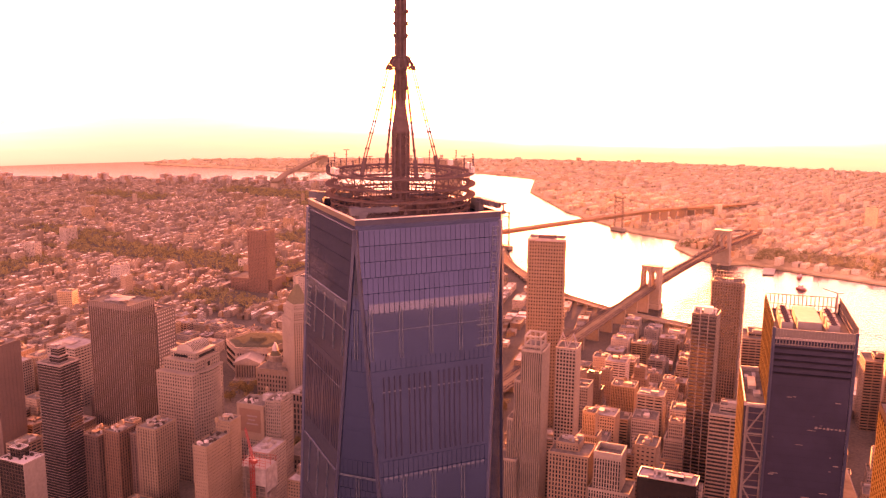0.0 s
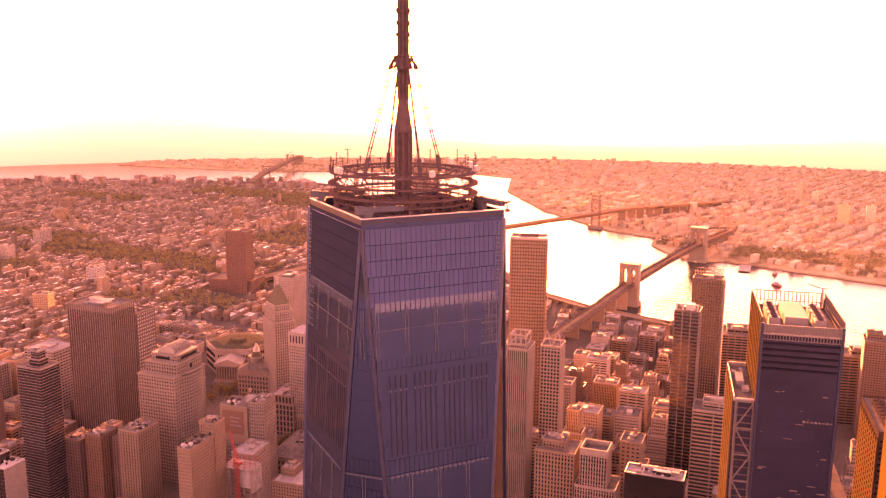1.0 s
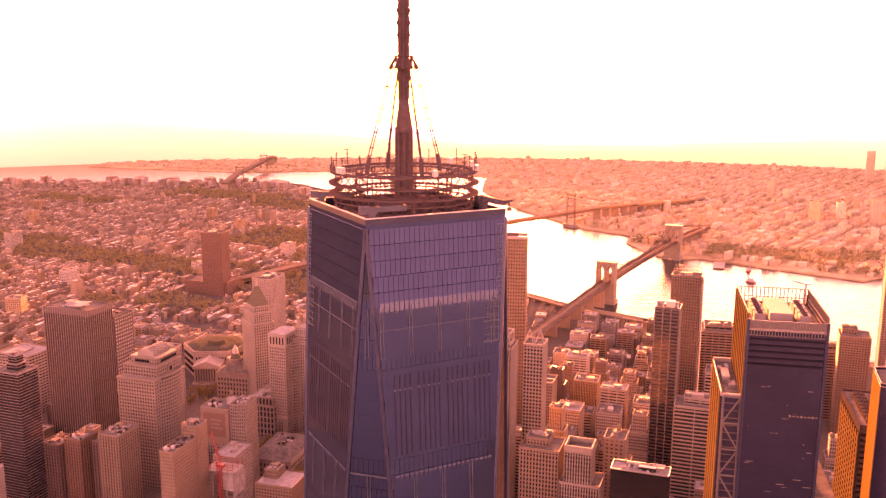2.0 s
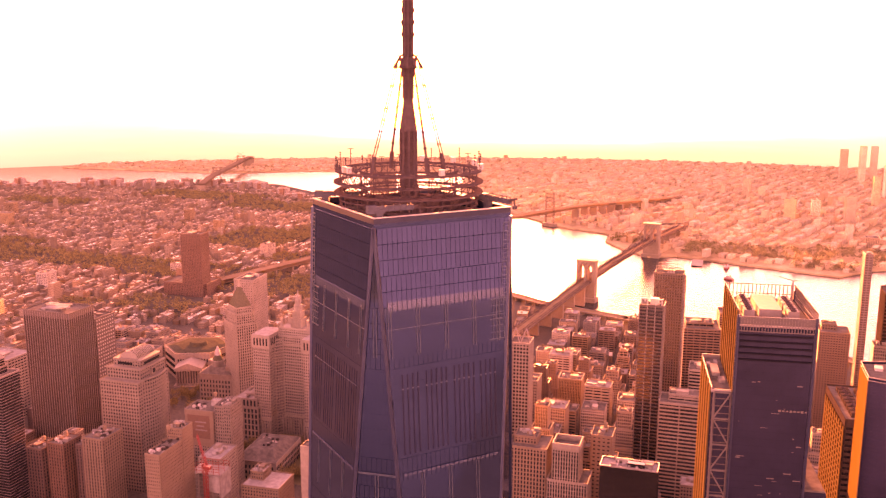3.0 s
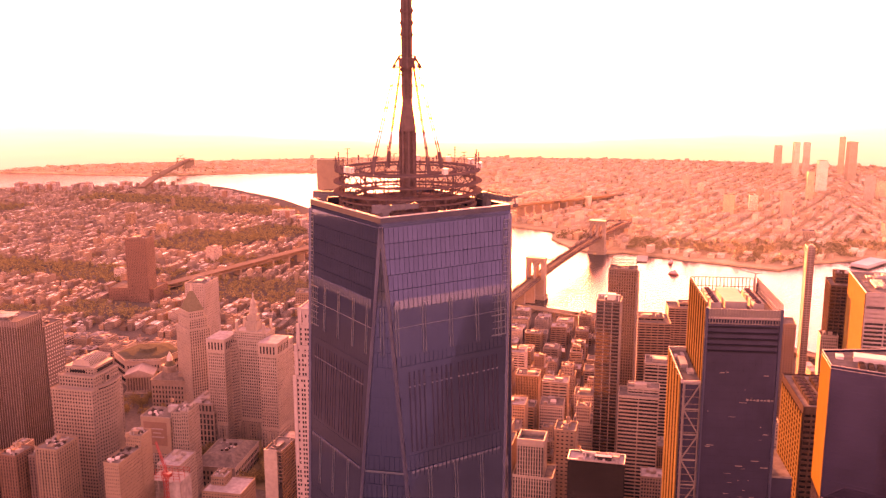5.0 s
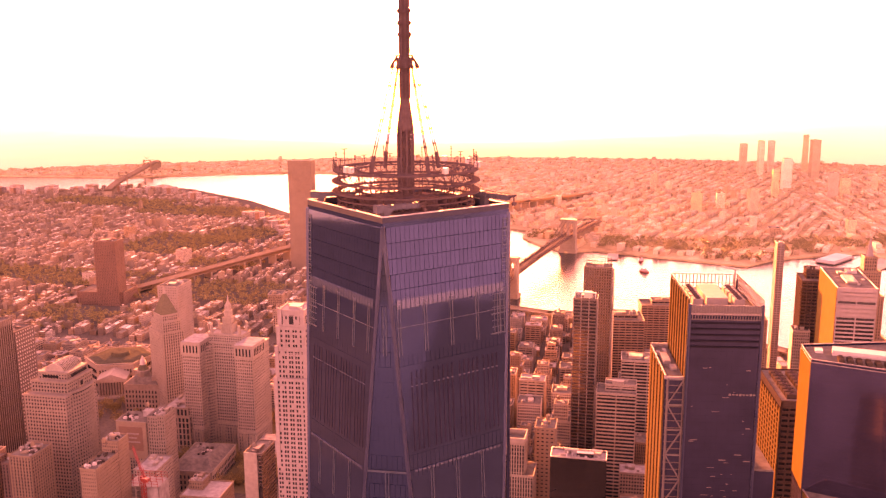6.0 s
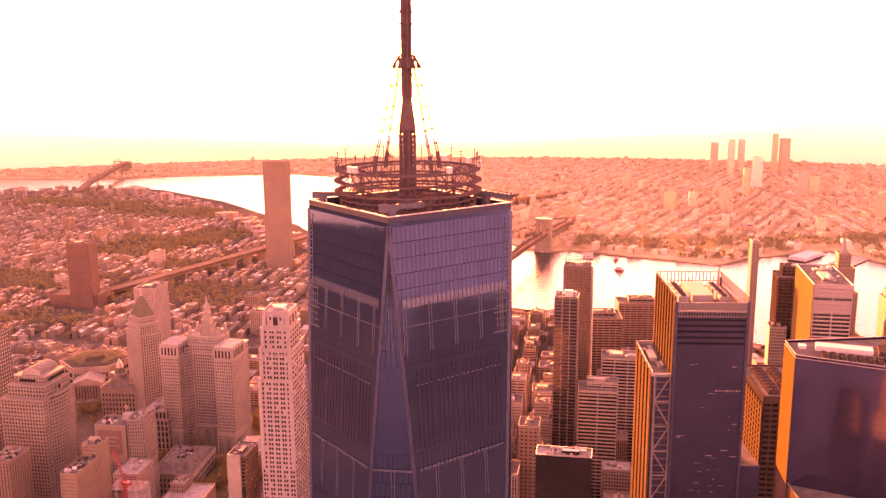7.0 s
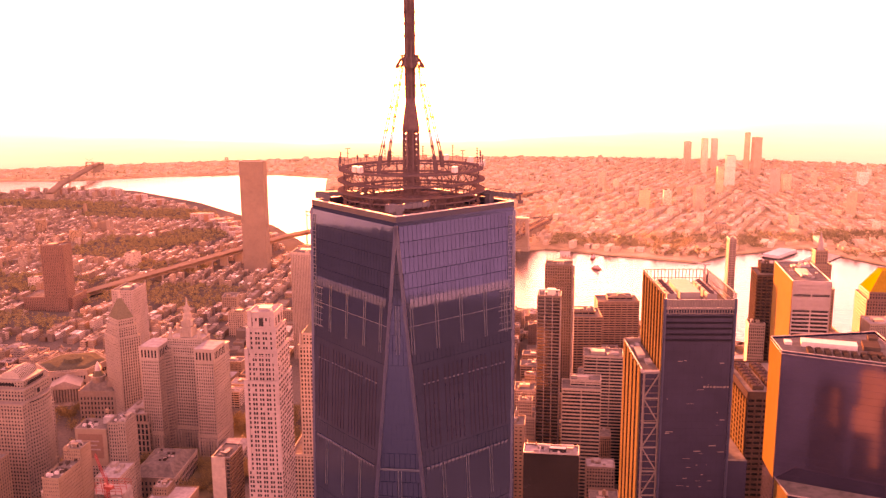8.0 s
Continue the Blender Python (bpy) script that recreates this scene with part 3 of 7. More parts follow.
STAY_AZ, STAY_R = 52.0, 12.1     # the mast's four stays: direction of the first, radius of their feet


def great_tower():
    ob = thing("glass_skyscraper", pose(CX, CY, 0, 0, 0, ROT), "tall chamfered blue mirror-glass skyscraper with a ringed roof and mast", "skyscraper")
    # local axes: the top square's edges lie along x and y, the base square is turned by 45 degrees
    a, r = 22.1, 44.2
    top = [(-a, -a), (a, -a), (a, a), (-a, a)]
    base = [(0, -r), (r, 0), (0, r), (-r, 0)]
    k = 0.35

    def pt(p, z, shrink=0.0):
        m = math.hypot(*p)
        return (p[0] * (1 - shrink / m), p[1] * (1 - shrink / m), z)
    V = [pt(p, TOPZ - 3.0, k) for p in top] + [pt(p, BASEZ, k) for p in base] + [pt(p, 0, k) for p in base]
    Fc = [(0, 3, 2, 1)[::-1]]
    for i in range(4):
        j = (i + 1) % 4
        Fc += [(4 + i, (i + 1) % 4, i), (4 + i, 4 + j, j), (8 + i, 8 + j, 4 + j, 4 + i)]
    part("core", mesh_from("core", V, Fc, M["jointdark"]), ob, "dark glass core behind the panes")

    def face_frame(i, kind):
        """origin at the top, unit u along the face, unit down-slope v, outward n."""
        if kind == "down":      # wide at the top
            p, q, low = Vector((*top[i], TOPZ)), Vector((*top[(i + 1) % 4], TOPZ)), Vector((*base[(i + 0) % 4], BASEZ))
            u = (q - p).normalized()
            mid = (p + q) / 2
            v = (low - mid).normalized()
            return mid, u, v, u.cross(-v).normalized(), lambda s: (44.2 * (1 - s / (low - mid).length)) / 2
        apex, p, q = Vector((*top[(i + 1) % 4], TOPZ)), Vector((*base[i], BASEZ)), Vector((*base[(i + 1) % 4], BASEZ))
        u = (q - p).normalized()
        low = (p + q) / 2
        v = (low - apex).normalized()
        return apex, u, v, u.cross(-v).normalized(), lambda s: (62.5 * (s / (low - apex).length)) / 2

    pane_me = boxes("pane", [(0, 0, 0, 1.41, 4.26, 0.12)], M["paneglass"])

    def at(o, u, v, n, x, s, off=0.0):
        c = o + u * x + v * s + n * off
        m = Matrix(((u.x, -v.x, n.x, c.x), (u.y, -v.y, n.y, c.y), (u.z, -v.z, n.z, c.z), (0, 0, 0, 1)))
        return m
    rest_v, rest_f = [], []
    bright_v, bright_f = [], []

    def add(store_v, store_f, m, sx, sy, sz):
        o = len(store_v)
        for v in BOX_V * np.array([sx, sy, sz]):
            store_v.append(m @ Vector(v))
        store_f.extend([tuple(int(i) + o for i in f) for f in BOX_F])
    singles = 0
    rng = random.Random(3)
    for i in range(4):
        for kind in ("down", "up"):
            o, u, v, n, half = face_frame(i, kind)
            seen = kind == "down" and i in (0, 3)
            near = seen or (kind == "up" and i == 3)
            depth = 100 if near else 60
            row = 0
            s = 2.75 + 2.2
            while s < depth:
                w = half(s - 2.2) if kind == "down" else half(s + 2.2)
                count = int(2 * w / 1.524)
                band = 23.4 < s + 0.1 < 27.8        # the pale strip under the top storeys
                mech = 41.5 < s < 69                # plant floors
                for c in range(count):
                    x = (c - (count - 1) / 2) * 1.524
                    if kind == "up" and abs(x) > half(s - 2.0) - 0.6 or kind == "down" and abs(x) > half(s + 2.0) - 0.5:
                        continue
                    m = at(o, u, v, n, x, s, -0.02) @ pose(0, 0, 0, rng.gauss(0, 0.04), rng.gauss(0, 0.06), 0)
                    if seen and singles < 296 and row < 6:
                        pn = new("pane", pane_me)
                        pn.parent, pn.matrix_local = ob, m
                        singles += 1
                    else:
                        add(rest_v, rest_f, m, 1.49 if mech else 1.42, 4.36 if mech else 4.27, 0.12)
                row += 1
                s += 4.4
    tagged(part("curtain_wall", mesh_from("curtain_wall", rest_v, rest_f, M["blueglass"]), ob, "blue mirror glass panes in rows"), kind="stuff")
    # plain glass below the lowest detailed rows
    V, Fc = [], []
    for i in range(4):
        for kind in ("down", "up"):
            o, u, v, n, half = face_frame(i, kind)
            L = 100.0 if (kind == "down" and i in (0, 3)) or (kind == "up" and i == 3) else 60.0
            end = (BASEZ - o.z) / v.z
            b0 = len(V)
            V += [o + v * L - u * half(L) * 0.99, o + v * L + u * half(L) * 0.99, o + v * end + u * half(end) * 0.99, o + v * end - u * half(end) * 0.99]
            Fc.append((b0, b0 + 3, b0 + 2, b0 + 1))
    part("lower_glazing", mesh_from("lower_glazing", V, Fc, M["blueglass"]), ob)
    # louvres of the plant floors, window frames of the sky lobby
    lv, lf, wv, wf, dv, df = [], [], [], [], [], []
    for i in (0, 3):
        o, u, v, n, half = face_frame(i, "down")
        for g0, cnt in ((-15.2, 4), (-7.6, 5), (1.6, 5), (10.6, 4)):
            for c in range(cnt):
                x = g0 + c * 1.62
                add(lv, lf, at(o, u, v, n, x, 56.0, 0.05), 0.36, 23.5, 0.16)
                add(wv, wf, at(o, u, v, n, x, 48.6, 0.10), 0.62, 0.35, 0.14)
        for s0 in (24.6, 73.8):
            w = half(s0)
            add(dv, df, at(o, u, v, n, 0, s0 + 8.2, 0.052), 2 * w - 2.2, 13.0, 0.02)
            if s0 < 50:
                for c in range(int((2 * w - 1.6) / 1.524)):
                    x = (c - (int((2 * w - 1.6) / 1.524) - 1) / 2) * 1.524
                    add(bright_v, bright_f, at(o, u, v, n, x, s0, 0.1), 1.3, 2.5, 0.12)
            else:
                for c in range(int((2 * w - 1.6) / 1.524)):
                    x = (c - (int((2 * w - 1.6) / 1.524) - 1) / 2) * 1.524
                    add(bright_v, bright_f, at(o, u, v, n, x, s0, 0.1), 1.1, 0.7, 0.12)
            for x in (-18.6, -9.7, -0.6, 8.7, 16.8):
                if abs(x) < w - 1:
                    for e in (-0.45, 0.45):
                        add(wv, wf, at(o, u, v, n, x + e, s0 + 7.4, 0.12), 0.2, 14.4, 0.2)
            if s0 < 50:
                add(wv, wf, at(o, u, v, n, 0, s0 + 6.6, 0.1), 2 * w - 2.2, 0.15, 0.14)
    o, u, v, n, half = face_frame(3, "up")
    for s0 in (24.6, 73.8):
        w = half(s0 + 6)
        for e in (-0.45, 0.45):
            add(wv, wf, at(o, u, v, n, e, s0 + 7.4, 0.12), 0.2, 14.0, 0.2)
        if s0 > 50:
            add(wv, wf, at(o, u, v, n, 0, s0 - 0.1, 0.1), 2 * half(s0) - 1.2, 0.5, 0.16)
    # glazed corner bays: slab edges and posts show through at the outer corners
    for i, out in ((0, 1), (3, -1)):
        o, u, v, n, half = face_frame(i, "down")
        for k in range(9):
            s = 4.2 + 2.6 * k
            for x, w, t in ((1.5, 1.9, 0.22), (1.5, 1.9, 0.12)):
                add(wv, wf, at(o, u, v, n, out * (half(s) - x), s + (0 if t > 0.2 else 1.1), 0.1), w, t, 0.14)
            for x in (0.75, 2.3):
                add(wv, wf, at(o, u, v, n, out * (half(s + 1.3) - x), s + 1.3, 0.11), 0.16, 2.6, 0.16)
        for k in range(7):
            s = 26.5 + 2.0 * k
            add(wv, wf, at(o, u, v, n, out * (half(s) - 3.4), s, 0.1), 4.6 if k % 3 else 5.4, 0.16 if k % 3 else 0.32, 0.15)
        for x in (1.1, 2.5, 3.6, 4.9):
            add(wv, wf, at(o, u, v, n, out * (half(33) - x), 32.6, 0.11), 0.14 if x > 2 else 0.24, 12.4, 0.16)
    tagged(part("pale_band", mesh_from("pale_band", bright_v, bright_f, M["paleglass"]), ob, "strip of pale spandrel panes"), kind="stuff")
    tagged(part("louvres", mesh_from("louvres", lv, lf, M["deepglass"]), ob, "dark ventilation slots"), kind="stuff")
    tagged(part("sky_lobby_glass", mesh_from("sky_lobby_glass", dv, df, M["blueglass"]), ob), kind="stuff")
    tagged(part("sky_lobby_frames", mesh_from("sky_lobby_frames", wv, wf, M["lobbyframe"]), ob, "blue-grey frames round the sky lobby windows"), kind="stuff")
    # steel edges
    for i in range(4):
        for p, q in ((top[i], base[i]), (top[(i + 1) % 4], base[i])):
            part("steel_edge", beams("steel_edge", [((*p, TOPZ - 2.4), (*q, BASEZ), 0.95)], M["edgesteel"]), ob, "blue-grey steel edge trim")
    # parapet
    for i in range(4):
        p, q = top[i], top[(i + 1) % 4]
        mx, my = (p[0] + q[0]) / 2, (p[1] + q[1]) / 2
        horizontal = abs(p[1] - q[1]) < 1
        row = (mx * 0.985, my * 0.985, TOPZ - 0.75, 44.3 if horizontal else 0.7, 0.7 if horizontal else 42.9, 1.6)
        par = part("parapet", boxes("parapet", [row], M["parapet"]), ob, "grey metal parapet band")
        part("coping", boxes("coping", [(row[0], row[1], TOPZ + 0.15, row[3] + 0.2, row[4] + 0.2, 0.2)], M["whitepaint"]), par, "thin pale coping")
        part("fascia", boxes("fascia", [(row[0], row[1], TOPZ - 2.2, row[3], row[4], 1.28)], M["blueglass"]), par, "blue glass fascia under the parapet")
    part("roof", boxes("roof", [(0, 0, TOPZ - 3.2, 43, 43, 0.5)], M["rooftar"]), ob)

    # communications ring
    rg = part("antenna_ring", ring_mesh("antenna_ring", 21.0, 1.9, 0.55, 425.6, M["greysteel"]), ob, "round steel antenna platform of stacked rings")
    for r0, z, w, h in ((21.2, 422.3, 2.4, 0.4), (21.1, 419.2, 2.6, 0.45), (20.6, 417.2, 0.7, 0.4), (20.5, 415.4, 0.8, 0.45), (20.2, 413.9, 0.9, 0.6), (14.5, 425.4, 0.6, 0.4), (14.0, 419.2, 0.5, 0.4)):
        part("ring_beam", ring_mesh("ring_beam", r0, w, h, z, M["greysteel"]), rg)
    rows = []
    for c in range(40):
        t, t2 = 2 * math.pi * c / 40, 2 * math.pi * (c + 1) / 40
        p = lambda rr, tt, z: (rr * math.cos(tt), rr * math.sin(tt), z)
        rows += [(p(20.6, t, 413), p(20.6, t, 419.2), 0.24), (p(20.6, t, 419.3), p(20.6, t2, 422.2), 0.16), (p(20.6, t2, 422.4), p(20.6, t, 425.4), 0.16), (p(20.6, t, 422.4), p(20.6, t2, 425.4), 0.16),
                 (p(14.5, t, 425.4), p(20.6, t, 425.4), 0.2)]
        if c % 2 == 0:
            rows += [(p(14.2, t, 413), p(14.5, t, 425.4), 0.24), (p(14.2, t, 419.2), p(20.6, t, 422.3), 0.18), (p(14.2, t, 413.5), p(20.4, t, 419.2), 0.2)]
    tagged(part("strut_lattice", beams("strut_lattice", rows, M["greysteel"]), rg, "diagonal struts between the rings"), kind="stuff")
    rows = []
    for c in range(90):
        t, t2 = 2 * math.pi * c / 90, 2 * math.pi * (c + 1) / 90
        rows.append(((22.0 * math.cos(t), 22.0 * math.sin(t), 426), (22.0 * math.cos(t), 22.0 * math.sin(t), 427.2), 0.08))
        rows.append(((22.0 * math.cos(t), 22.0 * math.sin(t), 427.2), (22.0 * math.cos(t2), 22.0 * math.sin(t2), 427.2), 0.08))
    tagged(part("guard_rail", beams("guard_rail", rows, M["greysteel"]), rg), kind="stuff")
    rng = random.Random(5)
    for c in range(38):
        t = 2 * math.pi * (c + rng.random() * 0.6) / 38
        h = rng.choice([1.6, 2.2, 3.4, 4.2, 4.8])
        x, y = 21.6 * math.cos(t), 21.6 * math.sin(t)
        kind = rng.random()
        if kind < 0.62:
            beads = [((x, y, 426 + h * f), (x, y, 426 + h * f + 0.35), 0.5) for f in (0.4, 0.6, 0.8, 0.95)]
            part("antenna", beams("antenna", [((x, y, 425.6), (x, y, 426 + h), 0.16)] + beads, M["greysteel"], 6), rg)
        elif kind < 0.76:
            part("antenna_box", boxes("antenna_box", [(x, y, 426.9, 1.3, 1.3, 1.7), (x, y, 425.6, 0.5, 0.5, 1.4)], M["whitepaint"]), rg, "white antenna box")
        else:
            part("antenna", beams("antenna", [((x, y, 426), (x, y, 426 + h), 0.2), ((x - 1, y, 426 + h), (x + 1, y, 426 + h), 0.18), ((x, y - 0.8, 426 + h * 0.7), (x, y + 0.8, 426 + h * 0.7), 0.16)], M["greysteel"]), rg)
    # plant inside the ring
    rows = [(rng.uniform(-11, 11), rng.uniform(-11, 11), 415.2, rng.uniform(2, 6), rng.uniform(2, 6), rng.uniform(2, 5)) for c in range(16)]
    tagged(part("roof_clutter", boxes("roof_clutter", rows, M["greysteel"]), ob), kind="stuff")
    # window-washing cranes at the corners
    for (x, y), turn in (((-18.9, -18.6), -4), ((19.6, -13.6), -84), ((-19.6, 17.5), -32)):
        m = Matrix.Translation((x, y, 0)) @ pose(0, 0, 0, 0, 0, turn)
        cr = part("roof_crane", boxes("roof_crane", [(0, 0, 414.6, 2.0, 2.0, 4.2), (0, 0, 417.0, 2.8, 2.5, 1.0)], M["cranegrey"]), ob, "pale window-washing crane")
        cr.matrix_local = m
        part("boom", boxes("boom", [(4.6, 0, 417.6, 11.5, 1.3, 1.4)] + [(1.2 + 1.7 * q, 0, 417.6, 0.3, 1.6, 1.7) for q in range(6)] + [(-2.0, 0, 417.5, 2.6, 2.2, 2.1)], M["cranegrey"]), cr)
        part("boom_rail", beams("boom_rail", [((0, 0.6, 418.8), (10, 0.6, 418.6), 0.15)] + [((q, 0.6, 418.1), (q, 0.6, 418.7), 0.12) for q in range(0, 10, 2)], M["greysteel"]), cr)
        part("boom_head", beams("boom_head", [((10.3, 0, 417.6), (12.2, 0, 418.4), 0.6), ((12.2, -1.1, 418.4), (12.2, 1.1, 418.4), 0.5), ((12.2, 0, 418.5), (12.5, 0, 416.0), 0.4), ((12.5, -0.6, 416), (12.5, 0.6, 416), 0.9)], M["greysteel"]), cr)

    # mast
    mast = part("mast", beams("mast", [((0, 0, 413), (0, 0, 437.6), 2.6)], M["greysteel"], 8), ob, "lattice steel mast with a tapered collar")

    def lattice(r0, z0, z1, name, step=1.6, sides=8, thick=0.22):
        rows = []
        zz = np.arange(z0, z1 - 0.01, step)
        for c in range(sides):
            t, t2 = 2 * math.pi * (c + 0.5) / sides, 2 * math.pi * (c + 1.5) / sides
            A, B2 = (r0 * math.cos(t), r0 * math.sin(t)), (r0 * math.cos(t2), r0 * math.sin(t2))
            rows.append(((*A, z0), (*A, z1), thick * 1.7))
            for z in zz:
                rows.append(((*A, z), (*B2, z), thick))
                rows.append(((*A, z), (*B2, min(z1, z + step)), thick * 0.8))
        return tagged(part(name, beams(name, rows, M["greysteel"]), mast), kind="stuff")
    lattice(2.35, 413, 437.8, "lower_lattice", 1.6, 8, 0.3)
    V, Fc = [], []
    seg = 16
    prof = [(2.55, 437.2), (2.6, 438.0), (1.55, 445.6), (1.45, 446.6)]
    for rr, z in prof:
        V += [(rr * math.cos(2 * math.pi * c / seg), rr * math.sin(2 * math.pi * c / seg), z) for c in range(seg)]
    for j in range(len(prof) - 1):
        Fc += [(j * seg + c, j * seg + (c + 1) % seg, (j + 1) * seg + (c + 1) % seg, (j + 1) * seg + c) for c in range(seg)]
    Fc += [tuple(range(seg - 1, -1, -1)), tuple(range((len(prof) - 1) * seg, len(prof) * seg))]
    part("taper", mesh_from("taper", V, Fc, M["greysteel"]), mast, "smooth tapered steel section")
    lattice(1.45, 446.5, 488, "upper_lattice", 1.4, 8, 0.28)
    part("inner_pipe", beams("inner_pipe", [((0, 0, 446), (0, 0, 488), 1.9)], M["greysteel"], 8), mast)
    lattice(1.0, 488, 515, "top_lattice", 1.6, 6, 0.18)
    part("inner_pipe", beams("inner_pipe", [((0, 0, 488), (0, 0, 538), 0.6)], M["greysteel"], 8), mast)
    for z in (450.3, 453.5, 464.6, 468, 471.4, 476, 481, 488):
        arms = [((-2.6 * math.cos(t), -2.6 * math.sin(t), z), (2.6 * math.cos(t), 2.6 * math.sin(t), z), 0.2) for t in (0.3, 0.3 + math.pi / 2)] if z > 460 else []
        me = ring_mesh("mast_band", 1.75, 0.5, 0.4, z, M["greysteel"], 16)
        part("mast_band", me, mast)
        if arms:
            arms += [((2.6 * math.cos(t) * s, 2.6 * math.sin(t) * s, z), (2.6 * math.cos(t) * s, 2.6 * math.sin(t) * s, z + 1.0), 0.3) for t in (0.3, 0.3 + math.pi / 2) for s in (-1, 1)]
            part("mast_arm", beams("mast_arm", arms, M["greysteel"]), mast)
    part("collar", ring_mesh("collar", 1.9, 1.2, 2.6, 457.2, M["greysteel"], 24), mast, "flared collar that holds the stays")
    rows = []
    for c in range(12):
        t = 2 * math.pi * c / 12
        e = lambda rr, z: (rr * math.cos(t), rr * math.sin(t), z)
        rows += [(e(2.2, 459.2), e(3.9, 456.5), 0.35), (e(3.9, 456.5), e(4.4, 455.2), 0.5), (e(2.2, 456), e(4.1, 456.0), 0.3), (e(2.2, 458.8), e(3.4, 459.0), 0.3)]
    part("collar_bracket", beams("collar_bracket", rows, M["greysteel"]), mast)
    part("collar_ring", ring_mesh("collar_ring", 4.1, 0.35, 0.35, 455.6, M["greysteel"], 32), mast)
    for c in range(4):
        t = radians(STAY_AZ - ROT) + math.pi / 2 * c
        for e in (0.0, 0.8):
            p = ((4.2 - e * 0.8) * math.cos(t), (4.2 - e * 0.8) * math.sin(t), 455.3)
            q = ((STAY_R + 0.3 - e) * math.cos(t), (STAY_R + 0.3 - e) * math.sin(t), 427.4)
            d = [(q[j] - p[j]) for j in range(3)]
            rows = [(p, q, 0.34)] + [([p[j] + d[j] * f for j in range(3)], [p[j] + d[j] * (f + 0.018) for j in range(3)], 0.65) for f in (0.17, 0.4, 0.52, 0.64, 0.8, 0.97)]
            part("stay_cable", beams("stay_cable", rows, M["greysteel"], 6), mast, "stay cable with clamps")
        part("stay_foot", beams("stay_foot", [((STAY_R * math.cos(t), STAY_R * math.sin(t), 425), ((STAY_R - 0.9) * math.cos(t), (STAY_R - 0.9) * math.sin(t), 430), 1.3)], M["greysteel"], 8), mast)
    TAKEN.append((0, 0, 70))


great_tower()

# ---- the named towers of the plan ----


def federal_slab():
    ob = tower("office_slab", "tall dark office slab with close pale vertical strips", -700, 526, 4.5, [(0, 0, 65, 42, 0, 178)], M["darkstone"], M["mattdark"], bay=3.4, floor=200, pier=0.5, spandrel=2.0, proud=0.3, cap=6.5, mullion=M["palerib"], gear=8, category="office tower")
    part("roof_deck", boxes("roof_deck", [(2, -4, 179.2, 26, 14, 1.6)], M["roofgrey"]), ob, "pale rooftop plant deck")
    tower("office_annex", "office annex with a chequered facade of pale panels", -700, 566, 4.5, [(0, 0, 58, 34, 0, 160)], M["darkstone"], M["whitepaint"], bay=4.2, floor=4.6, pier=2.1, spandrel=2.5, proud=0.2, category="office tower")


federal_slab()
tower("apartment_tower", "slim brown apartment tower with pale balcony bands", -606, 355, 4, [(0, 0, 31, 26, 0, 165), (1, 0, 14, 12, 165, 172), (1, 0, 11, 10, 172, 180)], M["rib"], M["blackglass"], bay=7, floor=3.0, pier=0, spandrel=0.4, proud=0.5, cap=1.0, category="apartment tower")
tower("office_block", "low pale office block with a flat white roof", -850, 574, 4, [(0, 0, 50, 42, 0, 88)], M["limestone"], M["glass"], bay=5, floor=4, pier=0.8, spandrel=2.2, roof=M["roofgrey"], category="office block")
tower("office_block", "low dark block with a pale flat roof", -905, 520, 4, [(0, 0, 40, 30, 0, 70)], M["concrete"], M["glass"], bay=4, roof=M["roofgrey"], category="office block")


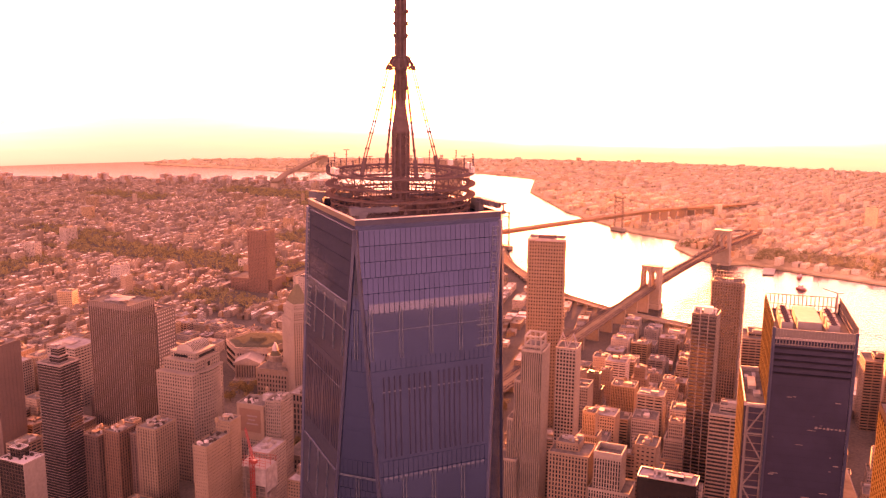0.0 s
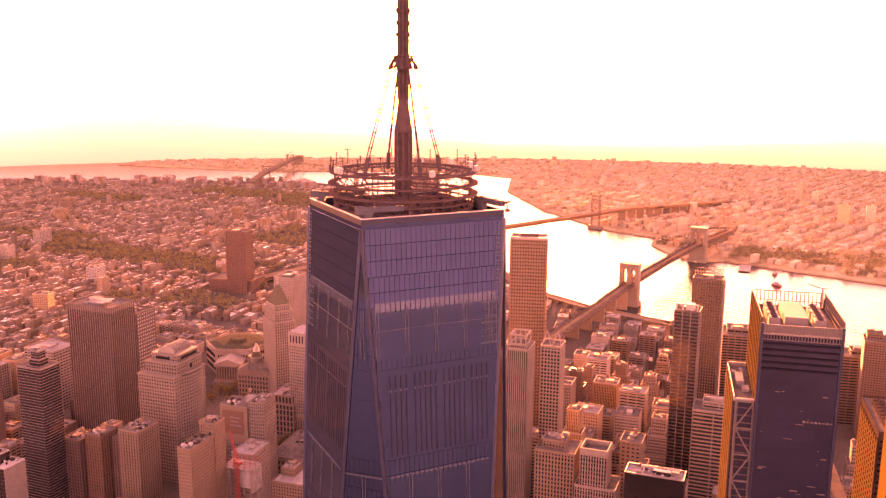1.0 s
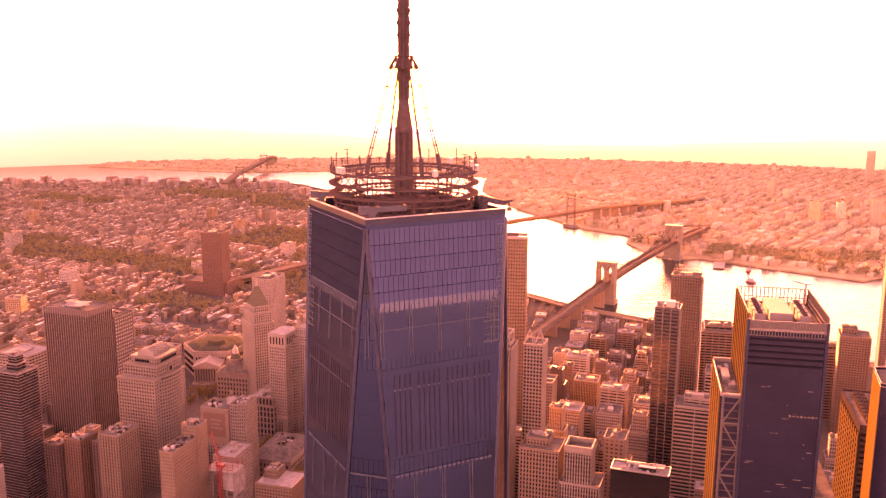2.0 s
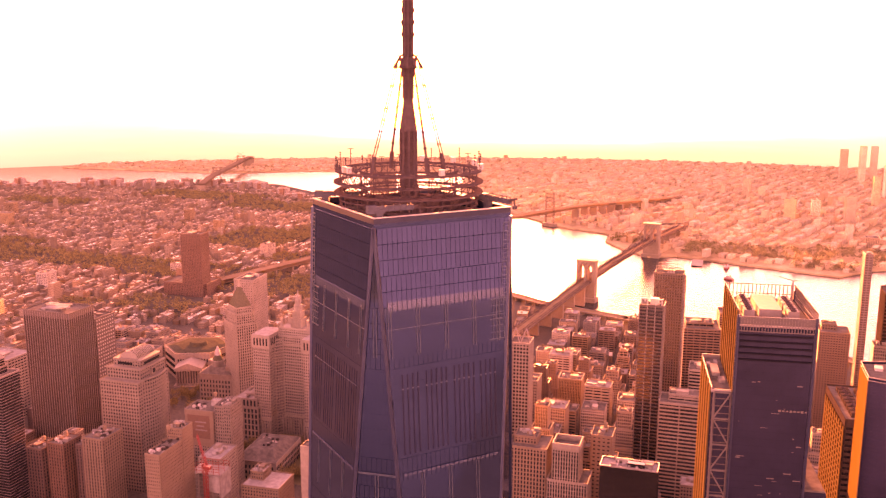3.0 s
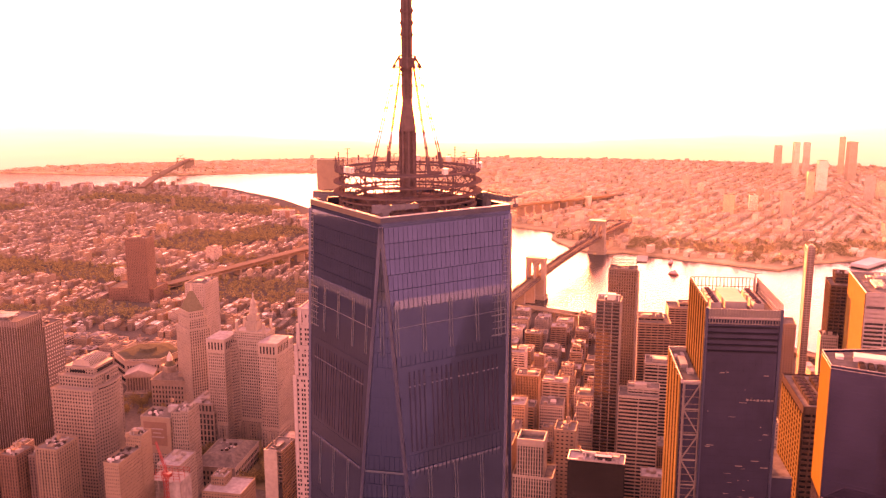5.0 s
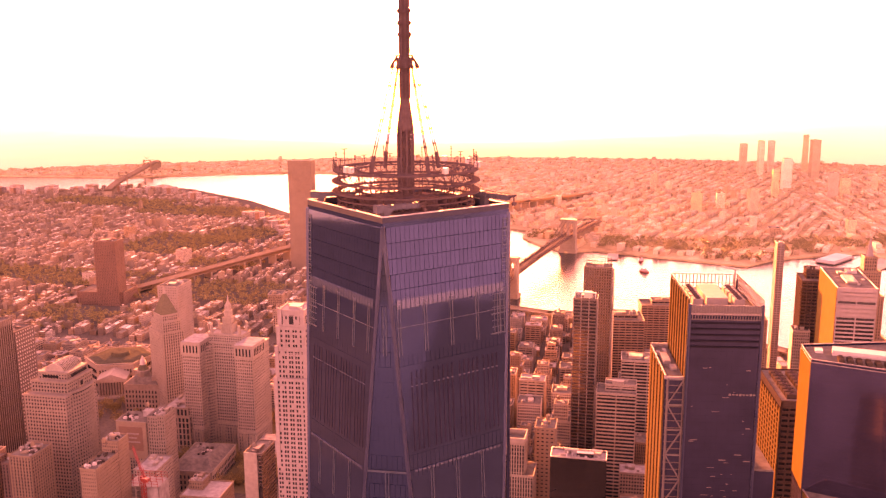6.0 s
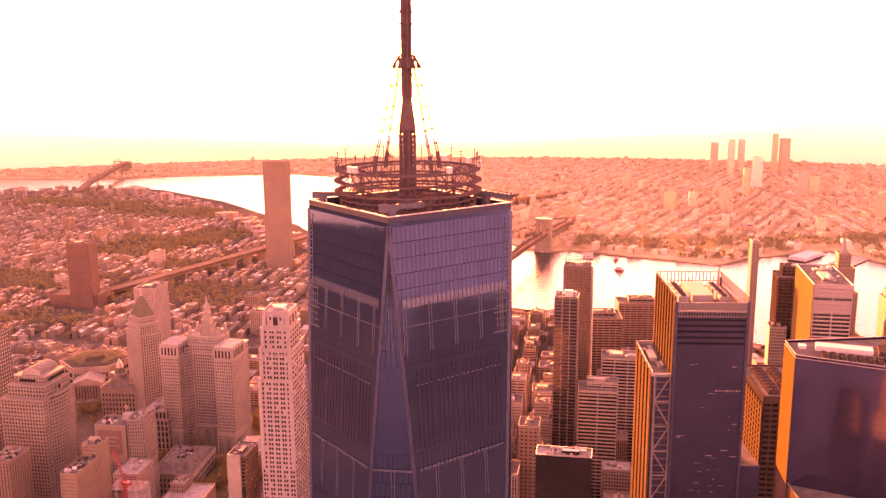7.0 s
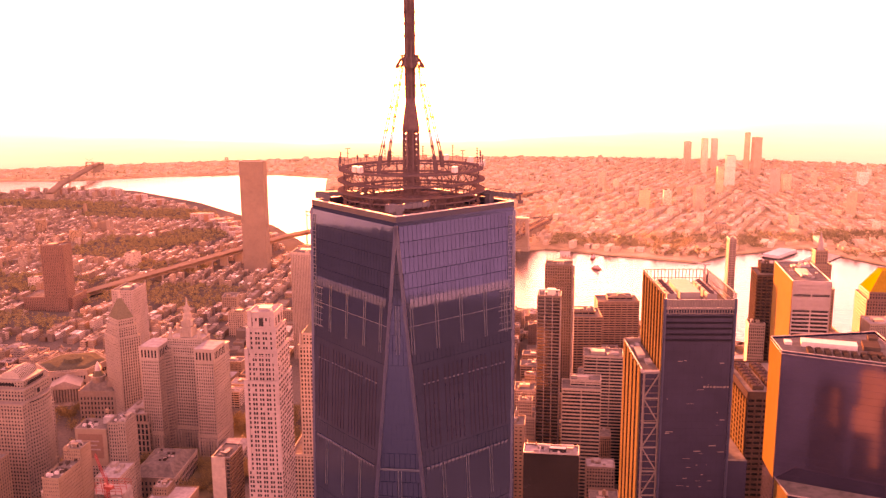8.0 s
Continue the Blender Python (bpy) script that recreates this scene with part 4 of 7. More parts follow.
def curved_tower():
    ob = tower("stepped_office_tower", "pale stone office tower with a bowed front and stepped crown", -558, 488, 5, [(0, 0, 48, 54, 0, 128), (0, 4, 42, 44, 128, 140), (0, 7, 34, 36, 140, 147)], M["stone"], M["glass"], bay=3.4, floor=3.9, pier=1.5, spandrel=1.7, proud=0.5, gear=0, category="office tower")
    bow = lambda t: 5.5 * (math.cos(t) - math.cos(0.8)) / (1 - math.cos(0.8))
    arc = [(23.2 + bow(t), 2 + 21 * math.sin(t) / math.sin(0.8)) for t in np.linspace(-0.8, 0.8, 15)]
    part("bowed_glass", prism("bowed_glass", [(22, -19)] + arc + [(22, 23)], 4, 128, M["glass"], M["rooftar"]), ob, "bowed window bay")
    V, Fc, bands = [], [], []
    for k in range(32):
        z = 8 + k * 3.9
        for j in range(14):
            t0, t1 = -0.8 + 1.6 * j / 14, -0.8 + 1.6 * (j + 1) / 14
            tm = (t0 + t1) / 2
            bands.append((22.9 + bow(tm), 2 + 21 * math.sin(tm) / math.sin(0.8), z, 2.6, 4.0, 1.5, math.degrees(tm) * 0.45))
    for j in range(15):
        t = -0.8 + 1.6 * j / 14
        bands.append((23.3 + bow(t), 2 + 21 * math.sin(t) / math.sin(0.8), 66, 1.9, 1.3, 122, math.degrees(t) * 0.45))
    tagged(part("bowed_bay", boxes("bowed_bay", bands, M["stone"]), ob, "curved stone bands of the bowed bay"), kind="stuff")
    # ribbed barrel vault along the roof
    def vault(r, y0, y1):
        prof = [(r * math.cos(math.pi * k / 12), 147.6 + 0.72 * r * math.sin(math.pi * k / 12)) for k in range(13)]
        V = [(x, y, z) for y in (y0, y1) for x, z in prof]
        Fc = [(k, k + 1, 14 + k, 13 + k) for k in range(12)] + [tuple(range(12, -1, -1)), tuple(range(13, 26)), (12, 0, 13, 25)]
        return V, Fc
    part("vaulted_roof", mesh_from("vaulted_roof", *vault(10.5, -7, 22), M["roofgreen"]), ob, "dull ribbed barrel roof")
    rib = mesh_from("vault_rib", *vault(11.1, -0.45, 0.45), M["limestone"])
    for y in np.linspace(-7, 22, 13):
        part("vault_rib", rib, ob, "pale vault rib").location.y = y
    part("ridge_rail", beams("ridge_rail", [((0, -7, 155.8), (0, 22, 155.8), 0.5)], M["limestone"]), ob)
    for dx, dy, w, d, z in ((0, 0, 48, 54, 127.4), (0, 4, 42, 44, 139.4), (0, 7, 34, 34, 147.4), (0, 0, 48, 54, 112), (0, 0, 48, 54, 24)):
        part("cornice", boxes("cornice", [(dx, dy, z, w + 1.4, d + 1.4, 1.1)], M["stone"]), ob)
    part("crown_window", boxes("crown_window", [(17.7, 8, 143.4, 0.4, 27, 3.0)], M["glass"]), ob, "long dark plant opening")
    part("crown_window", boxes("crown_window", [(-2, -11.7, 143.4, 18, 0.4, 2.6)], M["glass"]), ob, "long dark plant opening")
    part("roof_dormer", boxes("roof_dormer", [(19.2, 4, 133, 7, 8, 8)], M["stone"]), ob)
    part("dormer_window", boxes("dormer_window", [(22.8, 4, 133.4, 0.3, 4.4, 5)], M["glass"]), ob)


curved_tower()
for x, y, w, d, h, mat in ((-585, 381, 22, 26, 85, M["darkbrick"]), (-562, 388, 20, 26, 91, M["redbrick"]), (-542, 400, 12, 26, 88, M["darkbrick"]), (-527, 404, 24, 32, 97, M["brick"])):
    tower("masonry_tower", "old masonry office tower with small windows and a cluttered roof", x, y, 5, [(0, 0, w, d, 0, h)], mat, M["glass"], bay=3.6, floor=3.5, pier=1.6, spandrel=0.7, proud=0.7, gear=11, group="old towers in a row", category="office tower")
tower("masonry_slab", "tan masonry slab with small windows and a raised rear", -416, 368, 7, [(0, -4, 15, 40, 0, 118), (0, 22, 16, 18, 0, 128)], M["brick"], M["glass"], bay=2.3, floor=3.4, pier=1.25, spandrel=1.7, gear=15, category="office tower")
bk = tower("bank_building", "tan stone bank building with a blank signed wall", -470, 508, 8, [(-10, 0, 34, 28, 0, 96), (13, 3, 12, 30, 0, 102), (23, -1, 9, 26, 0, 104)], M["stone"], M["glass"], bay=3, floor=3.8, pier=1.4, spandrel=1.5, gear=8, roof=M["rooftar"], category="office building")
part("blank_wall", boxes("blank_wall", [(-10, -14.3, 76, 33.4, 0.5, 40)], M["brick"]), bk, "blank party wall")
sign = part("wall_sign", boxes("wall_sign", [(-10.5, -14.75, 78, 26, 0.3, 26)], M["redbrick"]), bk, "dark red painted wall sign")
for z, x, w in ((83.5, -8, 13), (79, -8.5, 9.0), (74.5, -7.5, 14)):
    part("lettering_bar", boxes("lettering_bar", [(x, -15.0, z, w, 0.14, 1.5)], M["rib"]), sign, "pale bar of worn lettering")
part("penthouse", boxes("penthouse", [(2, 4, 100, 10, 8, 7)], M["roofgrey"]), bk, "pale rooftop penthouse")
tower("courthouse", "granite courthouse with a steep mansard roof", -522, 657, 8, [(0, 0, 36, 52, 0, 44), (0, 0, 30, 46, 44, 54)], M["stone"], M["glass"], bay=5, floor=8, pier=2.0, spandrel=1.5, gear=6, roof=M["roofgrey"], category="courthouse")


def municipal():
    ob = thing("civic_skyscraper", pose(-466, 668, 0, 0, 0, 4), "pale stone civic skyscraper with two wings and a tiered lantern", "skyscraper")
    rng = random.Random(2)
    tiers = [(-34, -8, 23, 34, 0, 135), (34, -8, 23, 34, 0, 135), (0, 10, 90, 26, 0, 131), (0, 10, 44, 24, 131, 141)]
    tiers_parts(ob, tiers, M["limestone"], M["glass"], 3.0, 3.9, 1.35, 1.5, 0.5, M["roofgrey"], rng, 0)
    corner = []
    for s in (-1, 1):
        for k in range(6):
            f = k / 5
            corner.append((s * (22.5 - 8 * f), 1 - 5 * (1 - f) ** 2 - 4 * (1 - f), 65, 3.4, 6, 129, 0))
    for x, y, z, w, d, h, _ in corner:
        bay = part("corner_bay", boxes("corner_bay", [(x, y, z, w - 0.6, d - 0.6, h - 0.6)], M["glass"]), ob, "stepped curve joining wing and centre")
        bands = [(x, y, q, w - 0.1, d - 0.1, 1.6) for q in np.arange(2, 129, 3.9)] + [(x + e * (w / 2 - 0.35), y - d / 2 + 0.3, z, 0.7, 0.6, h) for e in (-1, 0, 1)]
        tagged(part("facade_lattice", boxes("facade_lattice", bands, M["limestone"]), bay), kind="stuff")
    # tiered lantern
    prof = [(0, 10, 15, 15, 141, 153), (0, 10, 12, 12, 153, 161)]
    for dx, dy, w, d, z0, z1 in prof:
        part("lantern_stage", boxes("lantern_stage", [(dx, dy, (z0 + z1) / 2, w - 2, d - 2, z1 - z0), (dx, dy, z1 - 0.5, w, d, 1.0)], M["limestone"]), ob)
        cols = [(dx + sx * (w / 2 - 0.7), dy + sy * (d / 2 - 0.7), (z0 + z1) / 2, 1.0, 1.0, z1 - z0) for sx in (-1, -0.5, 0, 0.5, 1) for sy in (-1, 1)]
        for row in cols:
            part("column", boxes("column", [row], M["limestone"]), ob)
    octo = lambda r: [(r * math.cos(math.pi / 4 * k + 0.39), 10 + r * math.sin(math.pi / 4 * k + 0.39)) for k in range(8)]
    for r0, z0, z1, i in ((5.2, 161, 169, 0), (3.9, 169, 176, 0), (3.4, 176, 181, 0.7), (1.0, 181, 188, 0.6)):
        part("lantern_top", prism("lantern_top", octo(r0), z0, z1, M["limestone"], inset=i), ob)
    for sx in (-1, 1):
        for sy in (-1, 1):
            part("corner_turret", prism("corner_turret", [(sx * 18 + 2.5 * math.cos(math.pi / 3 * k), 10 + sy * 10 + 2.5 * math.sin(math.pi / 3 * k)) for k in range(6)], 141, 153, M["limestone"], inset=0.3), ob)
    for s in (-34, 34):
        part("wing_roof", boxes("wing_roof", [(s, -8, 136.1, 23.4, 34.4, 1.2)], M["roofgrey"]), ob, "pale flat wing roof")
    for z, h, out in ((135.6, 1.6, 1.6), (121, 1.2, 1.0), (29, 1.6, 1.2), (24.5, 0.9, 0.8)):
        for sx in (-34, 34):
            part("cornice", boxes("cornice", [(sx, -8, z, 23 + out, 34 + out, h)], M["limestone"]), ob)
        part("cornice", boxes("cornice", [(0, 10, z - 4 * (z > 130), 90 + out, 26 + out, h)], M["limestone"]), ob)
    for sx in (-34, 34):
        part("arcade_wall", boxes("arcade_wall", [(sx, -8, 128.2, 24.4, 35.4, 12.6)], M["limestone"]), ob)
        for k in range(5):
            part("upper_window", boxes("upper_window", [(sx - 8.4 + 4.2 * k, -25.75, 128, 1.9, 0.2, 9)], M["glass"]), ob, "tall dark arcade window")
        for k in range(7):
            part("upper_window", boxes("upper_window", [(sx + 12.25, -21 + 4.3 * k, 128, 0.2, 1.9, 9)], M["glass"]), ob, "tall dark arcade window")
    cols = [(x, -26.5 if abs(x) > 22 else -6, 14, 1.6, 1.6, 24) for x in np.arange(-45, 46, 3.6)]
    tagged(part("colonnade", boxes("colonnade", cols, M["limestone"]), ob, "tall columns at the base"), kind="stuff")
    TAKEN.append((-456, 668, 58))


municipal()


def court_tower():
    ob = tower("court_tower", "stone courthouse tower with a pyramid roof", -596, 738, -33, [(0, 0, 44, 30, 0, 118), (0, 0, 36, 26, 118, 132), (0, 0, 28, 22, 132, 140)], M["limestone"], M["glass"], bay=3.2, floor=3.9, pier=1.6, spandrel=1.2, gear=0, category="courthouse")
    part("pyramid_roof", prism("pyramid_roof", [(-14, -11), (14, -11), (14, 11), (-14, 11)], 140, 166, M["copper"], inset=0.85), ob, "dull pyramid roof")
    part("roof_lantern", prism("roof_lantern", [(2.2 * math.cos(math.pi / 3 * k), 2.2 * math.sin(math.pi / 3 * k)) for k in range(6)], 165.5, 175, M["limestone"], inset=0.5), ob)


court_tower()
tower("office_slab", "plain brown concrete slab tower", -636, 822, 7, [(0, 0, 30, 44, 0, 158)], M["concrete"], M["glass"], bay=4, floor=3.6, pier=2.4, spandrel=2.2, proud=0.3, category="office tower")


def hex_court():
    ob = thing("hexagonal_courthouse", pose(-735, 822, 0, 0, 0, 26), "low six-sided stone courthouse with a columned porch", "courthouse")
    hexa = lambda r: [(r * math.cos(math.pi / 3 * k), r * math.sin(math.pi / 3 * k)) for k in range(6)]
    part("wall", prism("wall", hexa(50), 0, 40, M["limestone"]), ob)
    part("parapet", prism("parapet", hexa(51), 40, 42, M["limestone"], M["rooftar"]), ob)
    part("roof", prism("roof", hexa(46), 41.9, 43.6, M["roofgreen"], inset=0.3), ob)
    part("drum", prism("drum", [(14 * math.cos(math.pi / 8 * k), 14 * math.sin(math.pi / 8 * k)) for k in range(16)], 43, 49, M["roofgreen"], inset=0.15), ob)
    rows = []
    for k in range(6):
        a = math.pi / 3 * (k + 0.5)
        for u in np.linspace(-21, 21, 12):
            cx, cy = 43.6 * math.cos(a) - u * math.sin(a), 43.6 * math.sin(a) + u * math.cos(a)
            for z in (12, 22, 32):
                rows.append((cx, cy, z, 0.8, 1.8, 5, math.degrees(a)))
    tagged(part("window_grid", boxes("window_grid", rows, M["glass"]), ob), kind="stuff")
    porch = part("porch", boxes("porch", [(0, -55, 15, 38, 26, 30), (0, -71, 29, 40, 12, 3.4), (0, -71, 3, 42, 16, 6)], M["limestone"]), ob, "temple porch with a pediment")
    part("pediment", mesh_from("pediment", [(-20.5, -77.5, 30.7), (20.5, -77.5, 30.7), (0, -77.5, 39), (-20.5, -42, 30.7), (20.5, -42, 30.7), (0, -42, 39)], [(0, 1, 2), (4, 3, 5), (0, 2, 5, 3), (1, 4, 5, 2), (0, 3, 4, 1)], M["limestone"]), porch)
    for x in np.linspace(-17, 17, 10):
        part("column", prism("column", [(x + 1.1 * math.cos(math.pi / 4 * k), -74.5 + 1.1 * math.sin(math.pi / 4 * k)) for k in range(8)], 6, 27.4, M["limestone"]), porch)
    # dark sheet behind the columns, shade of the porch put into colour
    part("porch_shadow_wall", boxes("porch_shadow_wall", [(0, -68.2, 16.6, 36, 0.4, 21)], M["darkstone"]), porch)
    rim = [(hexa(50.4)[k], hexa(50.4)[(k + 1) % 6]) for k in range(6)]
    part("balustrade", beams("balustrade", [((*p, 43.6), (*q, 43.6), 0.6) for p, q in rim], M["limestone"]), ob)
    TAKEN.append((-735, 822, 58))


hex_court()


def gabled(name, label, x, y, rot, w, d, h, rise, wall, roof, category="building"):
    ob = thing(name, pose(x, y, 0, 0, 0, rot), label, category)
    part("wall", boxes("wall", [(0, 0, h / 2, w, d, h)], wall), ob)
    part("cornice", boxes("cornice", [(0, 0, h, w + 1.2, d + 1.2, 1.0)], wall), ob)
    part("roof", prism("roof", [(-w / 2, -d / 2), (w / 2, -d / 2), (w / 2, d / 2), (-w / 2, d / 2)], h + 0.4, h + rise, roof, inset=0.45), ob)
    rows = []
    for u in np.arange(-d / 2 + 3, d / 2 - 2, 4.5):
        for z in np.arange(6, h - 4, 6.5):
            rows += [(-w / 2, u, z, 0.5, 1.8, 3.6), (w / 2, u, z, 0.5, 1.8, 3.6)]
    for u in np.arange(-w / 2 + 3, w / 2 - 2, 4.5):
        for z in np.arange(6, h - 4, 6.5):
            rows += [(u, -d / 2, z, 1.8, 0.5, 3.6), (u, d / 2, z, 1.8, 0.5, 3.6)]
    tagged(part("window_grid", boxes("window_grid", rows, M["glass"]), ob), kind="stuff")
    TAKEN.append((x, y, 0.46 * math.hypot(w, d)))
    return ob


gabled("old_courthouse", "low grey courthouse with a broad metal roof", -446, 574, 10, 48, 74, 26, 8, M["stone"], M["rooftar"], "courthouse")
gabled("city_hall", "small pale stone city hall in the park", -398, 640, 10, 30, 55, 20, 6, M["limestone"], M["roofgrey"], "city hall")
dm = gabled("domed_courthouse", "tan stone courthouse with a drum, a cupola and a pale finial", -634, 742, 12, 48, 42, 42, 8, M["stone"], M["rooftar"], "courthouse")
octa = lambda r: [(-3 + r * math.cos(math.pi / 6 * k), -4 + r * math.sin(math.pi / 6 * k)) for k in range(12)]
for r0, z0, z1, fall, mat in ((8.5, 46, 57, 0.0, "stone"), (9.2, 57, 58.4, 0.0, "limestone"), (7.8, 58.4, 65, 0.45, "copper"), (4.2, 65, 70, 0.1, "whitepaint"), (3.6, 70, 77, 0.8, "whitepaint")):
    part("cupola", prism("cupola", octa(r0), z0, z1, M[mat], inset=fall), dm, "pale finial" if mat == "whitepaint" else "")
for x, y, w, d in ((-18, 14, 10, 8), (16, 12, 12, 10), (17, -12, 8, 8)):
    part("attic_block", boxes("attic_block", [(x, y, 47, w, d, 9), (x, y, 51.7, w + 0.8, d + 0.8, 0.7)], M["stone"]), dm)


def park_tower():
    """The slim stone residential tower with setbacks."""
    tiers = [(0, 0, 27, 38, 0, 222), (0, 0.5, 25.4, 34, 222, 246), (0.2, -0.5, 23, 29, 246, 262), (0.4, -2, 20.5, 24, 262, 275)]
    ob = thing("residential_tower", pose(-214.5, 353, 0, 0, 0, 8), "slim pink limestone residential tower with stepped setbacks", "residential tower")
    rng = random.Random(9)
    for dx, dy, w, d, z0, z1 in tiers:
        part("wall", boxes("wall", [(dx, dy, (z0 + z1) / 2, w, d, z1 - z0)], M["pinkstone"]), ob)
        part("parapet", boxes("parapet", [(dx, dy + s * (d / 2 - 0.3), z1 + 0.5, w + 0.5, 0.7, 1.1) for s in (-1, 1)] + [(dx + s * (w / 2 - 0.3), dy, z1 + 0.5, 0.7, d - 0.9, 1.1) for s in (-1, 1)], M["pinkstone"]), ob)
    win = boxes("window", [(0, 0, 0, 1.35, 0.12, 2.1), ], M["glass"])
    made = 0
    rest = []
    for dx, dy, w, d, z0, z1 in tiers[:-1]:
        for z in np.arange(max(z0, 90) + 2.2, z1 - 1.6, 3.75):
            for axis, length, other in ((0, w, d), (1, d, w)):
                k = int(length // 4.9)
                for i in range(k):
                    u = (i - (k - 1) / 2) * length / k
                    for e in (-1.0, 1.0):
                        if rng.random() < 0.07:
                            continue
                        for side in (-1, 1):
                            v = side * (other / 2 + 0.02)
                            if axis == 0 and side == -1 and made < 290 and z > 150:
                                wo = new("window", win)
                                wo.parent, wo.matrix_local = ob, pose(dx + u + e, dy + v, z)
                                made += 1
                            else:
                                rest.append((dx + (u + e if axis == 0 else v), dy + (v if axis == 0 else u + e), z, 1.35 if axis == 0 else 0.12, 0.12 if axis == 0 else 1.35, 2.1))
    tagged(part("window_grid", boxes("window_grid", rest, M["glass"]), ob), kind="stuff")
    # tall crown openings, single at the corners and wide in the middle
    for u, w in ((-7.6, 2.0), (0, 3.6), (7.6, 2.0)):
        part("loggia", boxes("loggia", [(0.4 + u, -14.02, 268.4, w, 0.16, 7.2)], M["glass"]), ob, "tall dark crown window")
        part("loggia", boxes("loggia", [(10.67, -2 + u, 268.4, 0.16, w, 7.2)], M["glass"]), ob, "tall dark crown window")
    for u in (-3.9, 3.9):
        part("crown_window", boxes("crown_window", [(0.4 + u, -14.02, 270, 1.3, 0.14, 2.4)], M["glass"]), ob)
    # projecting corner piers at every setback
    for dx, dy, w, d, z0, z1 in tiers:
        for sx in (-1, 1):
            part("corner_pier", boxes("corner_pier", [(dx + sx * (w / 2 - 1.6), dy - d / 2 - 0.4, (max(z0, 150) + z1 + 2.2) / 2, 3.0, 0.9, z1 + 2.2 - max(z0, 150))], M["pinkstone"]), ob)
        part("string_course", boxes("string_course", [(dx, dy, z1 - 3.4, w + 0.7, d + 0.7, 0.5)], M["pinkstone"]), ob)
    part("roof_plant", boxes("roof_plant", [(1, -2, 276, 9, 10, 2.4), (-5, 3, 275.6, 4, 4, 1.6), (6, -8, 275.8, 3, 3, 2)], M["pinkstone"]), ob)
    TAKEN.append((-206, 352, 30))


park_tower()


def gothic_tower():
    ob = tower("gothic_tower", "cream gothic skyscraper with tall ribs and a pinnacled crown", -217, 463, 8, [(0, 0, 46, 44, 0, 116), (2, -8, 27, 27, 116, 218), (2, -8, 22, 22, 218, 228)], M["limestone"], M["glass"], bay=3.0, floor=3.8, pier=1.3, spandrel=1.3, proud=0.7, gear=0, category="skyscraper")
    part("crown", prism("crown", [(2 - 10, -8 - 10), (2 + 10, -8 - 10), (2 + 10, 2), (2 - 10, 2)], 228, 243, M["copper"], inset=0.9), ob, "green copper pyramid crown")
    for sx in (-1, 1):
        for sy in (-1, 1):
            part("pinnacle", prism("pinnacle", [(2 + sx * 12 + 1.6 * math.cos(math.pi / 3 * k), -8 + sy * 12 + 1.6 * math.sin(math.pi / 3 * k)) for k in range(6)], 216, 232, M["limestone"], inset=0.85), ob)


gothic_tower()


def end_slab():
    ob = tower("dark_slab", "dark narrow slab with a pale blank end wall", -280, 404, 4, [(0, 0, 16, 29, 0, 130)], M["darkstone"], M["blackglass"], bay=3, floor=3.4, pier=0.4, spandrel=0.9, proud=0.3, gear=4, category="office tower")
    part("end_wall", boxes("end_wall", [(-2.0, -15, 62, 12.2, 1.2, 138)], M["limestone"]), ob, "pale blank end wall")
    part("bay_wall", boxes("bay_wall", [(6.4, -14.9, 50, 3.4, 0.9, 100)], M["glass"]), ob)


end_slab()
tower("ribbed_tower", "pale windowless tower with close vertical ribs", -452, 1036, 6, [(0, 0, 50, 42, 0, 175)], M["limestone"], M["darkstone"], bay=2.6, floor=300, pier=1.5, spandrel=1.0, proud=0.9, cap=3, category="office tower")


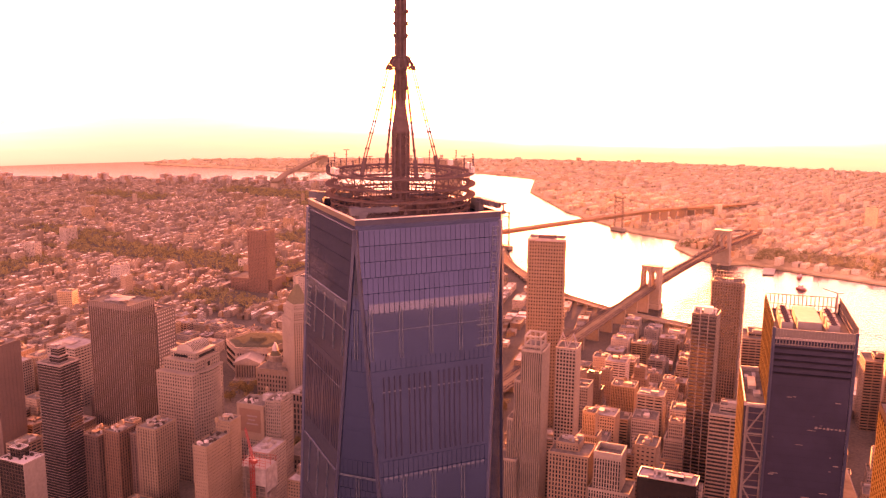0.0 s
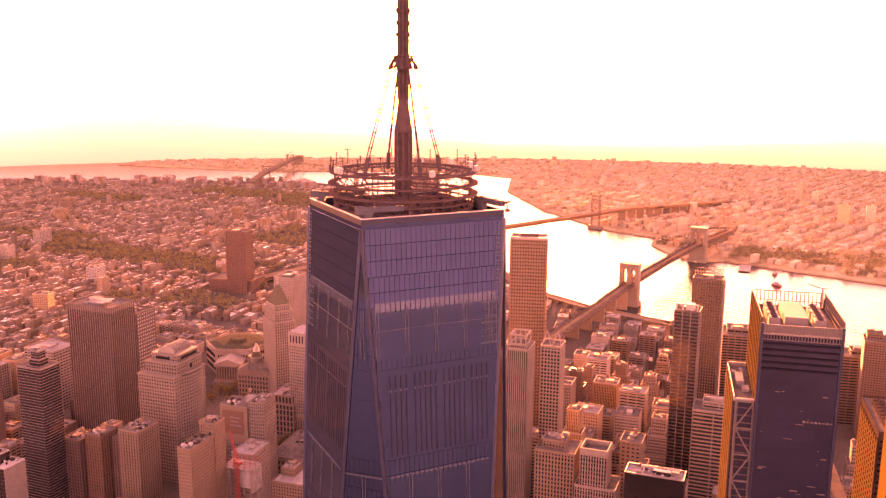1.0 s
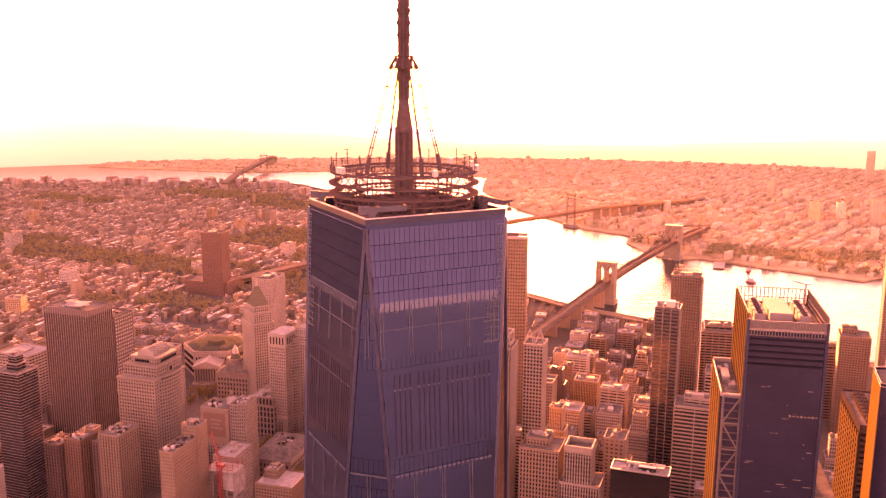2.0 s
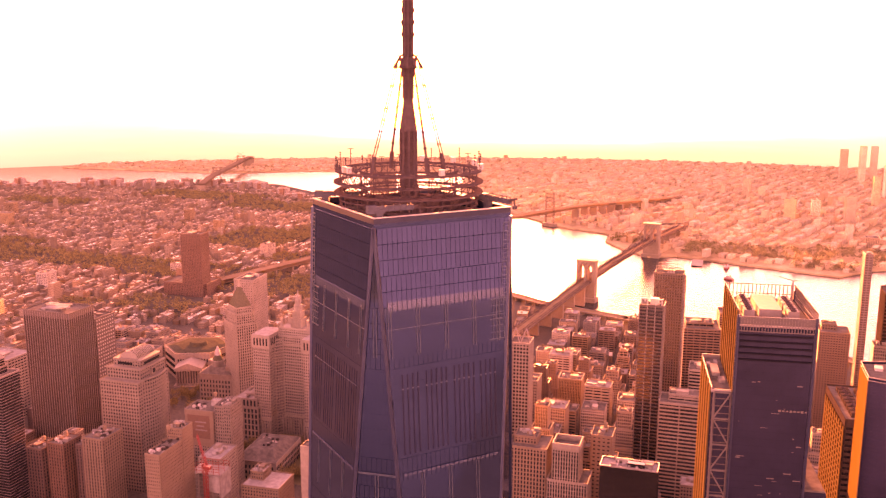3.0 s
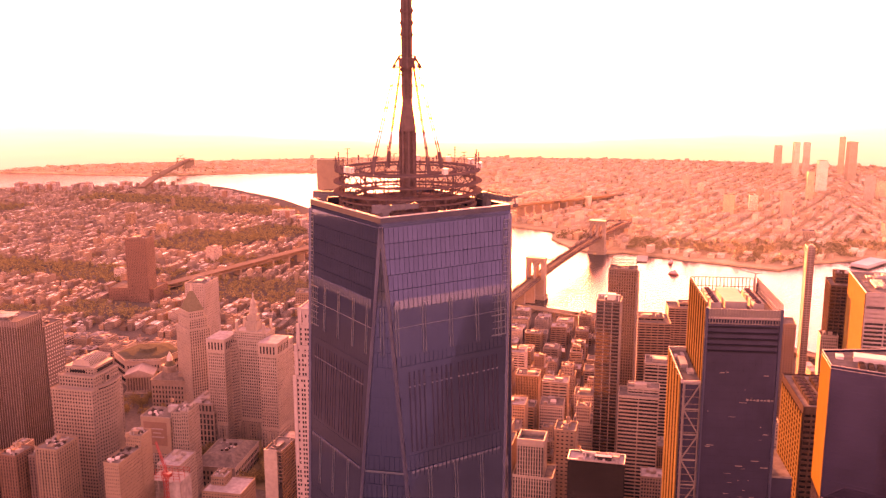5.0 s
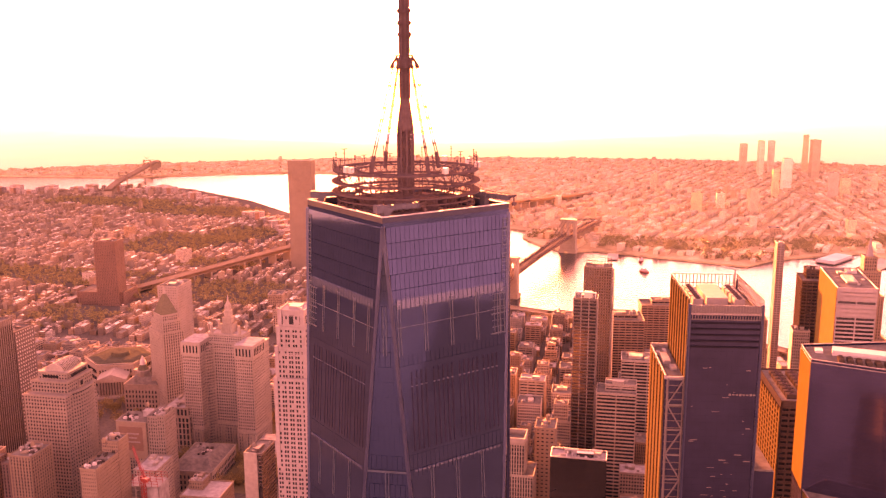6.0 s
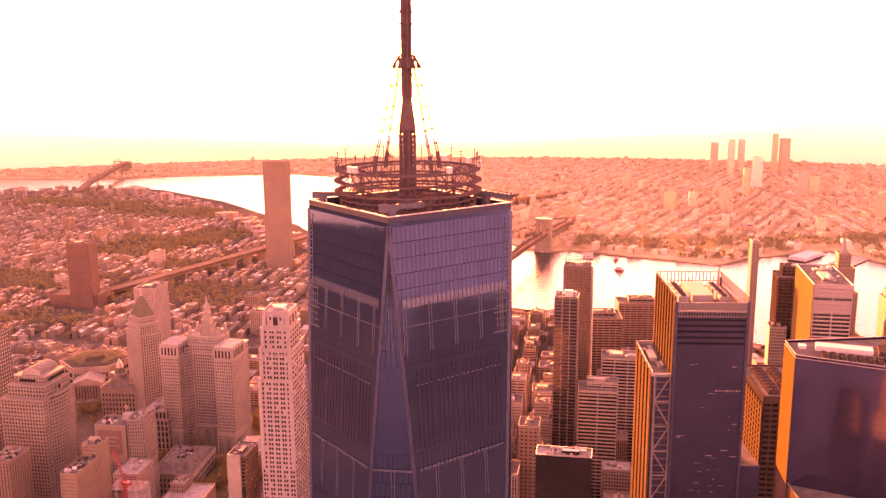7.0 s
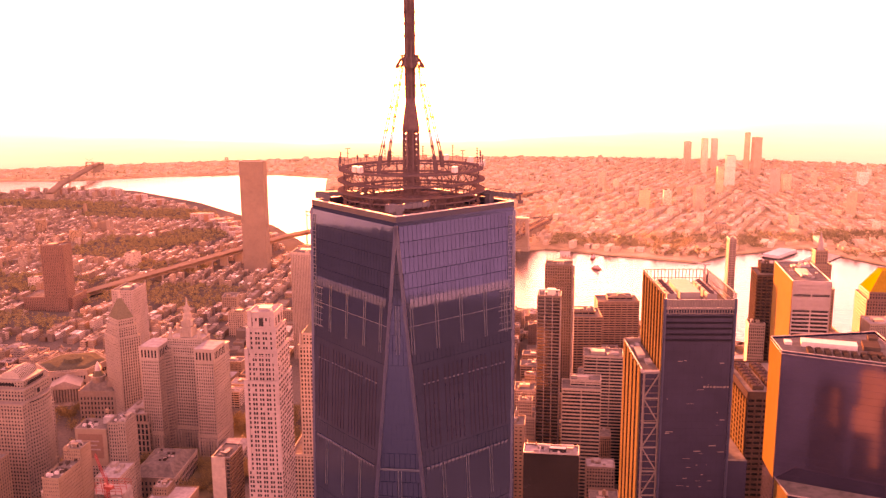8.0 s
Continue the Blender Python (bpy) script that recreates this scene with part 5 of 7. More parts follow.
def braced_tower():
    """Dark glass tower with steel bracing, a screened roof and a lower side wing."""
    ob = thing("braced_glass_tower", pose(93.6, 271.6, 0, 0, 0, 12), "dark glass tower with pale diagonal bracing and an open roof screen", "skyscraper")
    rng = random.Random(4)
    tiers_parts(ob, [(0, 0, 40, 62, 0, 322)], M["deepglass"], M["deepglass"], 3.0, 4.2, 0.1, 0.18, 0.2, M["rooftar"], rng, 0, cap=0.8, sill=M["palestrip"])
    part("crown_band", boxes("crown_band", [(0, -31.1, 325.4, 38, 0.6, 4.2), (0, -31.1, 319.4, 38, 0.6, 0.4)], M["bracesteel"]), ob, "pale louvre bands under the roof")
    for z in (317.4, 314, 310.6, 307.2, 303.8):
        part("louvre_band", boxes("louvre_band", [(0, -31.2, z, 37, 0.5, 0.9)], M["jointdark"]), ob)
    for x in np.arange(-18, 18.1, 1.5):
        part("louvre_blade", boxes("louvre_blade", [(x, -31.35, 323.4, 0.3, 0.9, 8.4)], M["bracesteel"]), ob)
    # corner columns
    for x in (-19.6, 19.6):
        for y in (-30.8, 30.8):
            part("corner_column", boxes("corner_column", [(x, y, 164, 1.5, 1.5, 328)], M["parapet"]), ob)
    # open roof screen: posts, rails and panels
    def screen(p, q, z0, z1, k, solid):
        p, q = Vector(p), Vector(q)
        rows = [((*(p + (q - p) * i / k), z0), (*(p + (q - p) * i / k), z1), 0.34) for i in range(k + 1)]
        rows += [((*p, z), (*q, z), 0.4) for z in (z0 + 0.3, z1, (z0 + z1) / 2)]
        sc = part("roof_screen", beams("roof_screen", rows, M["darkstone"]), ob, "tall open roof screen")
        return sc
    screen((-19.6, 31), (19.6, 31), 320, 331, 18, False)
    screen((-19.8, -31), (-19.8, 31), 318, 331, 20, False)
    screen((19.8, -31), (19.8, 31), 320, 331, 26, False)
    # fins carry the low sun's gold in their colour on this side
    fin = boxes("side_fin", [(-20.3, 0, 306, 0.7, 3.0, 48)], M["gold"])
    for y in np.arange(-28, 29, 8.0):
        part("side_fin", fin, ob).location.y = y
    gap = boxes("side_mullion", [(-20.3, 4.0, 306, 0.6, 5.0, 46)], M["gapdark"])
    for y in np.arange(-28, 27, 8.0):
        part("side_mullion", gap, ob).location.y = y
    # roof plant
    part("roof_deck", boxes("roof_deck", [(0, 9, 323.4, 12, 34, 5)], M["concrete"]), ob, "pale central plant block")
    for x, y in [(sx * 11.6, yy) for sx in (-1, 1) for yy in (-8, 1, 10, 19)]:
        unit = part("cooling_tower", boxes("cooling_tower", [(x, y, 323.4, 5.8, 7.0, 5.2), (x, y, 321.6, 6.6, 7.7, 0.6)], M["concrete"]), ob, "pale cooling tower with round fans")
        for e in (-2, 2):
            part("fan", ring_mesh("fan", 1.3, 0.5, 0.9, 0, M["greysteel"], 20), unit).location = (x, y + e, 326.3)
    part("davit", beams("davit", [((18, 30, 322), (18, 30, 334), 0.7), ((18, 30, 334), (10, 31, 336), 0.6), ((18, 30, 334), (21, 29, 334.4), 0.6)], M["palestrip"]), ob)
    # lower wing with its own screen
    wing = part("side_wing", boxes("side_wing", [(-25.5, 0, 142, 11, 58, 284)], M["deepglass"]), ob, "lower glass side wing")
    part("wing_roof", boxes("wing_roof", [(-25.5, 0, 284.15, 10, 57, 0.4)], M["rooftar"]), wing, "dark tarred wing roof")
    # wing side: sunlight painted as gold strips
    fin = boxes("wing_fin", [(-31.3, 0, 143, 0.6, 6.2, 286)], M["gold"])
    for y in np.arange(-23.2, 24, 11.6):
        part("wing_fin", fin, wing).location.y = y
    gap = boxes("wing_mullion", [(-31.25, 5.8, 143, 0.5, 5.2, 282)], M["gapdark"])
    for y in np.arange(-23.2, 20, 11.6):
        part("wing_mullion", gap, wing).location.y = y
    part("wing_parapet", boxes("wing_parapet", [(-30.8, 0, 285, 0.5, 58, 2.6), (-25.5, 28.8, 285.4, 11, 0.5, 3.4), (-25.5, -28.9, 284.6, 11, 0.5, 1.8)], M["palestrip"]), wing)
    part("wing_plant", boxes("wing_plant", [(-26, 4, 285.3, 4, 16, 2.6), (-24, -12, 285, 3.4, 7, 2), (-28.4, 15, 285, 2.2, 5, 1.8), (-24, 20, 284.8, 2, 8, 1.2)], M["roofgrey"]), wing)
    # K bracing on the front of the wing
    x0, x1, y = -29.5, -20.6, -29.8
    rows = [((x0, y, 0), (x0, y, 284), 1.0), ((x1, y, 0), (x1, y, 284), 1.0)]
    z, k = 284.0, 0
    while z > 20:
        rows.append(((x0, y, z), (x1, y, z), 0.8))
        a, c = ((x1, y, z), (x0, y, z - 15)) if k % 2 == 0 else ((x0, y, z), (x1, y, z - 15))
        rows.append((a, c, 0.7))
        z -= 15
        k += 1
    part("bracing", beams("bracing", rows, M["bracesteel"]), ob, "grey diagonal steel bracing")
    tagged(part("band_lattice", boxes("band_lattice", [(-25.5, -29.1, z, 10, 0.3, 0.4) for z in np.arange(150, 283, 4.2)], M["darkstone"]), wing), kind="stuff")
    # pale dashes on the front glass, painted reflections and lit ceilings
    glints = [(4.5 + 1.9 * k, -31.06, 276.2, 1.3, 0.1, 0.7 + 0.5 * (k % 3 == 0)) for k in range(8)]
    for k in range(48):
        zf = 150 + 4.2 * rng.randrange(34)
        glints.append((rng.uniform(-17, 17), -31.06, zf + rng.uniform(1.2, 3.2), rng.choice([0.7, 1.3, 2.6, 4.0]), 0.1, rng.uniform(0.15, 0.5)))
    tagged(part("blind_scatter", boxes("blind_scatter", glints, M["bracesteel"]), ob, "scattered pale dashes painted as reflections and lit floors"), kind="stuff")
    # lower terrace on the other side
    ter = part("terrace_block", boxes("terrace_block", [(26, 0, 115, 12, 58, 230)], M["deepglass"]), ob)
    part("terrace_roof", boxes("terrace_roof", [(26, 0, 230.5, 11, 57, 1)], M["rooftar"]), ter)
    TAKEN.append((92, 272, 45))


braced_tower()


def wedge_tower():
    ob = thing("wedge_glass_tower", pose(0, 0, 0), "smooth mirror glass tower with a slanting plan and flat plant roof", "skyscraper")
    plan = [(146.5, 254.5), (214, 239), (206, 306), (143.5, 282)]
    part("glass_wall", prism("glass_wall", plan, 0, 295, M["wedgeglass"]), ob)
    # sun-facing side sheeted in gold, sunlight put into the colour
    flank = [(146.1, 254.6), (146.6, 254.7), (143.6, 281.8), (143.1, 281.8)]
    part("flank", prism("flank", flank, 219, 294.5, M["flank"]), ob, "glass flank coloured as sunlit gold")
    rows = []
    for z in np.arange(120, 295, 4.1):
        for a, c in zip(plan, plan[1:] + plan[:1]):
            rows.append(((*a, z), (*c, z), 0.1))
    tagged(part("floor_line_grid", beams("floor_line_grid", rows, M["deepglass"]), ob), kind="stuff")
    rim = [((*a, z), (*c, z), t) for a, c in zip(plan, plan[1:] + plan[:1]) for z, t in ((296.9, 0.4), (295.2, 0.4))]
    part("parapet", beams("parapet", rim, M["palestrip"]), ob)
    rows = []
    for a, c in zip(plan, plan[1:] + plan[:1]):
        a, c = Vector(a), Vector(c)
        k = int((c - a).length / 1.6)
        m, an = (a + c) / 2, math.degrees(math.atan2(c.y - a.y, c.x - a.x))
        rows.append((m.x, m.y, 296.0, (c - a).length - 0.3, 0.3, 1.5, an))
    part("roof_rail", boxes("roof_rail", rows, M["deepglass"]), ob)
    inner = [(176 + (x - 176) * 0.95, 268 + (y - 268) * 0.95) for x, y in plan]
    part("roof", prism("roof", inner, 294, 295.6, M["rooftar"]), ob, "grey flat roof with plant")
    part("roof_plant", boxes("roof_plant", [(174, 272, 297, 30, 9, 3.0, -6), (152, 274, 296.4, 4, 6, 1.6)], M["whitepaint"]), ob, "long pale plant housing")
    part("dark_plant", boxes("dark_plant", [(197, 274, 296.8, 9, 14, 2.6, -6), (196, 258, 296.6, 8, 5, 2.2, -8), (201, 290, 296.8, 5, 8, 2.6, -6)], M["mattdark"]), ob, "dark plant housings")
    unit = boxes("cooling_unit", [(0, 0, 296.5, 3.0, 3.0, 2.2), (0, 0, 297.8, 2.0, 2.0, 0.5)], M["mattdark"])
    for r in range(2):
        for k in range(9):
            part("cooling_unit", unit, ob).location = (162 + 4.6 * k, 257 - 0.95 * k + 4.5 * r, 0)
    low = [(147.4, 255.2), (152, 233), (224, 222), (215, 306), (144, 282.6)]
    part("lower_glass", prism("lower_glass", low, 0, 219, M["wedgeglass"], M["rooftar"]), ob, "wider lower storeys with a roof terrace")
    # lower storeys' sun-facing side gets the same painted gold
    part("lower_flank", prism("lower_flank", [(146.9, 255.2), (151.5, 233), (151.9, 233), (147.3, 255.2)], 0, 219.3, M["flank"]), ob, "lower glass flank coloured as sunlit gold")
    part("terrace_edge", beams("terrace_edge", [((147.2, 255.0, 219.6), (151.8, 233, 219.6), 0.5), ((151.8, 233, 219.6), (224, 222, 219.6), 0.5)], M["palestrip"]), ob)
    TAKEN.append((178, 268, 55))


wedge_tower()
for x, y, w, d, h in ((118, -118, 34, 30, 178), (72, -128, 26, 26, 150), (168, -112, 30, 26, 140), (-150, -110, 44, 34, 190), (-230, -60, 40, 40, 150)):
    tower("terrace_office", "tan stone waterfront office tower mirrored in the glass facades", x, y, 4, [(0, 0, w, d, 0, h * 0.8), (0, 0, w * 0.8, d * 0.8, h * 0.8, h)], M["brick"], M["glass"], bay=3.4, floor=3.9, pier=1.7, spandrel=1.7, proud=0.5, gear=3, group="waterfront offices", category="office tower")
tower("steel_office_tower", "black steel office tower with deep horizontal bands", 163.2, 418.4, 10, [(0, 0, 54, 70, 0, 226)], M["mattdark"], M["blackglass"], bay=5.5, floor=4.0, pier=1.0, spandrel=1.9, proud=0.9, cap=3, gear=0, category="office tower")
so = bpy.data.objects["steel_office_tower"]
for r in range(2):
    for k in range(8):
        u = part("cooling_unit", boxes("cooling_unit", [(-18 + r * 12, -26 + 7 * k, 227.2, 8, 5, 3.4)], M["mattdark"]), so, "dark rooftop cooling unit")
        part("fan", ring_mesh("fan", 1.5, 0.5, 0.7, 0, M["greysteel"], 18), u).location = (-18 + r * 12, -26 + 7 * k, 229.1)
# black steel side overlaid with gold ribs and bands that imitate sunlight
rib = boxes("flank_rib", [(-27.14, 0, 110, 0.5, 2.6, 220)], M["flank"])
for y in np.arange(-31.5, 32, 7.0):
    part("flank_rib", rib, so, "rib coloured as sunlit gold").location.y = y
strip = boxes("window_strip", [(-27.1, 3.5, 110, 0.24, 4.2, 220)], M["gapdark"])
for y in np.arange(-31.5, 28, 7.0):
    part("window_strip", strip, so, "dark window strip").location.y = y
band = boxes("flank_band", [(-27.18, 0, 0, 0.3, 68, 0.9)], M["flank"])
for z in np.arange(60, 218, 4.0):
    part("flank_band", band, so, "band coloured as sunlit gold").location.z = z
tower("black_slab", "thin black glass hotel slab with a flat roof", 6, 355, 5, [(0, 0, 40, 16, 0, 180)], M["blackglass"], M["blackglass"], bay=4, floor=3.3, pier=0.15, spandrel=0.2, proud=0.15, sill=M["palestrip"], roof=M["roofgrey"], gear=10, cap=1, category="hotel")
cg = tower("caged_roof_tower", "pale ribbed tower with a sunken roof behind a parapet", -63, 448, 5, [(0, 0, 23, 21, 60, 146), (2, 2, 34, 28, 0, 118)], M["limestone"], M["glass"], bay=2.2, floor=3.8, pier=0.9, spandrel=0.4, proud=0.7, gear=0, category="office tower")
part("open_crown", boxes("open_crown", [(0, t * 10, 148.6, 23, 0.9, 4.2) for t in (-1, 1)] + [(t * 11, 0, 148.6, 0.9, 19.1, 4.2) for t in (-1, 1)], M["limestone"]), cg, "tall parapet round a sunken roof")
tower("brown_tower", "brown brick tower with ribbed piers and a cluttered roof", -97, 452, 6, [(0, 0, 34, 30, 0, 142), (-3, 3, 20, 18, 142, 148)], M["brick"], M["glass"], bay=2.8, floor=3.7, pier=1.3, spandrel=0.9, proud=0.6, gear=12, category="office tower")
tower("masonry_tower", "plain pale tower behind the ribbed one", -40, 478, 5, [(0, 0, 18, 22, 0, 150)], M["brick"], M["glass"], pier=2.0, spandrel=2.2, bay=4, category="office tower")
tower("banded_office", "office block with long pale and dark bands", 9, 588, 5, [(0, 0, 38, 28, 0, 148), (4, 4, 30, 18, 148, 154)], M["limestone"], M["glass"], bay=40, floor=3.7, pier=0.8, spandrel=1.5, proud=0.4, category="office block")
tower("banded_office", "office block with pale bands and a plant storey", 24, 690, 5, [(0, 0, 42, 30, 0, 150)], M["limestone"], M["glass"], bay=14, floor=3.7, pier=0.8, spandrel=1.5, proud=0.4, category="office block")


def dark_pair():
    a = tower("dark_tower", "dark bronze residential tower with small balconies on one edge", -35, 779, 3, [(0, 0, 32, 22, 0, 228)], M["darkstone"], M["blackglass"], bay=2.9, floor=3.4, pier=1.1, spandrel=1.0, proud=0.35, gear=3, category="residential tower")
    for y in (-9.5, 9.5):
        part("crown_frame", beams("crown_frame", [((x, y, 228), (x, y, 236), 0.5) for x in np.linspace(-14, 14, 9)] + [((-14.5, y, 236), (14.5, y, 236), 0.6)], M["darkstone"]), a)
    balcony = boxes("balcony", [(17.2, 2, 0, 3.0, 10, 0.9)], M["concrete"])
    for z in np.arange(40, 224, 3.4):
        part("balcony", balcony, a).location.z = z
    c = tower("dark_tower", "dark banded tower with a pale roof frame", -29.5, 637, 3, [(0, 0, 24, 22, 0, 226)], M["darkstone"], M["blackglass"], bay=8, floor=3.6, pier=0.7, spandrel=1.3, proud=0.5, gear=3, mullion=M["concrete"], category="residential tower")
    part("roof_frame", boxes("roof_frame", [(x, -9, 229, 1, 1, 7) for x in (-10, -4, 4, 10)] + [(0, -9, 232.5, 22, 1.4, 1.2), (2, 0, 228.5, 8, 8, 6)], M["whitepaint"]), c, "pale open roof frame")


dark_pair()


def rippled_tower():
    ob = thing("rippled_tower", pose(-226, 716, 0, 0, 0, 17), "tall bronze steel residential tower with rippled sides", "residential tower")
    V, Fc = [], []
    w, d, H2 = 42, 26, 267
    lev = 66
    per = []
    for s in range(28):
        per.append((-w / 2 + w * s / 28, -d / 2, 0, -1))
    for s in range(17):
        per.append((w / 2, -d / 2 + d * s / 17, 1, 0))
    for s in range(28):
        per.append((w / 2 - w * s / 28, d / 2, 0, 1))
    for s in range(17):
        per.append((-w / 2, d / 2 - d * s / 17, -1, 0))
    P = len(per)
    for k in range(lev + 1):
        z = H2 * k / lev
        for x, y, nx, ny in per:
            f = 1.5 * noise.noise((x * 0.11, y * 0.11, z * 0.018))
            V.append((x + nx * f, y + ny * f, z))
    for k in range(lev):
        for c in range(P):
            Fc.append((k * P + c, k * P + (c + 1) % P, (k + 1) * P + (c + 1) % P, (k + 1) * P + c))
    Fc.append(tuple(range(lev * P, lev * P + P)))
    part("rippled_skin", mesh_from("rippled_skin", V, Fc, M["ripplesteel"]), ob)
    rows = []
    for k in range(8, lev):
        z = H2 * (k + 0.5) / lev
        for c in range(0, P, 2):
            x, y, nx, ny = per[c]
            if abs(x) > w / 2 - 0.8 and abs(y) > d / 2 - 0.8:
                continue
            f = 1.5 * noise.noise((x * 0.11, y * 0.11, z * 0.018)) + 0.05
            rows.append((x + nx * f, y + ny * f, z, 1.15 if ny else 0.3, 0.3 if ny else 1.1, 1.7))
    tagged(part("window_grid", boxes("window_grid", rows, M["blackglass"]), ob), kind="stuff")
    part("parapet", boxes("parapet", [(0, s * d / 2, 268, w, 0.8, 3) for s in (-1, 1)] + [(s * w / 2, 0, 268, 0.8, d, 3) for s in (-1, 1)], M["palestrip"]), ob)
    part("roof_plant", boxes("roof_plant", [(0, 0, 268, 20, 10, 4), (8, 5, 270, 0.5, 0.5, 8)], M["greysteel"]), ob)
    TAKEN.append((-220, 716, 26))


rippled_tower()
tower("ribbed_tower", "slender pale ribbed residential tower with an open top", -143, 478, 7, [(0, 0, 19, 26, 0, 217), (0, -2, 15, 18, 217, 221), (-12.4, -1, 6.4, 22, 0, 188), (-18.2, -2, 6, 21, 0, 152), (-20, -9, 20, 18, 0, 116)], M["limestone"], M["glass"], bay=1.9, floor=212, pier=0.75, spandrel=1.0, proud=0.9, gear=0, category="residential tower")


rt = bpy.data.objects["ribbed_tower.001"]
part("open_crown", beams("open_crown", [((x, y, 219), (x, y, 229), 1.0) for x in (-7, -2.3, 2.3, 7) for y in (-10.4, 6.4)] + [((-7.4, y, 229), (7.4, y, 229), 1.3) for y in (-10.4, 6.4)] + [((x, -10.4, 229), (x, 6.4, 229), 1.3) for x in (-7, 7)], M["limestone"]), rt, "open framed top")


def twin_spires():
    ob = tower("twin_spire_tower", "pale residential tower with two small pyramid spires", -133, 536, 7, [(0, 0, 19, 22, 0, 204)], M["limestone"], M["glass"], bay=3.2, floor=3.5, pier=1.1, spandrel=1.3, gear=0, category="residential tower")
    for s in (-1, 1):
        legs = [((s * 5 + dx * 4.4, -4 + dy * 4.4, 204), (s * 5, -4, 217), 0.5) for dx in (-1, 1) for dy in (-1, 1)]
        part("open_spire", beams("open_spire", legs, M["palestrip"]), ob, "open pyramid spire")


twin_spires()
tower("slender_tower", "unfinished slender riverside tower with bare concrete floors", 183, 1092, 8, [(0, 0, 10, 20, 0, 209)], M["concrete"], M["darkstone"], bay=7, floor=3.5, pier=0.9, spandrel=1.2, proud=0.9, gear=2, category="residential tower")
for x, y, w, d, h in ((-30, 1016, 62, 50, 104), (18, 1165, 66, 40, 90), (-62, 960, 26, 26, 92), (120, 1010, 40, 40, 96)):
    tower("riverside_office", "brown riverside office block with long window bands", x, y, 12, [(0, 0, w, d, 0, h), (4, 2, w * 0.6, d * 0.55, h, h + 5)], M["brick"], M["glass"], bay=9, floor=3.8, pier=1.0, spandrel=1.9, group="riverside offices", category="office block")
tower("brick_apartments", "brown brick apartment tower with regular windows", 145, 952, 5, [(0, 0, 36, 34, 0, 134), (-6, 4, 18, 16, 134, 141)], M["brick"], M["glass"], bay=3.4, floor=3.1, pier=1.5, spandrel=1.7, category="apartment block")
ch = tower("bank_tower", "tall pale metal bank tower with dark window bands", 222, 698, 4, [(0, 0, 36, 94, 0, 232), (0, 0, 36, 94, 232, 248)], M["palerib"], M["blackglass"], bay=36, floor=4.0, pier=1.0, spandrel=1.5, proud=0.6, cap=12, gear=12, category="office tower")
# bank tower sides sheeted in the painted sun gold
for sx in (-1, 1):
    part("flank_wall", boxes("flank_wall", [(sx * 18.2, 0, 124, 0.5, 92, 247)], M["flank"]), ch, "smooth flank coloured as sunlit gold")
tower("dark_slab", "dark slab tower beside the bank tower", 196, 790, 4, [(0, 0, 22, 40, 0, 226), (2, 4, 14, 20, 226, 236)], M["mattdark"], M["blackglass"], bay=5, floor=3.8, pier=0.8, spandrel=1.4, category="office tower")
tower("banded_office", "white banded office tower", 188, 770, 4, [(0, 0, 18, 20, 0, 172)], M["limestone"], M["glass"], bay=2.4, floor=3.6, pier=1.0, spandrel=1.2, category="office tower")


def hip_tower():
    ob = tower("hip_roofed_tower", "brown stone tower with a hipped roof in sunlit gold", 340, 852, 4, [(0, 0, 56, 48, 0, 190), (0, 0, 50, 42, 190, 198)], M["darkbrick"], M["glass"], bay=3.2, floor=3.8, pier=1.4, spandrel=1.5, gear=0, category="office tower")
    # all slopes take the gold that imitates low sun on the roof
    part("hip_roof", prism("hip_roof", [(-24, -20), (24, -20), (24, 20), (-24, 20)], 198, 222, M["sungold"], inset=0.62), ob, "hipped roof coloured as sunlit gold")


hip_tower()


def spired_tower():
    ob = tower("stepped_spire_tower", "slim tan skyscraper stepping up to a slender spire", 262, 840, 8, [(0, 0, 44, 40, 0, 150), (0, 0, 30, 30, 150, 200), (0, 0, 22, 22, 200, 228), (0, 0, 14, 14, 228, 244)], M["brick"], M["glass"], bay=2.8, floor=3.6, pier=1.3, spandrel=1.4, gear=0, category="skyscraper")
    part("spire", prism("spire", [(4.5 * math.cos(math.pi / 4 * k), 4.5 * math.sin(math.pi / 4 * k)) for k in range(8)], 244, 266, M["steel"], inset=0.95), ob, "bright metal spire")


spired_tower()
# masonry and brick colours on wall and glazing imitate haze over the glass
tower("glass_riverside_tower", "tall plain glass apartment tower by the river", -803, 1590, 8, [(0, 0, 54, 30, 0, 254)], M["mixed"], M["brick"], bay=3, floor=3.3, pier=0.3, spandrel=0.7, proud=0.2, category="residential tower")
tower("brick_housing_tower", "brown brick housing tower on a broad low base", -1028, 1196, 10, [(0, 0, 44, 34, 0, 132), (-20, 20, 96, 60, 0, 30)], M["redbrick"], M["glass"], bay=3.6, floor=2.9, pier=1.9, spandrel=1.6, category="apartment tower")


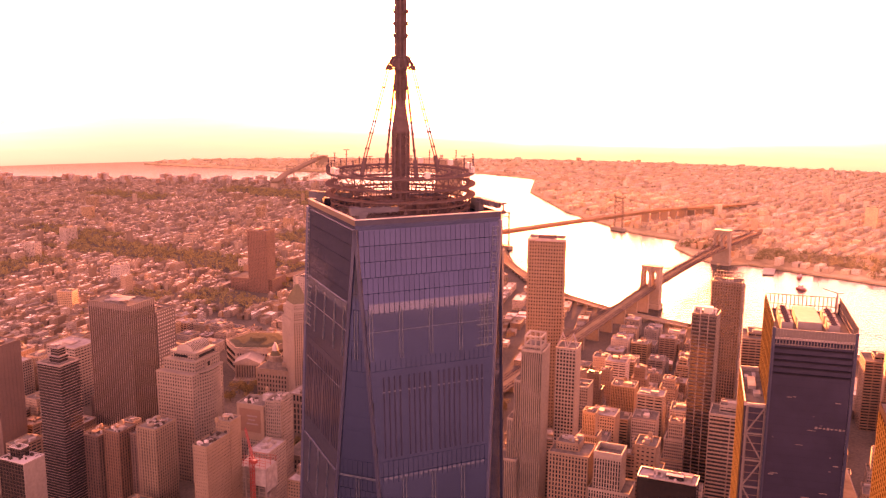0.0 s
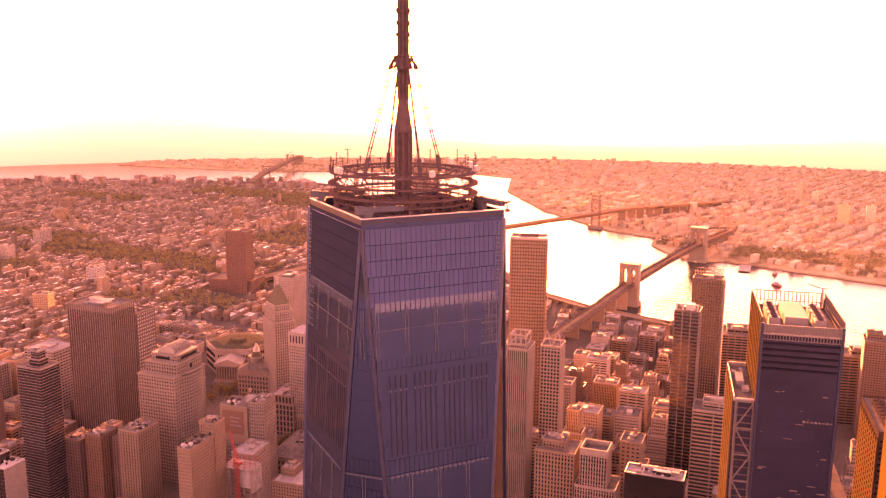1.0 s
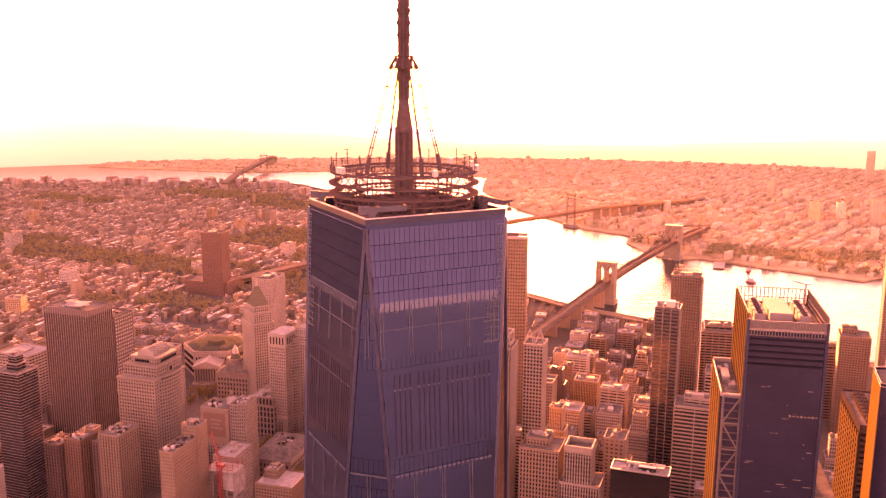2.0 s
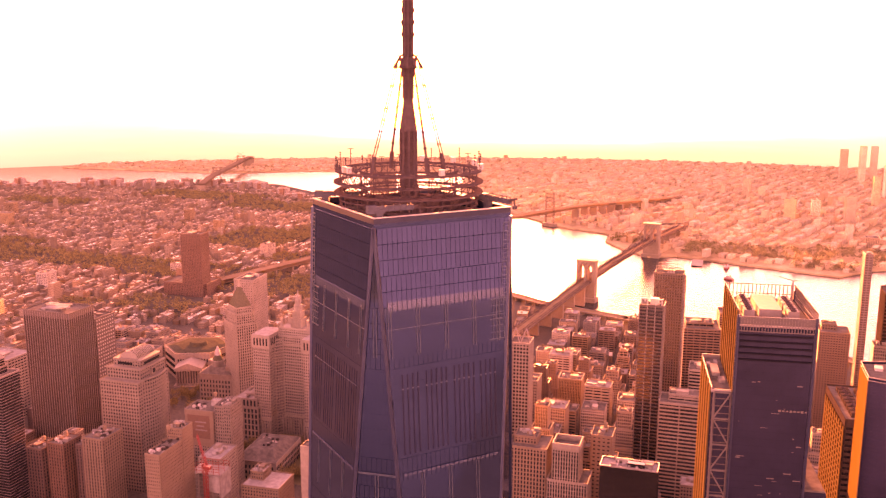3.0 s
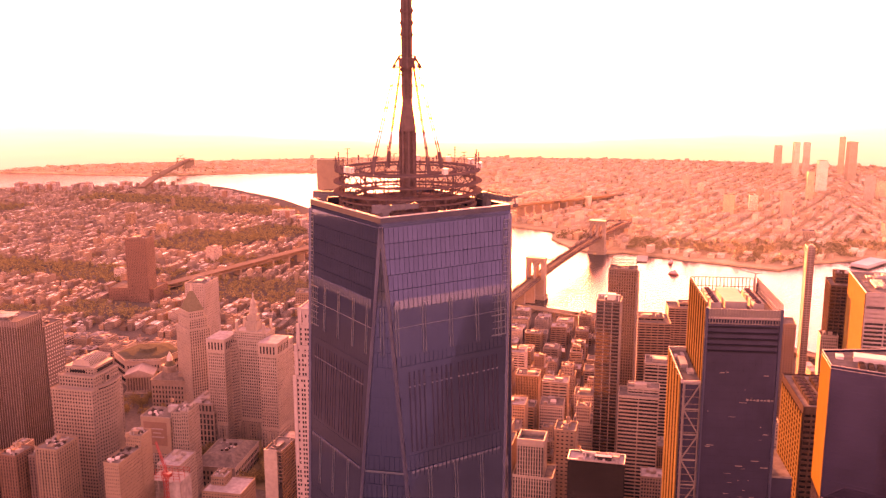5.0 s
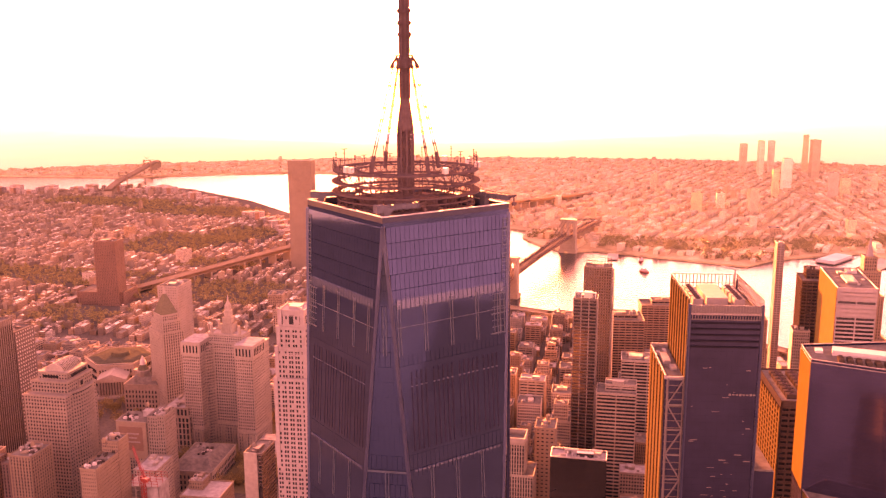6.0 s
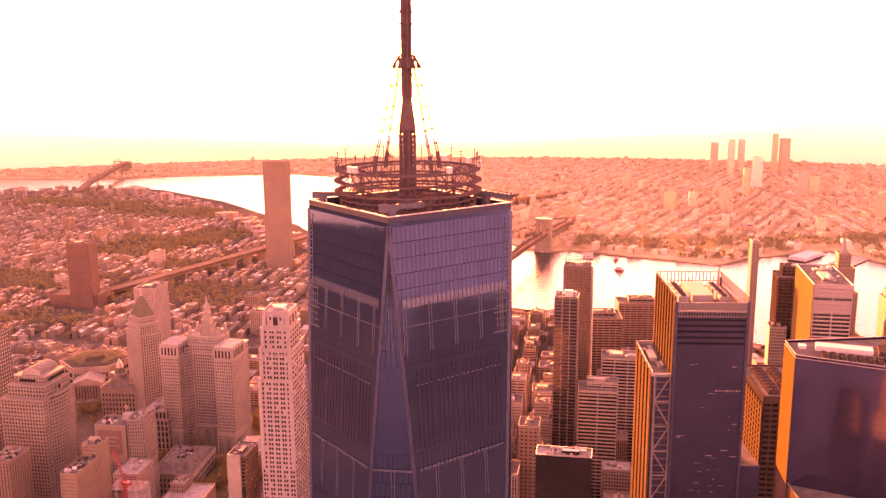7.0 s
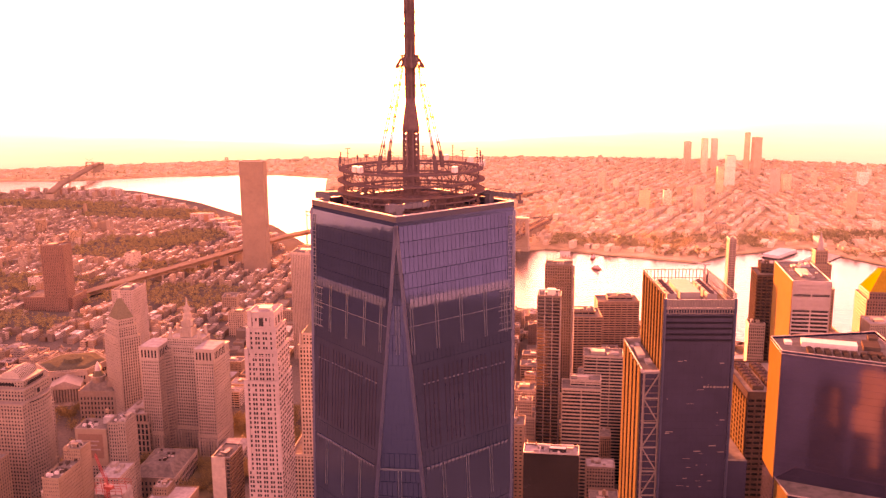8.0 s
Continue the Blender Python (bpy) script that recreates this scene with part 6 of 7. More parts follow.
def building_site():
    ob = thing("building_site", pose(-402, 410, 0, 0, 0, 8), "concrete frame under construction with white netting", "building site")
    slab = boxes("floor_slab", [(0, 0, 0, 31, 21, 0.5)], M["concrete"])
    for z in np.arange(6, 80, 4):
        part("floor_slab", slab, ob).location.z = z
    col = boxes("column", [(0, 0, 39, 0.9, 0.9, 78)], M["concrete"])
    for x in np.linspace(-14.5, 14.5, 5):
        for y in (-9.5, 0, 9.5):
            part("column", col, ob).location = (x, y, 0)
    part("netting", boxes("netting", [(8.5, -10.9, 69, 14, 0.2, 17)], M["roofgrey"]), ob, "white safety netting")
    part("netting", boxes("netting", [(15.8, 0, 66, 0.2, 20, 24)], M["roofgrey"]), ob, "white safety netting")
    post = beams("rail_post", [((0, 0, 78), (0, 0, 84), 0.4)], M["redsteel"])
    for x in np.linspace(-14.8, 14.8, 6):
        for y in (-10, 0, 10):
            part("rail_post", post, ob, "red shoring post").location = (x, y, 0)
    for y in (-10, 0, 10):
        for z in (81, 84):
            part("edge_rail", beams("edge_rail", [((-14.8, y, z), (14.8, y, z), 0.35)], M["redsteel"]), ob, "red edge protection")
    cr = thing("tower_crane", pose(-395, 394, 0, 0, 0, 0), "red lattice luffing tower crane", "crane")
    rows = []
    for z in range(0, 88, 4):
        for sx, sy, ex, ey in ((-1, -1, 1, -1), (1, -1, 1, 1), (1, 1, -1, 1), (-1, 1, -1, -1)):
            rows.append(((sx * 1.5, sy * 1.5, z), (ex * 1.5, ey * 1.5, z + 4), 0.4))
            rows.append(((sx * 1.5, sy * 1.5, z), (sx * 1.5, sy * 1.5, z + 4), 0.6))
    part("crane_mast", beams("crane_mast", rows, M["redsteel"]), cr)
    part("cab", boxes("cab", [(0, 0, 90, 4, 4, 4)], M["redsteel"]), cr)
    part("counterweight", boxes("counterweight", [(5.5, -4.5, 91, 7, 4, 3)], M["redsteel"]), cr)
    part("apex_frame", beams("apex_frame", [((1.5, -1.2, 92), (2.5, -2, 101), 0.6), ((4, -3.2, 92), (2.5, -2, 101), 0.6), ((2.5, -2, 101), (-20, 15, 110), 0.2)], M["redsteel"]), cr)
    rows = []
    for k in range(12):
        a, c = Vector((-1.5, 1, 91)) + Vector((-20, 15, 19)) * (k / 12), Vector((-1.5, 1, 91)) + Vector((-20, 15, 19)) * ((k + 1) / 12)
        for o in ((0, 0, 0), (1.3, 1.3, 0), (0.65, 0.65, 1.8)):
            rows.append((a + Vector(o), c + Vector(o), 0.45))
        rows += [(a, c + Vector((0.65, 0.65, 1.8)), 0.3), (a + Vector((1.3, 1.3, 0)), c + Vector((0.65, 0.65, 1.8)), 0.3), (a, c + Vector((1.3, 1.3, 0)), 0.3)]
    part("jib", beams("jib", rows, M["redsteel"]), cr)
    TAKEN.append((-402, 410, 20))


building_site()
tower("white_roofed_block", "low masonry block with a white flat roof and a chimney stack", -366, 452, 8, [(0, 0, 40, 36, 0, 56), (-10, 6, 14, 18, 56, 64)], M["brick"], M["glass"], bay=3, floor=3.6, pier=1.4, spandrel=1.6, roof=M["roofgrey"], gear=8, category="office block")
tower("white_roofed_block", "low pale block with a ribbed white roof", -432, 462, 8, [(0, 0, 24, 36, 0, 70)], M["limestone"], M["glass"], bay=3, floor=3.6, pier=1.4, spandrel=1.6, roof=M["roofgrey"], gear=3, category="office block")
tower("brick_slab_tower", "tall plain dark brick slab tower", -757, 398, 4, [(0, 0, 30, 34, 0, 150)], M["darkbrick"], M["darkstone"], bay=6, floor=3.2, pier=4.4, spandrel=1.2, proud=0.3, category="apartment tower")
wb = tower("white_office", "pale blank-sided office block with a plant roof", -594, 296, 4, [(0, 0, 32, 24, 0, 88), (-4, 2, 14, 10, 88, 97)], M["mattdark"], M["blackglass"], bay=4, floor=3.8, pier=0.3, spandrel=0.5, proud=0.3, roof=M["whitepaint"], sill=M["whitepaint"], category="office block")
part("end_wall", boxes("end_wall", [(16.2, 0, 44, 0.8, 24.4, 88)], M["stone"]), wb, "pale blank end wall")
for o in [o for o in scene.collection.objects if o.parent is None and o.name.split(".")[0] in ("masonry_tower", "masonry_slab", "bank_building")]:
    b0 = [c for c in o.children if c.name.startswith("roof_plant")]
    if b0:
        zt = max(v.co.z for v in b0[0].data.vertices)
        water_tank(o, 1.5, 2.0, zt - 1.5)


def clutter(owner, x0, x1, y0, y1, z, count, seed):
    """Cooling units, ducts and bulkheads scattered over a flat roof."""
    rng = random.Random(seed)
    for k in range(count):
        sx, sy, sz = rng.choice([(1.6, 1.6, 1.4), (2.4, 1.4, 1.8), (0.8, 4.0, 0.8), (3.2, 2.6, 2.4), (1.2, 1.2, 2.2)])
        x, y = rng.uniform(x0 + sx / 2, x1 - sx / 2), rng.uniform(y0 + sy / 2, y1 - sy / 2)
        part("roof_unit", boxes("roof_unit", [(x, y, z + sz / 2, sx, sy, sz), (x, y, z + sz + 0.12, sx * 0.7, sy * 0.7, 0.24)], rng.choice([M["whitepaint"], M["roofgrey"], M["mattdark"], M["mattdark"]])), owner)


clutter(bpy.data.objects["masonry_slab"], -6.4, 6.4, -23, 13, 117.6, 22, 71)
clutter(bpy.data.objects["masonry_slab"], -6.8, 6.8, 14, 30, 127.6, 9, 72)
for name, seed in (("masonry_tower", 73), ("masonry_tower.001", 74), ("masonry_tower.003", 75)):
    top = bpy.data.objects[name]
    clutter(top, -9, 9, -11, 11, {73: 84.6, 74: 90.6, 75: 96.6}[seed], 14, seed)
clutter(bk, -25, -3, -12, 12, 95.6, 16, 76)
clutter(bk, 8, 18, -10, 16, 101.6, 8, 77)
clutter(bpy.data.objects["old_courthouse"], -12, 12, -18, 18, 33.9, 12, 78)
clutter(bpy.data.objects["white_office"], -14, 14, -10, 10, 87.6, 14, 79)
clutter(bpy.data.objects["black_slab"], -18, 18, -6, 6, 179.6, 16, 80)

# ---- the rest of the near city: single buildings ----
LABELS = ["mid-rise masonry office building with punched windows", "older stone office building with a tarred roof", "brick loft building with rows of sash windows", "narrow masonry tower with a stepped top"]


def near_city():
    rng = random.Random(11)
    spots = []
    # x range, y range, step, heights
    for x0, x1, y0, y1, step, lo, hi, count in ((-240, 330, 470, 1290, 38, 36, 105, 170), (-980, -250, 380, 1000, 40, 18, 52, 130), (330, 720, 560, 1050, 46, 60, 150, 30)):
        made = 0
        for gx in np.arange(x0, x1, step):
            for gy in np.arange(y0, y1, step):
                if made >= count or rng.random() < 0.1:
                    continue
                c, s = math.cos(radians(6)), math.sin(radians(6))
                x, y = gx * c - (gy - 600) * s, gy + gx * s * 0.3
                w, d = rng.uniform(0.52, 0.8) * step, rng.uniform(0.52, 0.8) * step
                if not free(x, y, 0.5 * max(w, d)):
                    continue
                if -500 < x < -335 and 540 < y < 745 or -740 < x < -545 and 570 < y < 800 or -600 < x < -500 and 505 < y < 640:
                    continue
                # keep clear of the bridge approach
                if -345 < x < -285 and y > 850 or y > 1340 + 0.2 * (x + 150):
                    continue
                h = rng.uniform(lo, hi) if rng.random() < 0.8 else rng.uniform(hi, hi * 1.25)
                if y > 780:
                    h *= 0.62 if y < 930 else 0.36
                if x < -250 and y > 760:
                    h *= 0.8
                spots.append((x, y, w, d, h, x0))
                made += 1
    for k, (x, y, w, d, h, zone) in enumerate(spots):
        kind = rng.random()
        tiers = [(0, 0, w, d, 0, h)]
        if h > 45 and kind < 0.55:
            tiers = [(0, 0, w, d, 0, h * 0.62), (0, w * 0.05, w * 0.8, d * 0.78, h * 0.62, h * 0.82), (0, w * 0.07, w * 0.55, d * 0.55, h * 0.82, h)]
        bay, pier, span = rng.choice([(2.6, 1.2, 1.5), (3.2, 1.9, 2.0), (7.5, 0.9, 1.6), (2.2, 0.9, 1.4), (9, 1.2, 1.9), (2.0, 1.0, 0.5)])
        cb = tower("city_building", LABELS[k % 3 if len(tiers) == 1 else 3], x, y, 6 + rng.uniform(-1.5, 1.5), tiers, rng.choice([M["mixed"], M["mixed"], M["mixed"], M["brick"], M["darkstone"], M["stone"]]), M["glass"], bay=bay, floor=3.5, pier=pier, spandrel=span, proud=0.4,
              roof=rng.choice([M["rooftar"], M["rooftar"], M["roofgrey"]]), gear=4, group="city blocks", seed=k + 1, category="building")
        if k % 5 < 2 and h < 110:
            water_tank(cb, rng.uniform(-0.12, 0.12) * w, rng.uniform(-0.12, 0.12) * d, h + 1.0, rng.uniform(1.5, 2.2))


near_city()


# ---- far districts, joined ----
def inside(poly, x, y):
    r = False
    for (a, b), (c, d) in zip(poly, poly[1:] + poly[:1]):
        if (b > y) != (d > y) and x < (c - a) * (y - b) / (d - b) + a:
            r = not r
    return r


YARDS = []     # gaps between houses, planted with trees


def district(name, label, test, xr, yr, rot, lot, block, street, height, wall, roof, seed, singles=0, single="", single_label=""):
    """Rows of small houses in blocks along streets; each house has a parapet, a roof and a bulkhead."""
    rng = random.Random(seed)
    c, s = math.cos(radians(rot)), math.sin(radians(rot))
    houses = []
    cx, cy = (xr[0] + xr[1]) / 2, (yr[0] + yr[1]) / 2
    R = 0.75 * max(xr[1] - xr[0], yr[1] - yr[0])
    u = -R
    while u < R:
        v = -R
        while v < R:
            bw, bd = block
            # lots round the block, two rows back to back
            n_lot = max(1, int(bd / lot))
            for side in (0, 1):
                i = 0
                while i < n_lot:
                    take = min(rng.choice([1, 1, 1, 1, 2, 2, 3]), n_lot - i)
                    lw, ld = bw / 2 - 1.5, bd / n_lot * take
                    lu, lv = u + side * bw / 2 + bw / 4, v + (i + take / 2) * bd / n_lot
                    i += take
                    x, y = cx + lu * c - lv * s, cy + lu * s + lv * c
                    if rng.random() < 0.11:
                        if xr[0] < x < xr[1] and yr[0] < y < yr[1] and test(x, y) and free(x, y, 8):
                            YARDS.append((x, y))
                        continue
                    if not (xr[0] < x < xr[1] and yr[0] < y < yr[1] and test(x, y)) or not free(x, y, 8):
                        continue
                    h = height(rng, x, y)
                    hw, hd, t = lw / 2 * rng.uniform(0.66, 1.0), ld / 2 * rng.uniform(0.96, 1.0), 0.5
                    V, Fc, I = [], [], []
                    o = len(V)
                    z = 4.0
                    for (k, zz) in ((0, z), (0, z + h + 0.9), (t, z + h + 0.9), (t, z + h)):
                        for sx, sy in ((-1, -1), (1, -1), (1, 1), (-1, 1)):
                            a, b = lu + sx * (hw - k), lv + sy * (hd - k)
                            V.append((cx + a * c - b * s, cy + a * s + b * c, zz))
                    for ring in range(3):
                        for e in range(4):
                            f = (e + 1) % 4
                            Fc.append((o + 4 * ring + e, o + 4 * ring + f, o + 4 * ring + 4 + f, o + 4 * ring + 4 + e))
                            I.append(0)
                    Fc.append((o + 12, o + 13, o + 14, o + 15))
                    I.append(1)
                    # bulkhead or tank
                    if rng.random() < 0.8:
                        o = len(V)
                        bx, by, bs, bh = rng.uniform(-0.5, 0.5) * hw, rng.uniform(-0.5, 0.5) * hd, rng.uniform(1.2, 2.6), rng.uniform(2, 4)
                        for zz in (z + h, z + h + bh):
                            for sx, sy in ((-1, -1), (1, -1), (1, 1), (-1, 1)):
                                a, b = lu + bx + sx * bs, lv + by + sy * bs
                                V.append((cx + a * c - b * s, cy + a * s + b * c, zz))
                        for e in range(4):
                            f = (e + 1) % 4
                            Fc.append((o + e, o + f, o + 4 + f, o + 4 + e))
                            I.append(0)
                        Fc.append((o + 4, o + 5, o + 6, o + 7))
                        I.append(1)
                    houses.append((math.hypot(x, y), x, y, V, Fc, I))
            v += bd + street * 0.8
        u += bw + street
    houses.sort(key=lambda q: q[0])
    for _, x, y, V, Fc, I in houses[:singles]:
        me = mesh_from(single, [(a - x, b - y, e - 4.0) for a, b, e in V], Fc, [M["housewall"], M["houseroof"]], I)
        ob = new(single, me)
        ob.location = (x, y, 4.0)
        tagged(ob, single_label, "house", group="rows of " + single + "s")
    V, Fc, I = [], [], []
    for _, x, y, v, f, i in houses[singles:]:
        o = len(V)
        V += v
        Fc += [tuple(k + o for k in q) for q in f]
        I += i
    me = mesh_from(name, V, Fc, [wall, roof], I)
    return tagged(new(name, me), label, "houses", kind="stuff")


def low_height(rng, x, y):
    p = rng.random()
    k = 1.0 if math.hypot(x, y) < 2400 else 0.8
    return k * (rng.uniform(6.5, 12.5) if p < 0.9 else rng.uniform(13, 22) if p < 0.993 else rng.uniform(26, 40))


def mid_height(rng, x, y):
    p = rng.random()
    k = 1.0 if math.hypot(x, y) < 3200 else 0.6
    return k * (rng.uniform(6, 12) if p < 0.86 else rng.uniform(12, 20) if p < 0.99 else rng.uniform(24, 40))


far_view = lambda x, y: -1.95 * (y + 300) < x + 100 < 0.62 * (y + 420)
GREEN = [(-1500, 1395, 420, 26), (-1030, 1090, 90, 50), (-1480, 2250, 200, 90), (-1150, 1900, 90, 120), (-1900, 2350, 240, 90), (-1450, 1330, 330, 60), (-1250, 1750, 120, 130), (-900, 1320, 160, 90), (-1000, 1560, 90, 50), (-1900, 1450, 170, 45), (-1640, 1080, 60, 110), (-2300, 2050, 160, 60), (-1180, 1010, 50, 60)]
grn = lambda x, y: any(abs(x - a) < w and abs(y - b) < h for a, b, w, h in GREEN)
west_ok = lambda x, y: inside(west_bank, x, y) and inside(west_bank, x + 45, y + 55) and far_view(x, y) and not grn(x, y)
near_zone = lambda x, y: x > -990 and y < 1000
bridge_clear = lambda x, y: not (-350 < x < -275 and y > 850) and not (abs((x + 787) - (y - 1880) * 0.43) < 34 and y > 1350)
district("old_quarter_houses", "close rows of low brick tenements with silvery roofs", lambda x, y: west_ok(x, y) and not near_zone(x, y) and bridge_clear(x, y) and x < -640 + (y - 1000) * 0.0, (-3600, -640), (600, 2700), 7, 10.5, (28, 130), 14, low_height, M["lowwall"], M["lowroof"], 21, 300, "tenement", "low brick tenement with a silvery flat roof in a row")
district("riverside_houses", "low mixed blocks near the bridge ramps", lambda x, y: west_ok(x, y) and not near_zone(x, y) and bridge_clear(x, y), (-640, 700), (960, 1700), 12, 22, (44, 90), 22, mid_height, M["lowwall"], M["lowroof"], 22, 200, "warehouse", "low flat-roofed brick block near the bridge ramps")
FAR_GREEN = [(-20, 2085, 170, 75), (230, 2140, 110, 75), (440, 2225, 130, 60), (630, 2300, 130, 60), (820, 2250, 120, 90)]
far_park = lambda x, y: any(abs(x - a) < w and abs(y - b) < h for a, b, w, h in FAR_GREEN)
east_ok = lambda x, y: inside(BANK, x, y) and not far_park(x, y) and x * x + y * y < 4330 ** 2 and far_view(x, y) and inside(east_bank + [(6000, 6000), (-6000, 6000)], x - 8, y - 34)
# both far bank districts wear the materials paled for haze
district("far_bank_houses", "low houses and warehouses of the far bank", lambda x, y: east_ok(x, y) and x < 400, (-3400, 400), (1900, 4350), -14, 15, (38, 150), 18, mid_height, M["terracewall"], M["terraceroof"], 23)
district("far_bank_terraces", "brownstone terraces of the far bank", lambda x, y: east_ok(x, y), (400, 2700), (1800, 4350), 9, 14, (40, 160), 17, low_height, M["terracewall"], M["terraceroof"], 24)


def housing():
    """Cross-shaped brick housing slabs along the river."""
    rng = random.Random(31)
    me = boxes("slab_body", [(0, 0, 24, 46, 13, 48), (0, 0, 24, 13, 40, 48), (0, 0, 50, 10, 10, 5)], M["slabwall"])
    roof = boxes("slab_roof", [(0, 0, 48.2, 44, 11.5, 0.5), (0, 0, 48.2, 11.5, 38, 0.5)], M["lowroof"])
    made = 0
    ob0 = None
    river = [(-781, 1869), (-1020, 2165), (-1457, 2539), (-1832, 2761), (-2115, 2700), (-2646, 2453), (-3155, 2186)]
    for (a, b), (c, d) in zip(river, river[1:]):
        k = int(math.hypot(c - a, d - b) / 62)
        for i in range(k):
            for row in (70, 140):
                f = (i + rng.random() * 0.5) / k
                nx, ny = -(d - b), c - a
                m = math.hypot(nx, ny)
                x, y = a + (c - a) * f + nx / m * row, b + (d - b) * f + ny / m * row
                if not inside(west_bank, x, y):
                    x, y = a + (c - a) * f - nx / m * row, b + (d - b) * f - ny / m * row
                if rng.random() < 0.3 or not west_ok(x, y) or not bridge_clear(x, y):
                    continue
                h = rng.uniform(0.4, 0.75)
                if ob0 is None:
                    ob0 = thing("housing_slab", pose(x, y, 0, 0, 0, 20), "brown brick cross-shaped housing slab near the river", "apartment block", "riverside housing slabs")
                    part("wall", me, ob0)
                    part("roof", roof, ob0)
                else:
                    o = copy_thing(ob0, pose(x, y, 0, 0, 0, rng.choice([7, 30, 50])))
                    o.scale = (1, 1, h)
                made += 1


housing()


# towers on the far bank, faint on the skyline
def far_towers():
    rng = random.Random(41)
    spots = [(198, 3843, 130), (266, 3767, 150), (314, 3910, 140), (454, 3935, 165), (469, 3679, 165), (289, 3073, 105), (203, 2662, 85), (481, 3110, 95), (529, 3195, 70), (648, 2650, 80), (455, 2430, 40),
             (108, 2752, 60), (37, 2665, 70), (-127, 3149, 70), (341, 3321, 120), (653, 3380, 60), (829, 3414, 60)]
    low = [(900, 2700), (1290, 3330), (-1500, 1500), (-1780, 1350), (-1100, 1560), (-2200, 1800), (-1350, 1120), (-1900, 2150), (-1600, 1900), (-1420, 1800), (-2450, 1500), (-1250, 900), (-620, 1120), (-700, 1250), (-560, 1200), (250, 2300), (-1700, 1180), (-1180, 1330), (-2050, 1650)]
    spots += [(x, y, rng.uniform(26, 50)) for x, y in low]
    for x, y, h in spots:
        # distant towers get the haze-paled concrete, with pale colour for their panes
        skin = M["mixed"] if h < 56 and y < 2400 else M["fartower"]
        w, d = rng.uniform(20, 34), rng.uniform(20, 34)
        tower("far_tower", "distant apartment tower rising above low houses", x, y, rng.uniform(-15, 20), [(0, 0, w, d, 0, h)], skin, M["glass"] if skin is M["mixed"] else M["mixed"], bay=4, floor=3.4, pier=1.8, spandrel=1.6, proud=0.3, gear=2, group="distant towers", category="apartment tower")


far_towers()


# ---- trees ----
def tree_meshes(seed, h):
    rng = random.Random(seed)
    limbs = [((0, 0, 0), (0.1, 0, h * 0.42), 0.55), ((0.1, 0, h * 0.4), (0.2, 0.1, h * 0.75), 0.34)]
    tips = []
    for k in range(9):
        a, z0 = rng.uniform(0, 6.28), h * rng.uniform(0.3, 0.6)
        L = h * rng.uniform(0.22, 0.4)
        e = (L * math.cos(a), L * math.sin(a), z0 + L * rng.uniform(0.5, 1.0))
        limbs.append(((0.1, 0, z0), e, 0.2))
        tips.append(e)
    trunk = beams("trunk", limbs, M["bark"], 6)
    V, Fc = [], []
    for k in range(330):
        e = rng.choice(tips)
        c = Vector(e) * rng.uniform(0.7, 1.1) + Vector([rng.gauss(0, h * 0.09) for _ in range(3)])
        c.z = max(c.z, h * 0.28)
        nrm = Vector([rng.gauss(0, 1) for _ in range(3)]).normalized()
        a = nrm.orthogonal().normalized()
        b = nrm.cross(a)
        s = rng.uniform(0.35, 0.9)
        o = len(V)
        for t in (0, 1.26, 2.51, 3.77, 5.03):
            V.append(c + (a * math.cos(t) + b * math.sin(t)) * s * rng.uniform(0.6, 1.1) + nrm * rng.uniform(-0.2, 0.2))
        V.append(c + nrm * 0.3)
        Fc += [(o + j, o + (j + 1) % 5, o + 5) for j in range(5)]
    return trunk, mesh_from("crown", V, Fc, M["leaf"])


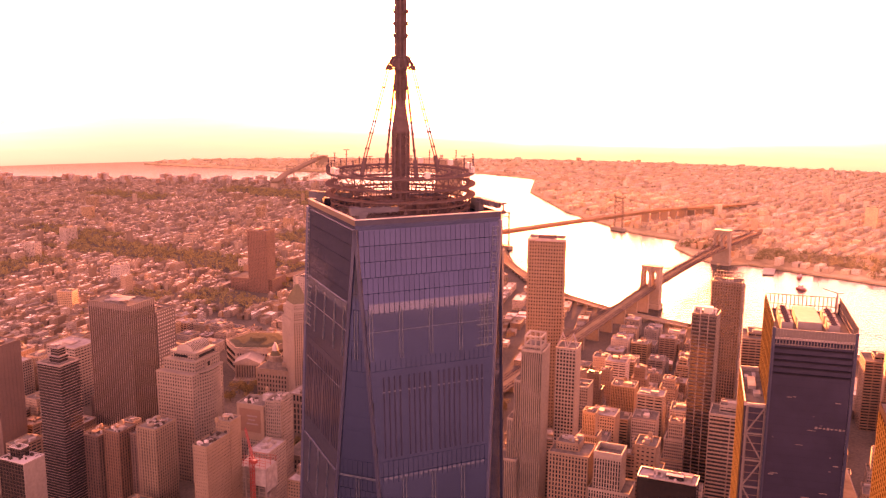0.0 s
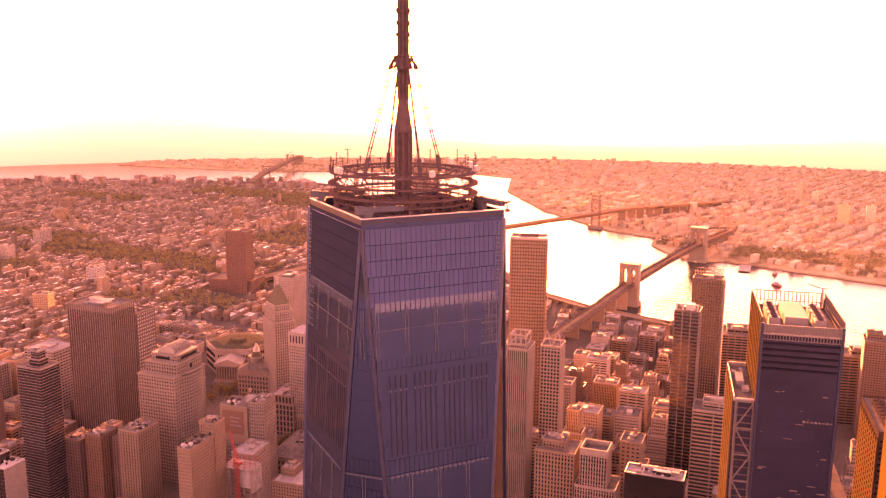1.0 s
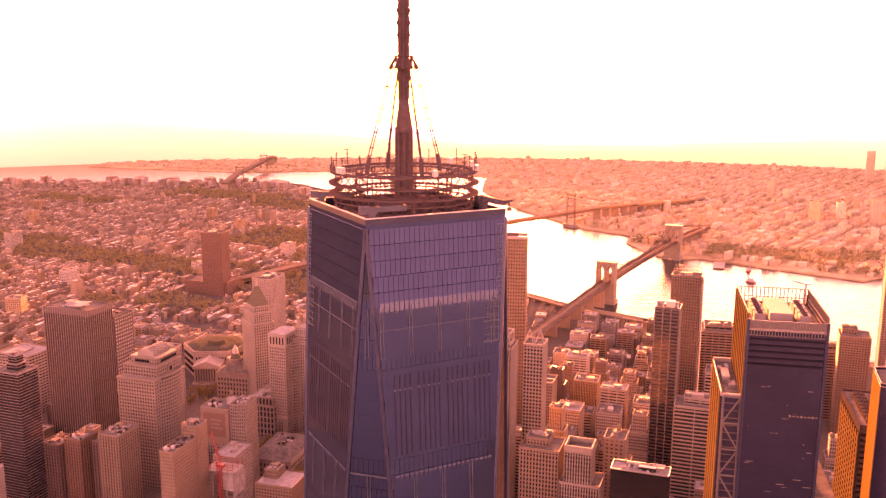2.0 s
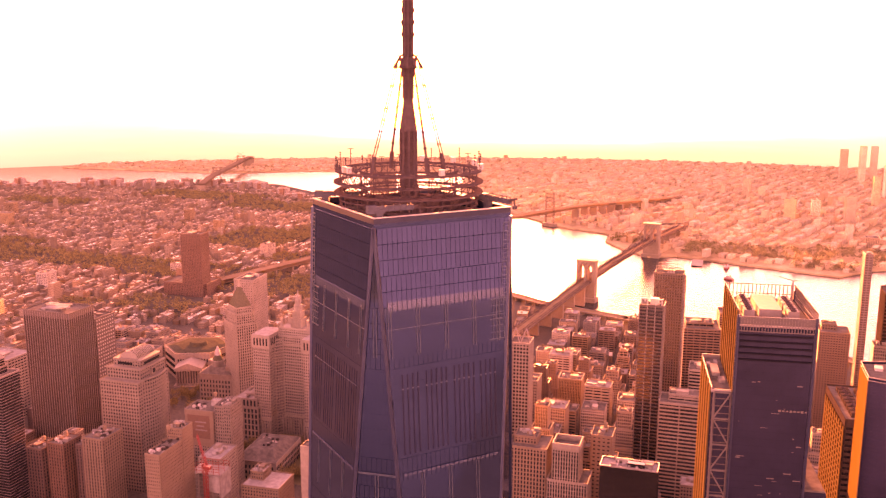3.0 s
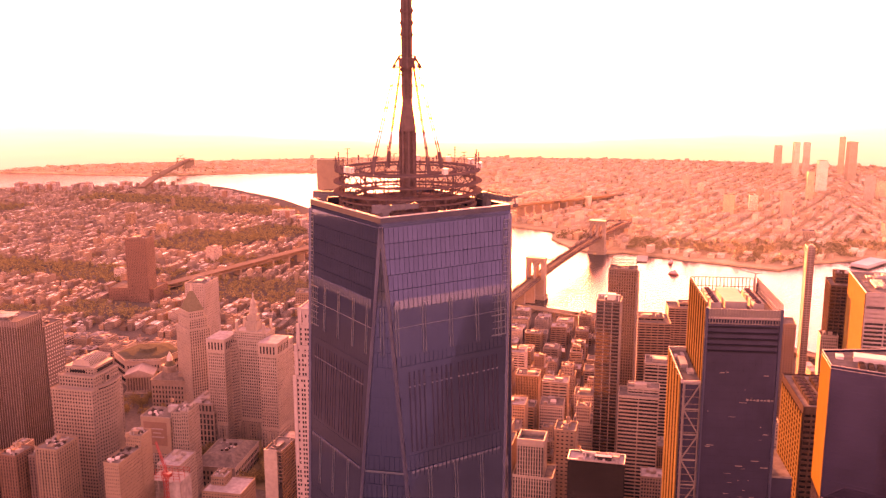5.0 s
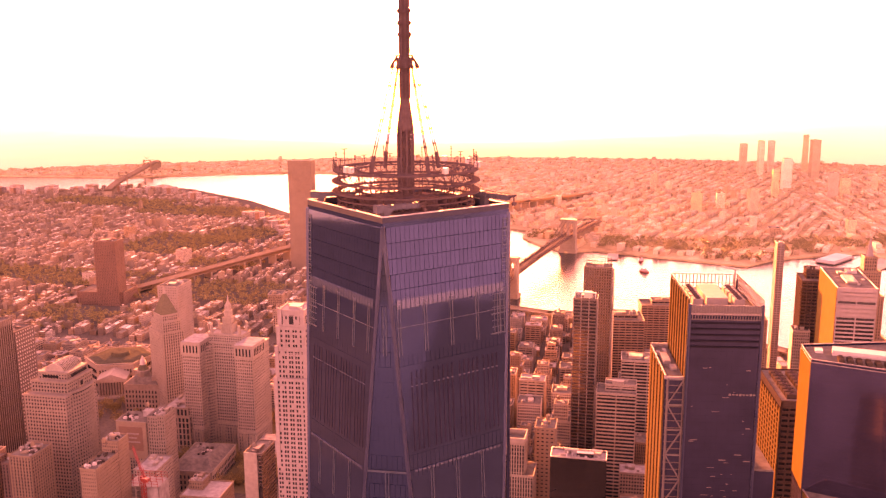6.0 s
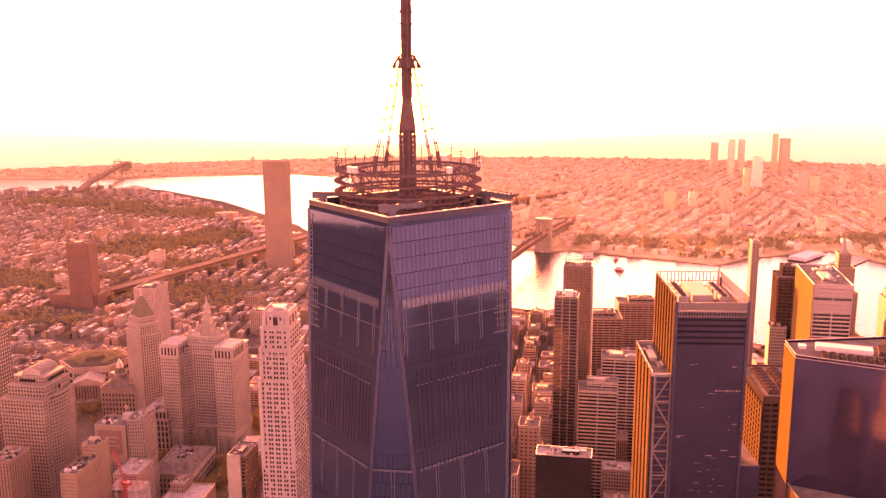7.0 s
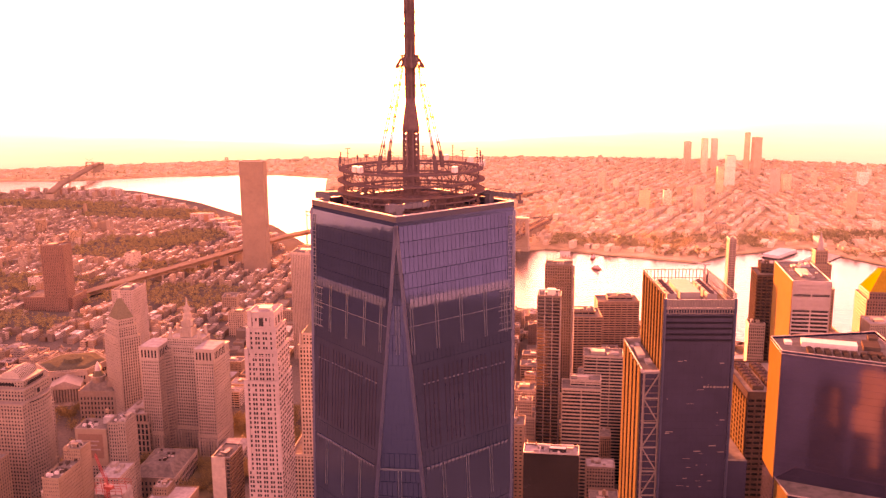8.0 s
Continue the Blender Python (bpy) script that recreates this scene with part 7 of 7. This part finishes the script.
def trees():
    rng = random.Random(51)
    protos = []
    for k in range(3):
        tr, cw = tree_meshes(60 + k, 13 + k)
        ob = thing("park_tree", pose(-420 + 12 * k, 606, 4), "park tree with a brown-green autumn crown", "tree", "park trees")
        part("trunk", tr, ob)
        part("crown", cw, ob)
        protos.append(ob)
    made = 0
    while made < 150:
        x, y = rng.uniform(-500, -325), rng.uniform(548, 765)
        if (x + 446) ** 2 / 34 ** 2 + (y - 574) ** 2 / 46 ** 2 < 1 or (x + 398) ** 2 + (y - 640) ** 2 < 30 ** 2 or not free(x, y, 2) or not inside([(-500, 545), (-370, 545), (-325, 700), (-400, 765), (-480, 720)], x, y):
            continue
        o = copy_thing(rng.choice(protos), pose(x, y, 4.1, 0, 0, rng.uniform(0, 360)))
        s = rng.uniform(0.8, 1.3)
        o.scale = (s, s, s)
        made += 1
    made = 0
    while made < 46:
        x, y = rng.uniform(-730, -505), rng.uniform(575, 735)
        if not free(x, y, 3):
            continue
        o = copy_thing(rng.choice(protos), pose(x, y, 4.0, 0, 0, rng.uniform(0, 360)))
        s = rng.uniform(0.8, 1.3)
        o.scale = (s, s, s)
        made += 1
    made = 0
    while made < 70:
        x, y = rng.uniform(-445, -300), rng.uniform(690, 830)
        if not free(x, y, 2):
            continue
        o = copy_thing(rng.choice(protos), pose(x, y, 4.0, 0, 0, rng.uniform(0, 360)))
        s = rng.uniform(0.8, 1.3)
        o.scale = (s, s, s)
        made += 1
    # far belts of trees, joined
    V, Fc = [], []
    spots = []
    for gx, gy, gw, gh in GREEN + FAR_GREEN + [(160, 1985, 90, 50), (-330, 2150, 60, 60), (700, 2030, 200, 40)]:
        for k in range(int(gw * gh / 36)):
            spots.append((gx + rng.uniform(-gw, gw), gy + rng.uniform(-gh, gh), rng.uniform(8, 15)))
    spots += [(x, y, rng.uniform(7, 11)) for x, y in YARDS]
    for x, y, h in spots:
        if inside(BANK, x, y) or inside(west_bank, x, y):
            r0 = rng.uniform(3.5, 6)
            for b in range(15):
                c = Vector((x + rng.gauss(0, r0 * 0.5), y + rng.gauss(0, r0 * 0.5), 4 + h * rng.uniform(0.4, 1.0)))
                s = rng.uniform(1.0, 2.4)
                o = len(V)
                for q in ((1, 0, 0), (-0.6, 0.8, 0), (-0.6, -0.8, 0.1), (0, 0, 1)):
                    V.append(c + Vector(q) * s * rng.uniform(0.7, 1.2))
                Fc += [(o, o + 1, o + 3), (o + 1, o + 2, o + 3), (o + 2, o, o + 3), (o, o + 2, o + 1)]
    tagged(new("far_trees", mesh_from("far_trees", V, Fc, M["leaf"])), "belts of brown-green trees in distant parks", "trees", kind="stuff")


trees()


# ---- boats and waterside ----
def boats():
    for x, y, rot, L in ((-55, 1783, 150, 25), (-70, 1900, 80, 22)):
        ob = thing("ferry", pose(x, y, 0, 0, 0, rot), "small white and red passenger ferry on the river", "boat")
        hull = [(-L / 2, -4), (L * 0.3, -4), (L / 2, 0), (L * 0.3, 4), (-L / 2, 4)]
        part("hull", prism("hull", hull, -0.6, 2.6, M["redsteel"]), ob, "red hull")
        part("cabin", boxes("cabin", [(-2, 0, 4.2, L * 0.62, 6.4, 3.4), (0, 0, 7, L * 0.4, 5, 2.4)], M["whitepaint"]), ob, "white cabin")
        part("funnel", boxes("funnel", [(-L * 0.2, 0, 9, 2, 2, 3)], M["redsteel"]), ob)
    for x, y, w, d, rot in ((372, 2030, 46, 110, -30), (470, 2010, 50, 170, -30), (610, 1900, 60, 200, -30), (-140, 1925, 26, 70, 5), (60, 1285, 30, 90, -25), (-90, 1345, 60, 18, 8)):
        ob = thing("pier", pose(x, y, 0, 0, 0, rot), "concrete river pier on piles", "pier")
        part("deck", boxes("deck", [(0, 0, 2.2, w, d, 1.2)], M["quay"]), ob)
        if x == 372:
            part("shed", boxes("shed", [(0, 0, 5.8, w - 6, d - 8, 6)], M["whitepaint"]), ob, "long white pier shed")
        part("piles", boxes("piles", [(sx * (w / 2 - 1), u, 0, 1, 1, 4) for sx in (-1, 1) for u in np.linspace(-d / 2 + 1, d / 2 - 1, 12)], M["quay"]), ob)
    # elevated riverside road
    ob = thing("elevated_road", pose(0, 0, 0), "elevated riverside expressway with pale parapets", "road")
    line = [(700, 1030), (400, 1140), (215, 1212), (-40, 1355), (-105, 1352), (-190, 1336), (-335, 1372), (-455, 1432), (-580, 1540), (-690, 1675), (-800, 1850)]
    rows, rails, legs = [], [], []
    for a, c in zip(line, line[1:]):
        a, c = Vector(a), Vector(c)
        m, an, L = (a + c) / 2, math.degrees(math.atan2(c.y - a.y, c.x - a.x)), (c - a).length
        rows.append((m.x, m.y, 12, L + 6, 22, 1.4, an))
        nn = Vector((-(c - a).y, (c - a).x)).normalized()
        for s in (-1, 1):
            p = m + nn * s * 10.7
            rails.append((p.x, p.y, 13.2, L + 4, 0.5, 1.2, an))
        for k in range(int(L / 24)):
            p = a + (c - a) * ((k + 0.5) / int(L / 24))
            legs.append((p.x, p.y, 7.6, 1.6, 16, 7.8, an))
    part("carriageway", boxes("carriageway", rows, M["deck"]), ob)
    part("parapets", boxes("parapets", rails, M["concrete"]), ob)
    tagged(part("columns", boxes("columns", legs, M["concrete"]), ob), kind="stuff")


boats()
